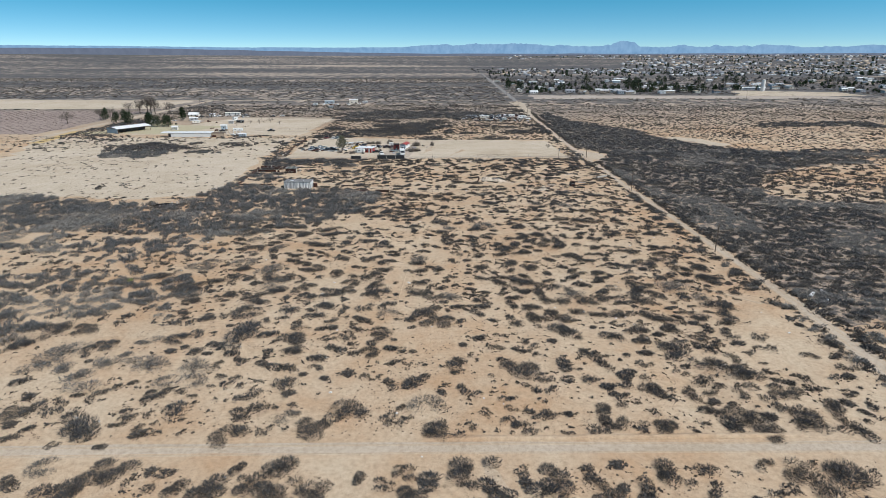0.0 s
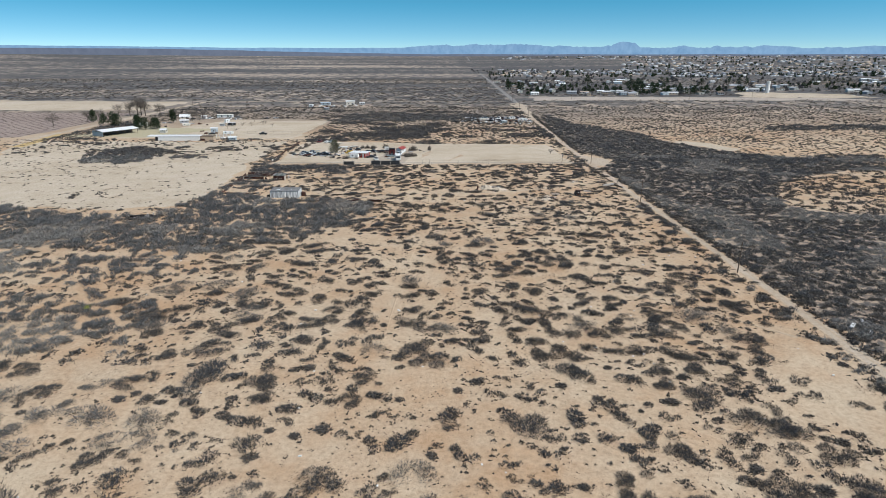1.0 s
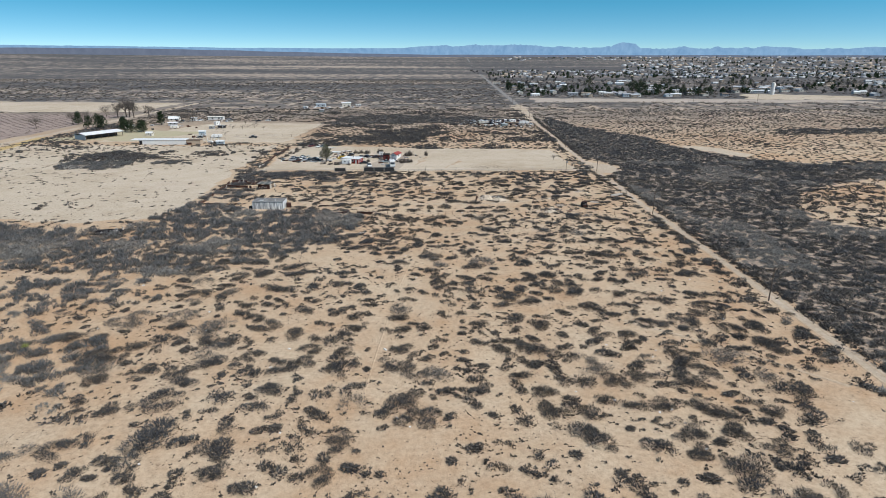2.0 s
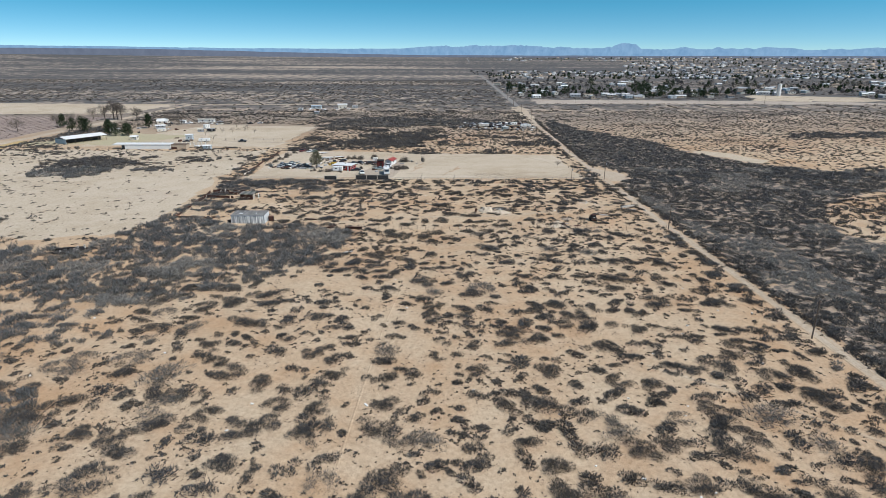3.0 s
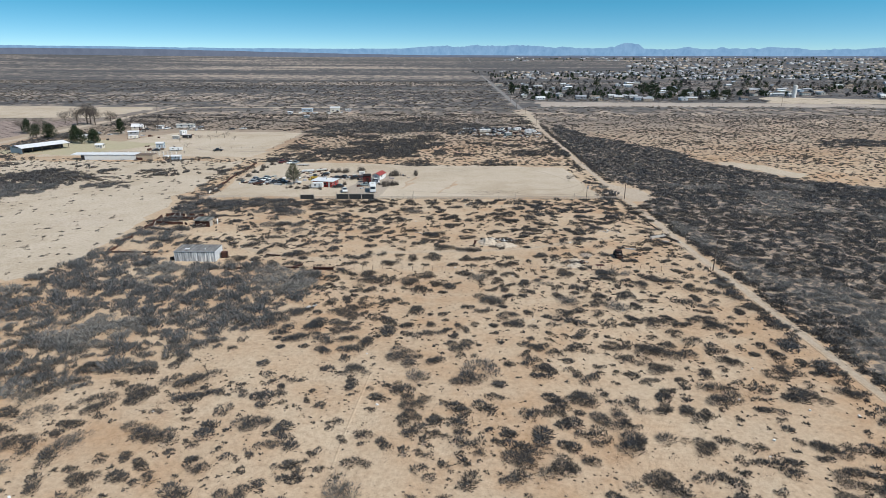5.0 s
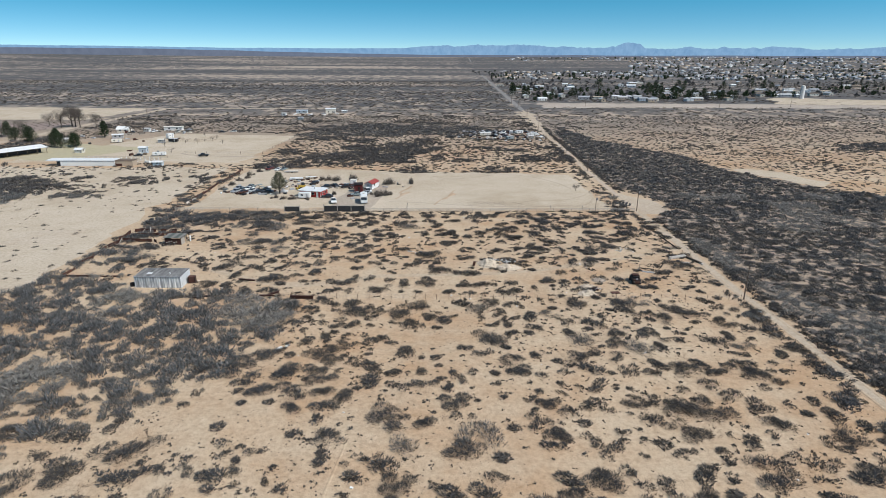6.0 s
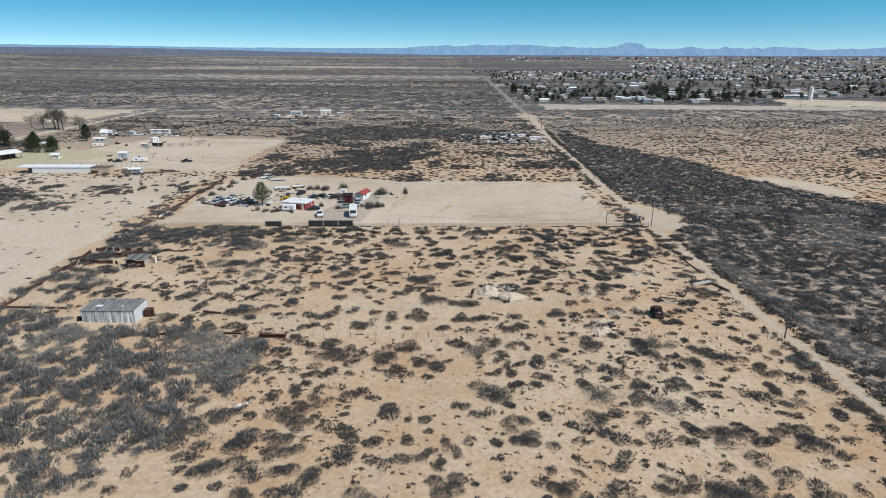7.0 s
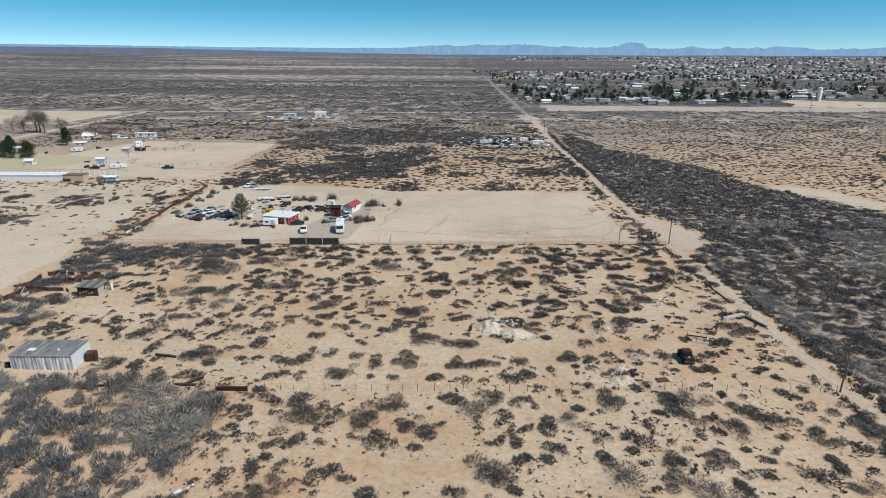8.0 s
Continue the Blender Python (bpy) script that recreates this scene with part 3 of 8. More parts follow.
# ---- vehicles ----
SEDAN = [(-2.2, 0.35), (-2.25, 0.75), (-1.6, 0.92), (-0.7, 0.98), (0.0, 1.0), (1.3, 0.98), (2.2, 0.9), (2.25, 0.4)]
SEDAN_TOP = [(-0.95, 0.96), (-0.3, 1.42), (0.85, 1.44), (1.55, 0.97)]
PICKUP = [(-2.6, 0.45), (-2.65, 0.95), (-1.4, 1.12), (0.4, 1.12), (2.6, 1.1), (2.62, 0.5)]
PICKUP_TOP = [(-1.35, 1.1), (-0.75, 1.75), (0.45, 1.78), (0.6, 1.1)]


def car(x, y, yaw, mat, label, kind="sedan", group="", wheels=True, name="car"):
    """A car along its own x axis, the bonnet towards -x."""
    t = thing(name, x, y, yaw, label, "car" if kind == "sedan" else "pickup", group)
    low, top, wide, axle = (SEDAN, SEDAN_TOP, 0.88, 1.35) if kind == "sedan" else (PICKUP, PICKUP_TOP, 0.98, 1.65)
    b = prism(B(), low, -wide, wide)
    if kind == "pickup":
        box(b, 0.75, 2.5, -wide + 0.12, wide - 0.12, 1.08, 1.13)
    bmesh.ops.bevel(b, geom=list(b.edges), offset=0.06, segments=1, affect="EDGES")
    part("body", b, mat, t)
    c = prism(B(), top, -wide + 0.14, wide - 0.14)
    for v in c.verts:
        if v.co.z > 1.3:
            v.co.y *= 0.86
    cab = part("cabin", c, GLASSY, t, "dark glazed cabin")
    r = B()
    zt = max(p[1] for p in top)
    box(r, top[1][0] - 0.02, top[2][0] + 0.02, -(wide - 0.14) * 0.87, (wide - 0.14) * 0.87, zt - 0.02, zt + 0.05, 0.02)
    part("roof", r, mat, cab)
    if kind == "pickup":
        bed = B()
        box(bed, 0.78, 2.48, -wide + 0.14, wide - 0.14, 1.115, 1.14)
        part("truck_bed", bed, DARK, t, "dark open truck bed")
    if wheels:
        for sx in (-axle, axle):
            for sy in (-1, 1):
                wb = rod(B(), (sx, sy * (wide - 0.2), 0.34), (sx, sy * (wide + 0.02), 0.34), 0.34, sides=12)
                wh = part("wheel", wb, TYRE, t)
                part("rim", rod(B(), (sx, sy * (wide + 0.0), 0.34), (sx, sy * (wide + 0.035), 0.34), 0.19, sides=10), WIRE, wh)
    for sy in (-0.6, 0.6):
        part("headlight", box(B(), low[1][0] - 0.03, low[1][0] + 0.06, sy - 0.16, sy + 0.16, 0.62, 0.76), WHITE, t)
    return t


def trailer(name, x, y, yaw, lx, ly, h, mat, label, category="trailer", group=""):
    """A boxy camper or cargo trailer along its own x axis."""
    t = thing(name, x, y, yaw, label, category, group)
    b = B()
    box(b, -lx / 2, lx / 2, -ly / 2, ly / 2, 0.45, h, 0.12)
    part("body", b, mat, t)
    part("roof", box(B(), -lx / 2 + 0.15, lx / 2 - 0.15, -ly / 2 + 0.15, ly / 2 - 0.15, h, h + 0.04), WHITE, t)
    part("door", box(B(), lx * 0.15, lx * 0.15 + 0.7, -ly / 2 - 0.03, -ly / 2 + 0.02, 0.6, h - 0.3, 0.01), GREYP, t)
    part("window", box(B(), -lx * 0.3, -lx * 0.3 + 0.9, -ly / 2 - 0.03, -ly / 2 + 0.02, h * 0.55, h * 0.78, 0.01), GLASSY, t)
    for sy in (-1, 1):
        part("wheel", rod(B(), (0.3, sy * (ly / 2 - 0.25), 0.33), (0.3, sy * (ly / 2 - 0.03), 0.33), 0.33, sides=12), TYRE, t)
    part("drawbar", rod(B(), (-lx / 2, 0, 0.5), (-lx / 2 - 1.0, 0, 0.42), 0.06), DARK, t)
    return t


def motorhome(x, y, yaw):
    t = thing("motorhome", x, y, yaw, "white motorhome with dark windscreen parked in the yard", "motorhome")
    b = prism(B(), [(-3.7, 0.45), (-3.75, 1.5), (-3.35, 2.95), (3.7, 2.98), (3.72, 0.5)], -1.22, 1.22)
    bmesh.ops.bevel(b, geom=list(b.edges), offset=0.1, segments=2, affect="EDGES")
    part("body", b, WHITE, t)
    g = prism(B(), [(-3.76, 1.55), (-3.48, 2.5), (-3.40, 2.5), (-3.6, 1.55)], -1.0, 1.0)
    part("windscreen", g, GLASSY, t)
    for sx in (-2.0, 0.2, 2.2):
        for sy in (-1, 1):
            part("window", box(B(), sx - 0.5, sx + 0.5, sy * 1.22 - 0.02, sy * 1.22 + 0.02, 1.6, 2.2, 0.01), GLASSY, t)
    for sx in (-2.4, 2.2):
        for sy in (-1, 1):
            part("wheel", rod(B(), (sx, sy * 1.0, 0.4), (sx, sy * 1.2, 0.4), 0.4, sides=12), TYRE, t)
    part("air_conditioner", box(B(), 0.2, 1.1, -0.4, 0.4, 2.96, 3.2, 0.06), CREAM, t)
    part("stripe", box(B(), -3.2, 3.5, -1.235, -1.215, 1.15, 1.3), BLUEP, t)
    part("bumper", box(B(), -3.95, -3.7, -1.1, 1.1, 0.4, 0.65, 0.03), GREYP, t)
    return t


# ---- plants of their own ----
def leaf_cloud(rng, centre, radius, n, size, flat=0.8):
    r = np.random.RandomState(rng.randrange(1 << 30))
    d, a, b = r.normal(size=(3, n, 3))
    d /= np.linalg.norm(d, axis=1)[:, None]
    p = np.array(centre) + d * radius * (r.uniform(size=(n, 1)) ** 0.4) * np.array([1, 1, flat])
    a = a / np.linalg.norm(a, axis=1)[:, None] * size * r.uniform(0.6, 1.3, (n, 1))
    b = b / np.linalg.norm(b, axis=1)[:, None] * size * r.uniform(0.6, 1.3, (n, 1))
    V = np.stack([p - a, p + b, p + a, p - b], 1).reshape(-1, 3)
    return V, np.arange(4 * n).reshape(n, 4)


def tree(x, y, height, spread, label, mat=LEAF, seed=1, bare=False, group="", clumps=9, leaves=70, name="tree", cone=False, puff=(0.2, 0.3)):
    rng = random.Random(seed)
    t = thing(name, x, y, rng.uniform(0, 360), label, "tree", group)
    b = B()
    rod(b, (0, 0, -0.2), (0.1, 0.05, height * 0.45), height * 0.032, height * 0.02, 8)
    rod(b, (0.1, 0.05, height * 0.44), (0.0, 0.1, height * 0.85), height * 0.02, height * 0.006, 7)
    tips = []
    for i in range(clumps):
        a = i * 2.4 + rng.uniform(-0.4, 0.4)
        z0 = height * (rng.uniform(0.1, 0.3) if cone and i % 2 else rng.uniform(0.22, 0.62))
        r = spread * rng.uniform(0.28, 0.5) * ((1.25 - 1.1 * z0 / height) if cone else 1.0)
        tip = (math.cos(a) * r, math.sin(a) * r, min(height * 0.95, z0 + height * rng.uniform(0.12, 0.34)))
        if cone:
            f = (i + 0.5) / clumps
            r, z0 = spread * 0.46 * (1 - f) ** 0.55 * rng.uniform(0.45, 1.0), height * (0.1 + 0.72 * f)
            tip = (math.cos(a) * r, math.sin(a) * r, z0 + height * 0.06)
        rod(b, (0.05, 0.04, z0), tip, height * 0.011, height * 0.004, 5)
        tips.append(tip)
        if bare:
            for _ in range(9):
                q = tuple(c + rng.uniform(-1, 1) * spread * 0.17 + (k == 2) * height * 0.1 for k, c in enumerate(tip))
                rod(b, tip, q, height * 0.004, height * 0.001, 3)
    part("trunk", b, BARK, t)
    V, F = [], []
    tips.append((0, 0, height * 0.88))
    for k, tip in enumerate(tips):
        v, f = leaf_cloud(rng, tip, spread * rng.uniform(*puff), leaves, height * (0.012 if bare else 0.03))
        F.append(f + 4 * leaves * k)
        V.append(v)
    mesh_object("crown", np.concatenate(V), np.concatenate(F), mat, t)
    return t


# ---- the sheet-metal shed ----
def metal_shed():
    t = thing("metal_shed", -55.5, 236.1, -0.5, "galvanised corrugated metal shed with dark flat roof", "shed")
    hx, hy, hf, hb = 5.25, 2.65, 2.75, 2.9

    def wall(name, a, b, h0, h1, n, mat):
        """A corrugated wall from a to b, its foot on the ground."""
        a, b = Vector((*a, 0)), Vector((*b, 0))
        along = (b - a)
        out = Vector((along.y, -along.x, 0)).normalized()
        bm = B()
        rows = []
        for i in range(n + 1):
            k = i / n
            p = a + along * k + out * (0.05 if (i // 2) % 2 else 0.0)
            rows.append((bm.verts.new(p + Vector((0, 0, -0.15))), bm.verts.new(p + Vector((0, 0, h0 + (h1 - h0) * k)))))
        for (p, q), (r, s) in zip(rows, rows[1:]):
            bm.faces.new((p, r, s, q))
        back = bmesh.ops.extrude_face_region(bm, geom=list(bm.faces))
        bmesh.ops.translate(bm, verts=[v for v in back["geom"] if isinstance(v, bmesh.types.BMVert)], vec=-out * 0.04)
        return part(name, bm, mat, t)
    wall("front_wall", (-hx, -hy), (hx, -hy), hf, hf, 72, STREAKTIN)
    wall("end_wall", (hx, -hy), (hx, hy), hf, hb, 34, WALLTIN)
    wall("back_wall", (hx, hy), (-hx, hy), hb, hb, 72, WALLTIN)
    wall("end_wall", (-hx, hy), (-hx, -hy), hb, hf, 34, WALLTIN)
    for i in range(7):
        x0 = -hx - 0.1 + i * (2 * hx + 0.2) / 7
        x1 = x0 + (2 * hx + 0.2) / 7 - 0.015
        r = B()
        vs = [r.verts.new(p) for p in ((x0, -hy - 0.12, hf + 0.02 + 0.012 * (i % 2)), (x1, -hy - 0.12, hf + 0.02 + 0.012 * (i % 2)), (x1, hy + 0.1, hb + 0.02 + 0.012 * (i % 2)), (x0, hy + 0.1, hb + 0.02 + 0.012 * (i % 2)))]
        r.faces.new(vs)
        ex = bmesh.ops.extrude_face_region(r, geom=list(r.faces))
        bmesh.ops.translate(r, verts=[v for v in ex["geom"] if isinstance(v, bmesh.types.BMVert)], vec=(0, 0, 0.04))
        part("roof_panel", r, STREAKROOF, t)
    part("skylight", box(B(), -3.1, -1.9, -1.2, -0.3, hf + 0.09, hf + 0.2, 0.02), WHITE, t, "white roof hatch")
    part("vent", rod(B(), (2.3, -1.1, hf), (2.3, -1.1, hf + 0.45), 0.16, sides=10), WHITE, t)
    part("trim", box(B(), -hx - 0.12, hx + 0.12, -hy - 0.17, -hy - 0.125, hf - 0.1, hf + 0.09), GREYP, t)
    return t


def streak_material(name="streaked_tin", stops=((0.36, (0.24, 0.25, 0.255)), (0.5, (0.42, 0.44, 0.45)), (0.60, (0.72, 0.72, 0.70))), stretch=(1.0, 1.0, 0.12)):
    m, N, L, b = material(name, 0.6, 0.1)
    P = N.new("ShaderNodeTexCoord").outputs["Object"]
    s = noise_node(N, L, P, 1.4, 4, 0.7, stretch)
    f = noise_node(N, L, P, 8.0, 3, 0.6, stretch)
    col = ramp(N, L, s, list(stops))
    col = mix(N, L, 1.0, col, ramp(N, L, f, [(0.3, (0.85, 0.85, 0.85)), (0.7, (1.1, 1.1, 1.1))]), "MULTIPLY")
    L.new(col, b.inputs["Base Color"])
    return m


STREAKTIN = streak_material()
STREAKROOF = streak_material("streaked_roof_tin", ((0.34, (0.115, 0.105, 0.095)), (0.5, (0.21, 0.20, 0.185)), (0.66, (0.33, 0.315, 0.29))), (1.0, 0.2, 1.0))
metal_shed()
crate = thing("rusty_crate", -49.1, 237.0, 8, "rusty dark metal crate beside the shed", "crate")
part("body", box(B(), -0.75, 0.75, -0.7, 0.7, -0.05, 1.5, 0.04), RUST, crate)
for k in (-0.72, 0.72):
    part("corner_post", box(B(), k - 0.06, k + 0.06, -0.78, -0.69, -0.05, 1.6), BURNT, crate)
part("lid", box(B(), -0.8, 0.2, -0.72, 0.72, 1.5, 1.56, 0.01), RUSTLIGHT, crate, "half-closed rusty lid")
drum = thing("rusty_sheet", -61.4, 234.2, 30, "dark crumpled metal sheet against the shed", "scrap")
part("sheet", box(B(), -0.8, 0.5, -0.08, 0.02, -0.05, 1.0, 0.01, Matrix.Rotation(radians(-25), 4, "X")), BURNT, drum)


# ---- corral and shelter ----
def rust_panel(a, b, h, label="rusty corrugated sheet fence", lean=0.0, mat=RUST, name="sheet_fence", gaps=0.0, seed=0):
    """A run of upright rusty sheets on posts between two places."""
    rng = random.Random(seed)
    ax, ay = a
    d = Vector((b[0] - ax, b[1] - ay, 0))
    t = thing(name, ax, ay, math.degrees(math.atan2(d.y, d.x)), label, "fence")
    n = max(1, round(d.length / 1.6))
    s = d.length / n
    for i in range(n):
        part("post", rod(B(), (i * s, 0.06, -0.2), (i * s, 0.06, h + 0.15), 0.045, sides=6), TIMBER, t)
        if rng.random() < gaps:
            continue
        hh = h * rng.uniform(0.8, 1.08)
        part("sheet", box(B(), i * s + 0.03, (i + 1) * s - 0.03, -0.03, 0.01, -0.08, hh, 0.006, Matrix.Rotation(radians(rng.uniform(-4, 4) + lean), 4, "X")), mat if rng.random() < 0.75 else RUSTLIGHT, t)
    part("post", rod(B(), (d.length, 0.06, -0.2), (d.length, 0.06, h + 0.15), 0.045, sides=6), TIMBER, t)
    return t


rust_panel((-82.2, 262.6), (-81.6, 268.6), 1.0, seed=1)
rust_panel((-81.4, 268.8), (-72.9, 268.4), 0.9, seed=2, gaps=0.15)
rust_panel((-82.6, 269.2), (-82.8, 276.5), 1.1, seed=3, gaps=0.15)
rust_panel((-80.8, 273.6), (-71.8, 273.8), 1.0, seed=4)
rust_panel((-82.4, 278.2), (-68.5, 278.6), 1.1, seed=5, gaps=0.2)
rust_panel((-72.4, 268.6), (-70.0, 266.4), 0.8, seed=6, gaps=0.2)
rust_panel((-71.5, 274.0), (-68.4, 278.2), 1.1, seed=7, gaps=0.1)
shelter = thing("animal_shelter", -65.5, 267.2, -4, "rusty sheet-metal animal shelter with grey roof", "shelter")
for px_, py_ in ((-2.3, -1.7), (2.3, -1.7), (-2.3, 1.7), (2.3, 1.7)):
    part("post", rod(B(), (px_, py_, -0.2), (px_, py_, 2.1), 0.07), TIMBER, shelter)
part("front_wall", box(B(), -2.3, 2.3, -1.78, -1.72, -0.1, 1.75, 0.01), RUST, shelter)
part("side_wall", box(B(), -2.36, -2.3, -1.7, 1.7, -0.1, 1.9, 0.01), RUST, shelter)
part("side_wall", box(B(), 2.3, 2.36, -1.7, 0.4, -0.1, 1.9, 0.01), PALEWOOD, shelter, "bleached plank side")
part("roof", box(B(), -2.7, 2.6, -1.95, 1.95, 2.1, 2.2, 0.02, Matrix.Rotation(radians(3), 4, "X")), SHEDTIN, shelter)
for k in range(5):
    part("roof_sheet", box(B(), -2.72 + k * 1.07, -1.7 + k * 1.07, -2.0, 1.98, 2.205, 2.225 + 0.015 * (k % 2), 0.0, Matrix.Rotation(radians(3), 4, "X")), SHEDTIN if k % 2 else ROOFTIN, shelter)
for k in range(5):
    part("scrap", box(B(), -2.0 + k * 0.7, -1.6 + k * 0.7, -1.86, -1.79, 0.5 + 0.2 * (k % 3), 0.75 + 0.2 * (k % 3)), PALEWOOD, shelter)
for x0, y0, yaw, ln, mat, lab in ((-62.2, 269.0, 92, 2.0, WHITE, "white upright board beside the shelter"), (-78.2, 270.2, 35, 3.0, PALEWOOD, "bleached loose plank in the corral"),
                                  (-76.0, 271.2, 5, 3.4, PALEWOOD, "bleached loose plank in the corral"), (-74.2, 275.6, 60, 2.6, PALEWOOD, "bleached plank leaning in the corral"), (-70.4, 270.6, 160, 2.2, TIMBER, "weathered loose timber in the corral")):
    pl = thing("plank", x0, y0, yaw, lab, "plank", z=0.05)
    if mat is WHITE:
        part("board", box(B(), -0.4, 0.4, -0.06, 0.06, -0.1, 1.6, 0.01), mat, pl)
    else:
        part("board", box(B(), -ln / 2, ln / 2, -0.14, 0.14, -0.06, 0.05, 0.01), mat, pl)

for x0, y0, yaw, ln, tilt in ((-79.4, 274.6, 70, 2.6, 28), (-77.0, 276.4, 110, 2.4, 35), (-73.4, 272.2, 20, 2.2, 40), (-69.6, 272.8, -60, 2.8, 25), (-81.2, 266.4, 80, 2.0, 45), (-67.9, 275.6, 40, 2.4, 50)):
    pl = thing("leaning_plank", x0, y0, yaw, "bleached plank leaning on the corral fence", "plank", "corral planks")
    part("board", box(B(), -0.05, ln, -0.11, 0.11, -0.04, 0.03, 0.01, Matrix.Rotation(radians(-tilt), 4, "Y")), PALEWOOD, pl)

# the old boundary on the west side
for k, (ya, yb) in enumerate(((240, 247), (249, 254), (255, 262), (304, 312), (322, 334), (335, 350), (352, 366), (367, 380))):
    rust_panel((-82.0 + 0.6 * math.sin(ya), ya), (-81.8 + 0.6 * math.sin(yb), yb), 0.95 if ya > 300 else 0.75, "low rusty scrap-metal boundary fence", seed=20 + k, gaps=0.12)
rust_panel((-81.0, 313), (-80.6, 321), 0.9, "low whitewashed sheet boundary fence", mat=CREAM, seed=40)
rust_panel((-81.5, 240.4), (-66.0, 239.6), 0.55, "low rusty barrier half buried in brush", seed=41, gaps=0.3)


# ---- fences ----
def wire_fence(name, a, b, gap, h, label, post_mat=RUST, r=0.035, wires=(0.4, 0.75, 1.1), wire_r=0.006, seed=0, category="fence", wire_mat=WIRE):
    rng = random.Random(seed)
    d = Vector((b[0] - a[0], b[1] - a[1], 0))
    t = thing(name, a[0], a[1], math.degrees(math.atan2(d.y, d.x)), label, category)
    n = round(d.length / gap)
    z0 = t.matrix_basis.translation.z
    u = d.normalized()
    feet = []
    for i in range(n + 1):
        s = d.length * i / n + rng.uniform(-0.25, 0.25) * (0 < i < n)
        z = float(ground_z(a[0] + u.x * s, a[1] + u.y * s)) - z0
        hh = h * rng.uniform(0.9, 1.08)
        part("post", rod(B(), (s, 0, z - 0.3), (s + rng.uniform(-0.05, 0.05), rng.uniform(-0.06, 0.06), z + hh), r, sides=6), post_mat, t)
        feet.append((s, z))
    for wz in wires:
        bm = B()
        rings = [[bm.verts.new((s0, wire_r * cy, z0_ + wz + wire_r * cz)) for cy, cz in ((1, 0), (0, 1), (-1, 0), (0, -1))] for s0, z0_ in feet]
        for p, q in zip(rings, rings[1:]):
            for i in range(4):
                bm.faces.new((p[i], q[i], q[(i + 1) % 4], p[(i + 1) % 4]))
        part("rail", bm, wire_mat, t)
    return t


wire_fence("wire_fence", (-46, 227.6), (75.0, 226.2), 2.45, 1.25, "wire fence on thin rusty steel posts", seed=1)
wire_fence("pipe_fence", (-81.5, 304.6), (-44.0, 303.7), 3.1, 1.25, "weathered grey pipe fence along the yard", PALEWOOD, 0.075, (0.35, 0.75, 1.12), 0.05, 2, wire_mat=PALEWOOD)
wire_fence("pipe_fence", (-38.5, 303.6), (-30.6, 303.4), 2.6, 1.25, "weathered grey pipe fence along the yard", PALEWOOD, 0.075, (0.35, 0.75, 1.12), 0.05, 3, wire_mat=PALEWOOD)
wire_fence("pipe_fence", (-16.3, 303.4), (75.8, 303.4), 3.1, 1.3, "weathered grey pipe fence along the yard", PALEWOOD, 0.075, (0.35, 0.75, 1.12), 0.05, 4, wire_mat=PALEWOOD)
for x0, x1, n, h in ((-43.8, -38.7, 1, 1.75), (-30.4, -16.5, 3, 2.05)):
    g = thing("screened_gate", x0, 303.4, 0, "gate hung with black shade cloth", "gate")
    wdt = (x1 - x0) / n
    for k in range(n):
        part("screen", box(B(), k * wdt + 0.12, (k + 1) * wdt - 0.12, -0.02, 0.02, 0.18, h - 0.08, 0.008), MESH, g)
    for k in range(n + 1):
        part("post", rod(B(), (k * wdt, 0.06, -0.2), (k * wdt, 0.06, h + 0.5), 0.07), WIRE, g)
    part("rail", rod(B(), (0, 0.06, h), (x1 - x0, 0.06, h), 0.04), WIRE, g)
    part("rail", rod(B(), (0, 0.06, 0.12), (x1 - x0, 0.06, 0.12), 0.04), WIRE, g)
post = thing("tall_gatepost", -2.2, 304.0, 0, "tall leaning bleached timber gatepost", "post")
part("shaft", rod(B(), (0, 0, -0.3), (0.35, 0, 2.9), 0.13, 0.1), PALEWOOD, post)
part("brace", rod(B(), (-0.9, 0, 0), (0.2, 0, 1.9), 0.06), PALEWOOD, post)
for sx in (-27.0, -5.5, 12.0, 36.0, 47.0, 58.0):
    p2 = thing("fence_stake", sx, 303.8, 0, "slender pale fence stake", "post", "stakes along the yard fence")
    part("shaft", rod(B(), (0, 0, -0.3), (0.05, 0, 2.2), 0.045), WIRE, p2)

# ---- power poles along the road ----
def power_pole(x, y, h, lamp=False):
    t = thing("utility_pole", x, y, 0, "weathered brown timber utility pole beside the road", "utility pole", "poles along the road")
    part("shaft", rod(B(), (0, 0, -0.5), (0.08, 0, h), 0.15, 0.095, 9), TIMBER, t)
    part("insulator", rod(B(), (0.08, 0, h), (0.08, 0, h + 0.22), 0.05, 0.03, 7), WHITE, t)
    part("bracket", box(B(), -0.12, 0.3, -0.05, 0.05, h - 0.75, h - 0.65), RUST, t)
    if lamp:
        part("transformer", rod(B(), (0.32, 0, h - 1.6), (0.32, 0, h - 0.9), 0.2, sides=10), GREYP, t)
    return t


for k, (px_, py_) in enumerate(((75.3, 152.0), (75.7, 226.3), (76.8, 304.0), (78.0, 379.5), (80.6, 453.0), (81.8, 545.0), (83.6, 618.0), (86.5, 700.0), (89.5, 780.0))):
    power_pole(px_, py_, 8.0, k in (2, 4))
mast = thing("yard_lamp_post", 62.6, 303.9, 0, "short timber post with a square board on top", "post")
part("shaft", rod(B(), (0, 0, -0.4), (0, 0, 4.6), 0.1), TIMBER, mast)
part("board", box(B(), -0.1, 0.55, -0.05, 0.05, 3.9, 4.8, 0.01), GREYP, mast)
for sx, sy in ((-249.0, 645.0), (300.0, 735.0), (378.0, 742.0), (520.0, 745.0), (163.0, 745.0)):
    power_pole(sx, sy, 9.0)

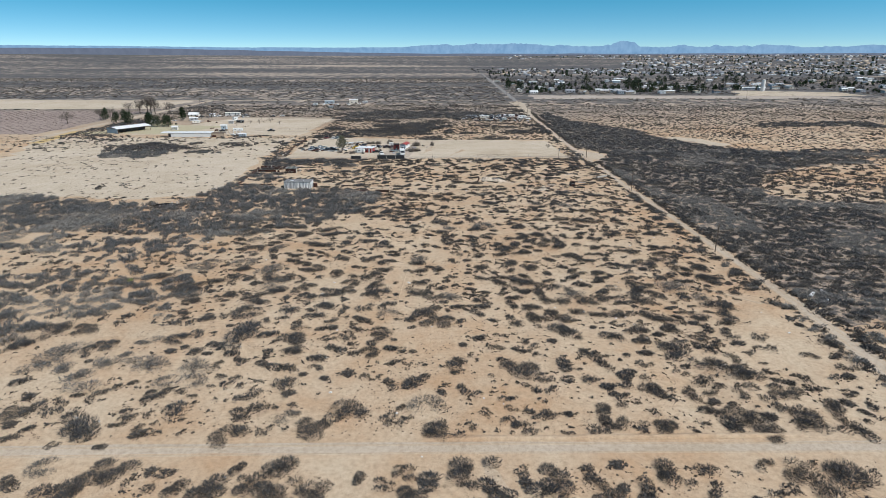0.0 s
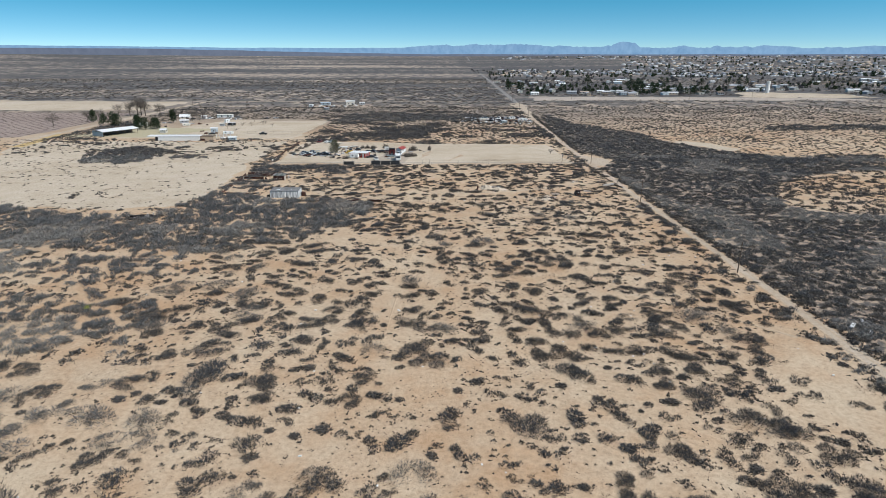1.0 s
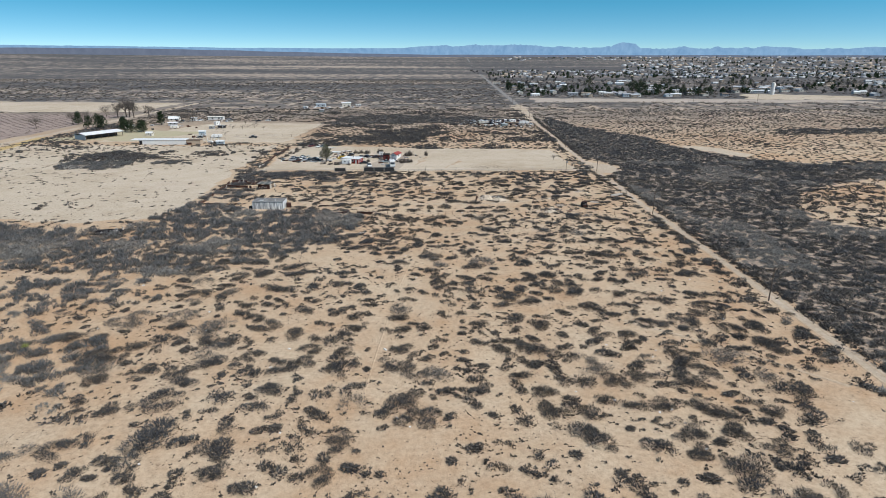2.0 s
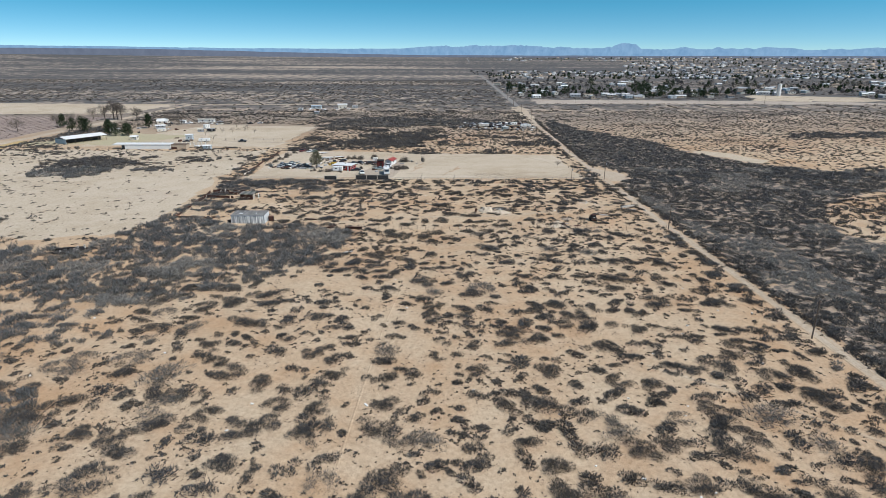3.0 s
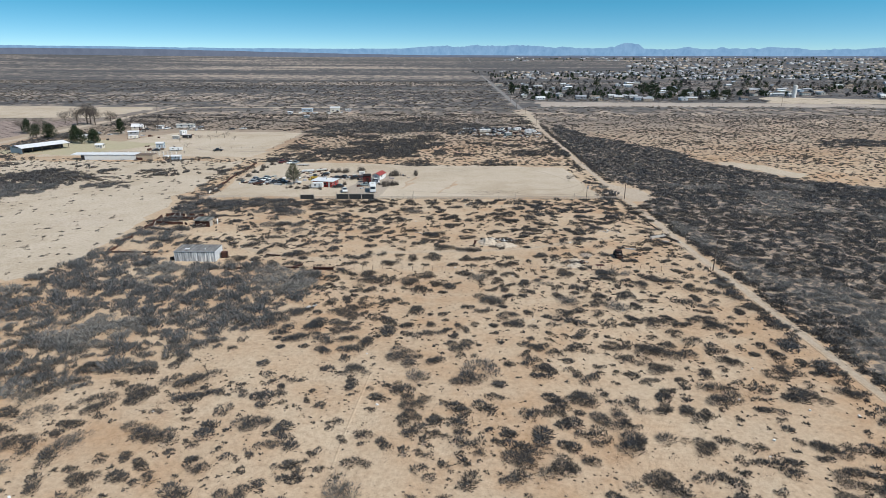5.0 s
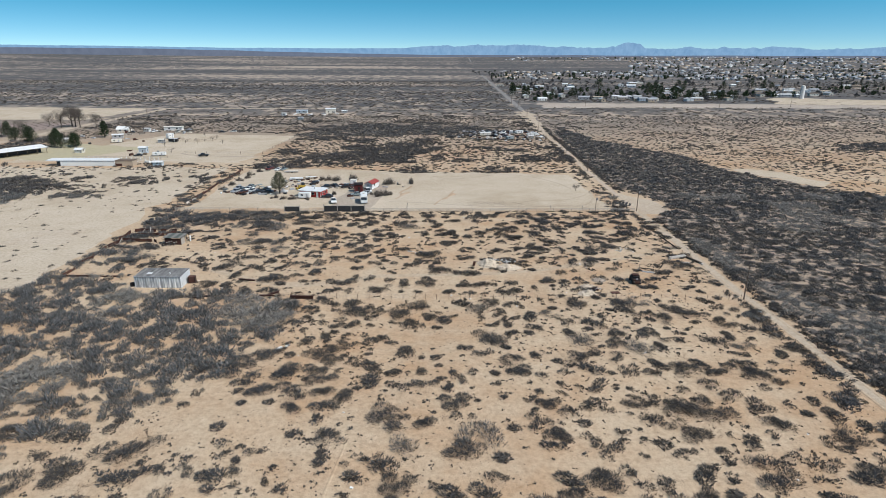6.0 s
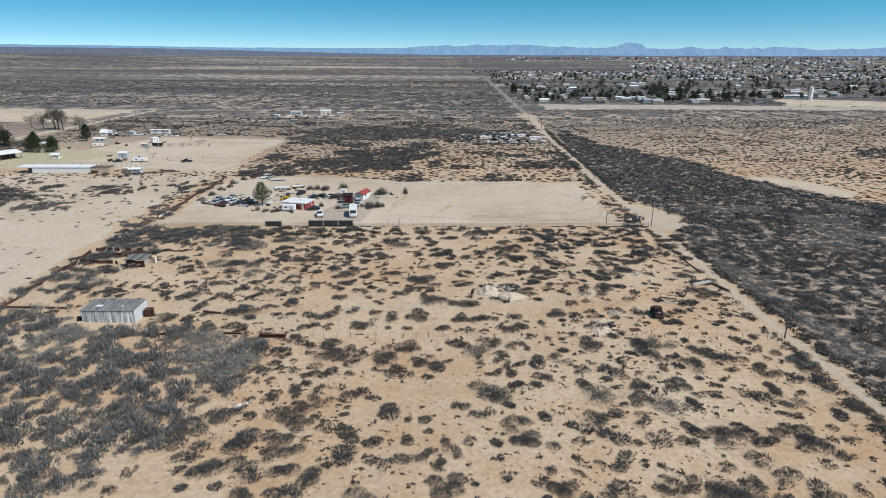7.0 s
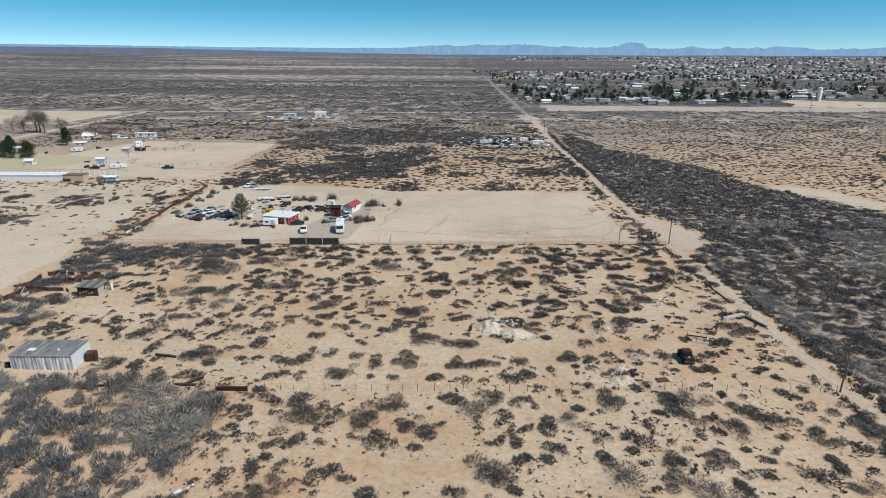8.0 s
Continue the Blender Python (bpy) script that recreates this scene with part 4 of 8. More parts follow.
# ---- red house and its yard ----
rh = thing("red_house", -38.8, 328.0, -15, "small red house with a wide white flat roof", "house")
part("wall", box(B(), -4.2, 4.4, -2.9, 2.9, -0.2, 2.35, 0.02), RED, rh)
part("roof", box(B(), -4.9, 4.8, -3.7, 3.5, 2.35, 2.58, 0.05), WHITE, rh)
part("chimney", rod(B(), (0.3, 0.5, 2.5), (0.3, 0.5, 3.1), 0.16, sides=8), GREYP, rh)
part("fascia", box(B(), -4.92, 4.82, -3.74, -3.705, 2.3, 2.5), PALEWOOD, rh)
window(rh, 4.4, -1.2, 1.0, 0.8, 0.8, "+x")
window(rh, 4.4, 1.2, 1.0, 0.8, 0.8, "+x")
window(rh, 1.2, -2.9, 1.0, 0.9, 0.8, "-y")
door(rh, 2.9, -2.9, 0.9, 2.0, "-y", WHITE)
for sx in (-4.6, 4.5):
    part("porch_post", rod(B(), (sx, -3.5, -0.1), (sx, -3.5, 2.35), 0.06), WHITE, rh)
trailer("camper", -41.0, 323.0, -4, 4.2, 2.2, 2.3, WHITE, "dirty white box camper in front of the red house", "camper")
motorhome(-18.4, 317.6, 97)
car(-29.3, 316.4, 102, WHITE, "white pickup facing the road fence", "pickup", name="pickup")
car(-33.0, 324.2, 12, DARK, "dark saloon beside the red house")
gable = house("white_outbuilding", -18.2, 342.0, -17, 3.3, 6.8, 2.2, 0.8, WHITE, REDROOF, "white outbuilding with a red metal gable roof", "outbuilding", 0.3, 0, ridge_y=True)
door(gable, 0.0, -3.4, 1.1, 2.0, "-y", BLUEP)
window(gable, 1.65, -1.0, 1.2, 0.9, 0.8, "+x")
rb = thing("red_shed", -22.6, 335.2, 6, "tall dark red box shed", "shed")
part("wall", box(B(), -1.6, 1.6, -1.5, 1.5, -0.1, 3.1, 0.03), MAROON, rb)
part("roof", box(B(), -1.75, 1.75, -1.65, 1.65, 3.1, 3.22, 0.02, Matrix.Rotation(radians(4), 4, "X")), BURNT, rb)
door(rb, 0.2, -1.5, 1.0, 2.1, "-y", BURNT)
wb2 = thing("white_tank_shed", -26.4, 348.6, 0, "white boxy storage shed", "shed")
part("wall", box(B(), -1.2, 1.2, -1.0, 1.0, -0.1, 2.0, 0.15), WHITE, wb2)
part("roof", box(B(), -1.25, 1.25, -1.05, 1.05, 2.0, 2.1, 0.04), CREAM, wb2)
door(wb2, 0.3, -1.0, 0.8, 1.7, "-y", GREYP)
car(-18.9, 333.6, 115, WHITE, "white van nosed up to the outbuilding", "pickup", name="pickup")
car(-22.4, 327.6, 20, TEAL, "blue-green wrecked saloon in the yard", group="yard wrecks")
car(-18.7, 330.0, 75, SILVER, "silver saloon in the yard", group="yard wrecks")
for k, (cx, cy, yw, mat, lab) in enumerate((
        (-69.8, 333.0, 62, SILVER, "silver wrecked saloon in the yard"), (-66.6, 331.3, 48, RUST, "rusty stripped saloon body"), (-68.3, 335.8, 70, TEAL, "blue-green wrecked saloon in the yard"),
        (-66.0, 337.4, 55, WHITE, "white wrecked saloon in the yard"), (-70.6, 338.4, 66, SILVER, "silver wrecked saloon in the yard"), (-64.0, 334.0, 75, GREYP, "grey wrecked saloon in the yard"),
        (-66.6, 341.4, 60, TEAL, "blue-green wrecked saloon in the yard"), (-61.0, 331.8, 38, DARK, "black saloon with raised bonnet"), (-57.4, 331.6, 5, DARK, "black saloon in the yard"),
        (-59.2, 335.4, 14, BURNT, "burnt dark saloon in the yard"), (-36.4, 341.5, 50, DARK, "dark saloon behind the house"), (-33.0, 343.2, 130, DARK, "dark saloon behind the house"),
        (-28.6, 341.8, 30, BURNT, "rusty dark wreck in the yard"), (-25.4, 341.2, 80, RUST, "rusty wrecked saloon in the yard"), (-42.6, 348.4, 65, BURNT, "dark stripped wreck in the yard"),
        (-65.2, 379.4, 66, WHITE, "white saloon parked at the yard's edge"), (-62.9, 379.8, 72, TEAL, "blue-green saloon parked at the yard's edge"))):
    car(cx, cy, yw, mat, lab, group="yard wrecks", wheels=k % 3 != 1)
car(-69.8, 381.0, 80, MAROON, "dark red pickup at the yard's edge", "pickup", name="pickup")
dig = thing("backhoe", -45.6, 339.6, 30, "small yellow digger beside the red house", "digger")
part("body", box(B(), -1.5, 1.2, -0.75, 0.75, 0.6, 1.6, 0.1), YELLOW, dig)
part("cab", box(B(), -0.4, 0.9, -0.65, 0.65, 1.6, 2.5, 0.06), GLASSY, dig)
part("bucket", box(B(), -2.5, -1.8, -0.9, 0.9, 0.1, 0.8, 0.1), YELLOW, dig)
part("arm", rod(B(), (-2.1, 0.5, 0.6), (-0.8, 0.5, 1.3), 0.1), YELLOW, dig)
for sx in (-0.9, 0.8):
    for sy in (-0.8, 0.8):
        part("wheel", rod(B(), (sx, sy - 0.15, 0.5), (sx, sy + 0.15, 0.5), 0.5, sides=12), TYRE, dig)
trailer("boat_trailer", -52.0, 357.5, 8, 5.4, 1.7, 1.0, WHITE, "low white boat hull on a trailer", "boat", )
trailer("flat_trailer", -46.5, 361.0, 14, 4.6, 1.7, 0.75, CREAM, "pale flat trailer in the yard", "trailer")
trailer("flat_trailer", -58.0, 374.2, 4, 6.4, 1.6, 0.7, PALEWOOD, "long pale flat trailer", "trailer")
prng = random.Random(12)
for k in range(190):  # odds and ends lying about the yard
    cx, cy = prng.choice([(-68, 336), (-67, 334), (-67, 338), (-65, 333), (-69, 337), (-66, 340), (-58, 332), (-57, 333), (-60, 334), (-36, 343), (-47, 350), (-50, 358), (-24, 328), (-31, 344), (-22, 331), (-50, 341), (-15, 347)])
    cx, cy = cx + prng.gauss(0, 4), cy + prng.gauss(0, 3)
    if -46 < cx < -33 and 320 < cy < 336:
        continue
    j = thing("scrap_piece", cx, cy, prng.uniform(0, 360), "small piece of scrap lying in the yard", "scrap", "yard scrap")
    a, b_, c_ = prng.uniform(0.3, 1.1), prng.uniform(0.2, 0.7), prng.uniform(0.15, 0.7)
    part("lump", box(B(), -a, a, -b_, b_, -0.05, c_, 0.06, Matrix.Rotation(radians(prng.uniform(-8, 8)), 4, "X")), prng.choice([WHITE, WHITE, GREYP, RUST, DARK, SILVER, TEAL, TIMBER, PALEWOOD] if cx < -62 else [WHITE, GREYP, RUST, DARK, DARK, SILVER, TIMBER, PALEWOOD]), j)
    part("bar", rod(B(), (-a, -b_, 0.1), (a * 1.3, b_, c_ + 0.1), 0.05), prng.choice([RUST, WIRE, TIMBER]), j)

# ---- burnt truck, trailer frame, spoil heaps ----
wk = thing("burnt_truck", 55.0, 236.6, 84, "burnt-out rusty black truck without wheels", "wrecked truck")
b = prism(B(), [(-2.0, 0.15), (-2.1, 0.95), (-0.9, 1.15), (0.4, 1.15), (2.0, 1.1), (2.05, 0.2)], -0.95, 0.95)
bmesh.ops.bevel(b, geom=list(b.edges), offset=0.07, segments=1, affect="EDGES")
part("body", b, BURNT, wk)
c = prism(B(), [(-0.8, 1.1), (-0.45, 1.75), (0.75, 1.8), (0.95, 1.1)], -0.8, 0.8)
part("cab", c, BURNT, wk)
part("roof", box(B(), -0.5, 0.8, -0.78, 0.78, 1.78, 1.86, 0.03), RUST, wk, "rust-brown roof")
part("bonnet", box(B(), -2.0, -0.95, -0.8, 0.8, 1.06, 1.2, 0.04, Matrix.Rotation(radians(-3), 4, "Y")), BURNT, wk)
# solid dark block painted as the shade inside the empty windscreen
part("windscreen_gap_shade", box(B(), -0.84, -0.6, -0.6, 0.6, 1.2, 1.65), DARK, wk)
part("radiator", box(B(), -2.16, -2.05, -0.55, 0.55, 0.4, 0.9), RUSTLIGHT, wk)
part("headlight", rod(B(), (-2.2, -0.7, 0.75), (-2.06, -0.7, 0.75), 0.13, sides=10), WIRE, wk)
part("headlight", rod(B(), (-2.2, 0.7, 0.75), (-2.06, 0.7, 0.75), 0.13, sides=10), WIRE, wk)
for sx in (-1.3, 1.3):
    for sy in (-0.95, 0.95):
        part("wheel", rod(B(), (sx, sy - 0.12, 0.3), (sx, sy + 0.12, 0.3), 0.34, sides=12), BURNT, wk)
part("engine_part", box(B(), -1.6, -1.3, -0.2, 0.1, 1.18, 1.3, 0.03), WHITE, wk, "pale part lying on the bonnet")

wr = random.Random(41)
for k in range(9):  # bent panels and engine parts left open to the sky
    px_, py_ = wr.uniform(-2.0, 1.8), wr.uniform(-0.85, 0.85)
    part("bent_panel", box(B(), px_ - wr.uniform(0.12, 0.4), px_ + wr.uniform(0.12, 0.4), py_ - 0.16, py_ + 0.16, 1.0, 1.06, 0.0, Matrix.Translation((0, 0, 0.12)) @ Matrix.Rotation(radians(wr.uniform(-14, 14)), 4, "X")), wr.choice([RUST, BURNT, RUSTLIGHT]), wk)
# dark plate on the closed side, coloured like the shade in a door hole
part("door_gap_shade", box(B(), -0.55, 0.5, -0.99, -0.955, 0.35, 1.05, 0.02), DARK, wk)

ft = thing("frame_trailer", 60.4, 244.7, -20, "black steel trailer frame with a pale front beam", "trailer")
for sy in (-1.1, 1.1):
    part("side_rail", box(B(), -1.8, 1.8, sy - 0.07, sy + 0.07, 0.2, 0.38), DARK, ft)
part("front_beam", box(B(), -1.0, 1.9, -1.35, -1.2, 0.1, 0.42, 0.02), WHITE, ft, "white beam")
part("rear_beam", box(B(), -1.9, -1.7, -1.1, 1.1, 0.2, 0.38), DARK, ft)
for sx in (-1.7, -0.2, 1.7):
    for sy in (-1.1, 1.1):
        part("upright", rod(B(), (sx, sy, 0), (sx, sy, 1.3 if sy > 0 else 0.8), 0.035), DARK, ft)
part("top_rail", rod(B(), (-1.7, 1.1, 1.2), (1.7, 1.1, 1.0), 0.03), DARK, ft)
part("cross_brace", rod(B(), (-1.7, 1.1, 0.3), (1.7, -1.1, 0.3), 0.04), DARK, ft)


def heap(name, x, y, lx, ly, h, mat, label, seed):
    n = 26
    u, v = np.meshgrid(np.linspace(-1, 1, n), np.linspace(-1, 1, n))
    r = np.hypot(u, v)
    z = np.clip(1 - r, 0, 1) ** 0.8 * (0.55 + 0.9 * vnoise(u * 3 + seed, v * 3, 1, seed)) * h + (vnoise(u * 9, v * 9, 1, seed + 1) - 0.5) * 0.4 * h * (r < 0.95)
    i = np.arange(n * n).reshape(n, n)
    f = np.stack([i[:-1, :-1], i[:-1, 1:], i[1:, 1:], i[1:, :-1]], -1).reshape(-1, 4)
    keep = (r.ravel()[f] < 1.0).any(1)
    ob = mesh_object(name, np.stack([u * lx / 2, v * ly / 2, z - 0.06], -1).reshape(-1, 3), f[keep], mat, None, True)
    ob.matrix_basis = pose(x, y, float(ground_z(x, y)), 0, 0, seed * 37 % 60 - 30)
    return tagged(ob, label, "spoil heap")


heap("earth_mound", 21.4, 249.6, 5.5, 6.5, 1.5, SPOIL, "pale sandy spoil heap", 3)
heap("earth_mound", 26.2, 247.0, 7.0, 4.6, 1.1, SPOIL, "pale sandy spoil heap beside rubble", 4)
heap("earth_mound", 42.2, 229.6, 5.0, 3.6, 0.8, SPOIL, "pale sandy spoil heap by the wire fence", 6)
heap("earth_mound", 43.0, 233.5, 4.5, 3.4, 0.6, SPOIL, "pale sandy spoil heap by the wire fence", 8)
heap("earth_mound", 46.6, 237.4, 3.6, 2.6, 0.9, GREY_SAND, "low grey earth mound", 9)
rrng = random.Random(31)


def rubble(cx, cy, sx, sy, n, label, mats, big=0.4, group="rubble on the heap"):
    for _ in range(n):
        x0, y0 = cx + rrng.gauss(0, sx), cy + rrng.gauss(0, sy)
        t = B()
        s = big * rrng.uniform(0.35, 1.2)
        bmesh.ops.create_icosphere(t, subdivisions=1, radius=s)
        for v in t.verts:
            v.co *= rrng.uniform(0.65, 1.2)
            v.co.z *= 0.7
        ob = part("rubble", t, rrng.choice(mats))
        ob.matrix_basis = pose(x0, y0, float(ground_z(x0, y0)) + s * 0.4, rrng.uniform(-20, 20), rrng.uniform(-20, 20), rrng.uniform(0, 360))
        tagged(ob, label, "rubble", group)


rubble(25.5, 251.6, 1.9, 0.9, 34, "broken pale concrete rubble", [RUBBLE, RUBBLE, GREYP, WHITE], 0.34)
rubble(22.4, 253.0, 0.9, 0.8, 14, "broken pale concrete rubble", [RUBBLE, GREYP, WHITE], 0.3)
rubble(44.6, 231.8, 0.9, 0.6, 18, "white and dark dumped rubbish", [WHITE, DARK, GREYP, RUST], 0.34, "dumped rubbish")
rubble(58.8, 261.0, 1.6, 0.8, 26, "broken white rubble on the sand", [RUBBLE, WHITE, RUBBLE], 0.26, "scattered rubble")
rubble(2.4, 259.6, 1.3, 0.7, 14, "broken white rubble on the sand", [RUBBLE, WHITE], 0.22, "scattered rubble")
bd = thing("upright_board", 17.6, 248.4, 20, "rusty board stuck upright beside the spoil heap", "board")
part("board", box(B(), -0.35, 0.35, -0.04, 0.04, -0.1, 1.25, 0.01, Matrix.Rotation(radians(12), 4, "Y")), RUST, bd)
lid = thing("rusty_plate", 48.3, 229.4, 8, "flat rusty steel plate on the sand", "plate", z=0.05)
part("plate", box(B(), -1.0, 1.0, -0.65, 0.65, 0, 0.08, 0.02), RUSTLIGHT, lid)

# ruin by the road, debris, beams
for x0, y0, yaw, lx, h, lab in ((71.6, 254.2, 22, 5.2, 0.75, "broken pale concrete wall slab"), (75.2, 252.0, -70, 5.4, 0.55, "broken dark concrete wall slab"), (72.0, 250.2, 5, 1.8, 0.35, "broken pale concrete slab")):
    rs = thing("ruined_wall", x0, y0, yaw, lab, "ruin")
    part("slab", box(B(), -lx / 2, lx / 2, -0.18, 0.18, -0.15, h, 0.05), RUBBLE if "pale" in lab else TIMBER, rs)
    part("broken_end", box(B(), lx / 2 - 0.5, lx / 2 + 0.5, -0.3, 0.25, -0.1, h * 0.6, 0.08), RUBBLE, rs)
for x0, y0 in ((69.4, 252.8), (71.0, 256.0), (73.6, 256.4), (75.6, 254.6), (66.2, 257.0)):
    sp = thing("ruin_post", x0, y0, 0, "leaning timber post among the ruin", "post", "posts of the ruin")
    part("shaft", rod(B(), (0, 0, -0.2), (rrng.uniform(-0.3, 0.3), 0.1, 1.5), 0.06), TIMBER, sp)
rust_panel((74.2, 274.0), (74.8, 262.0), 0.35, "low dark retaining boards along the road", mat=TIMBER, seed=51, gaps=0.15)
rust_panel((74.5, 301.0), (74.0, 288.0), 0.35, "low dark retaining boards along the road", mat=TIMBER, seed=52, gaps=0.25)
wl_ = thing("broken_wall", 71.5, 309.2, 40, "broken tan earth wall stub", "ruin")
part("wall", box(B(), -1.3, 1.3, -0.15, 0.15, -0.1, 1.2, 0.06), TAN, wl_)
part("wing", box(B(), -1.6, -1.31, -1.6, 0.1, -0.1, 1.0, 0.05), TIMBER, wl_)
for (ax, ay), (bx, by), h, mat, lab in (((-23.7, 226.5), (-18.7, 226.5), 0.75, RUST, "long rusty steel trough"), ((-31.1, 228.4), (-27.6, 228.2), 0.3, RUST, "rusty steel beam on the sand"),
                                       ((-30.0, 228.0), (-27.2, 230.6), 0.3, RUST, "rusty steel beam on the sand"), ((-38.7, 238.4), (-34.6, 237.4), 0.4, RUST, "rusty steel beam among bushes"),
                                       ((-45.4, 227.2), (-41.9, 228.5), 0.3, RUST, "rusty steel beam among bushes"), ((36.6, 258.2), (38.4, 258.6), 0.3, TIMBER, "dark timber baulk")):
    d = Vector((bx - ax, by - ay, 0))
    tb = thing("steel_beam", ax, ay, math.degrees(math.atan2(d.y, d.x)), lab, "beam")
    part("web", box(B(), 0, d.length, -0.05, 0.05, -0.05, h, 0.01), mat, tb)
    part("flange", box(B(), 0, d.length, -0.22, 0.22, h - 0.04, h + 0.03, 0.01), mat, tb)
    if h > 0.6:
        for k in (0.05, d.length - 0.05):
            part("end_post", rod(B(), (k, 0, -0.2), (k, 0, 1.2), 0.05), RUST, tb)
# white litter
for k in range(90):
    x0, y0 = rrng.uniform(-75, 72), rrng.uniform(62, 298)
    t = B()
    box(t, -0.2, 0.2, -0.13, 0.13, 0, 0.14, 0.04)
    ob = part("litter", t, WHITE)
    s = rrng.uniform(0.5, 1.3)
    ob.matrix_basis = pose(x0, y0, float(ground_z(x0, y0)) - 0.02, 0, 12, rrng.uniform(0, 360)) @ Matrix.Diagonal((s, s, s, 1))
    tagged(ob, "piece of white wind-blown litter", "litter", "litter on the sand")
for x0, y0, s in ((-20.2, 203.2, 2.4), (-19.0, 204.4, 1.8), (83.0, 121.0, 3.6), (84.5, 118.0, 2.5), (86.6, 123.5, 2.4), (75.6, 219.5, 2.0), (-6.6, 130.0, 1.5), (10.0, 134.0, 1.5)):
    t = B()
    box(t, -0.25, 0.25, -0.16, 0.16, 0, 0.2, 0.05)
    ob = part("litter", t, WHITE)
    ob.matrix_basis = pose(x0, y0, float(ground_z(x0, y0)) - 0.02, 0, 10, x0 * 7) @ Matrix.Diagonal((s, s * 0.6, s * 0.7, 1))
    tagged(ob, "sheet of dumped white rubbish", "litter", "litter on the sand")
yc = thing("yucca", -71.4, 130.0, 0, "spiky yellow-green yucca among dark brush", "yucca")
V, F = [], []
yr = np.random.RandomState(3)
for _ in range(90):
    d = yr.normal(size=3)
    d[2] = abs(d[2])
    d /= np.linalg.norm(d)
    s = np.cross(d, yr.normal(size=3))
    s = s / np.linalg.norm(s) * 0.05
    k = len(V)
    V += [np.array([0, 0, 0.9]) - s, np.array([0, 0, 0.9]) + s, np.array([0, 0, 0.9]) + d * 0.9]
    F.append((k, k + 1, k + 2))
mesh_object("leaves", V, F, painted("yucca_leaf", (0.28, 0.30, 0.08), 0.6), yc)
part("trunk", rod(B(), (0, 0, -0.2), (0, 0, 0.95), 0.12), BARK, yc)
tree(63.0, 336.5, 2.4, 3.0, "small dry thorn tree on the bare yard", TWIG, 4, bare=True, clumps=16, leaves=120, name="small_tree")

# ---- farm to the west ----
FARM = "farm buildings"
ob_ = thing("open_barn", -214.5, 422.5, 62, "long open-fronted barn with a white roof", "barn")
part("back_wall", box(B(), -12.5, 12.5, 5.5, 5.7, -0.2, 3.0, 0.02), BLUEP, ob_)
part("end_wall", box(B(), -12.7, -12.5, -5.2, 5.5, -0.2, 3.0, 0.02), BLUEP, ob_)
# dark panel added along the middle, in place of the shade under the roof
part("interior_shade", box(B(), -12.4, 12.4, -0.2, 0.0, -0.2, 3.2, 0.02), DARK, ob_, "dark panel for the shade inside the barn")
for s_ in (-1, 1):
    part("roof", box(B(), -13.2, 13.2, -0.05, 6.4, -0.1, 0.06, 0.03, Matrix.Translation((0, 0, 4.2)) @ Matrix.Rotation(radians(-10.5), 4, "X") if s_ > 0 else Matrix.Translation((0, 0, 4.2)) @ Matrix.Rotation(radians(180), 4, "Z") @ Matrix.Rotation(radians(-10.5), 4, "X")), WHITE, ob_)
for k in range(6):
    part("post", box(B(), -12.4 + k * 4.94, -12.2 + k * 4.94, -5.75, -5.55, -0.2, 3.05, 0.02), TIMBER, ob_)
gh = thing("long_barn", -158.0, 392.6, 0, "long white low barn with a tan end section", "barn")
part("wall", box(B(), -15.5, 12.0, -2.6, 2.6, -0.2, 2.7, 0.03), WHITE, gh)
part("roof", box(B(), -20.5, 12.2, -2.7, 2.9, 2.72, 2.95, 0.05, Matrix.Rotation(radians(3), 4, "X")), WHITE, gh)
part("end_wall", box(B(), 12.2, 20.5, -2.4, 2.4, -0.2, 2.6, 0.03), TAN, gh, "tan end section")
part("end_roof", box(B(), 12.22, 20.7, -2.6, 2.6, 2.62, 2.78, 0.03), TIMBER, gh)
door(gh, -14.6, -2.6, 1.6, 2.3, "-y", DARK)
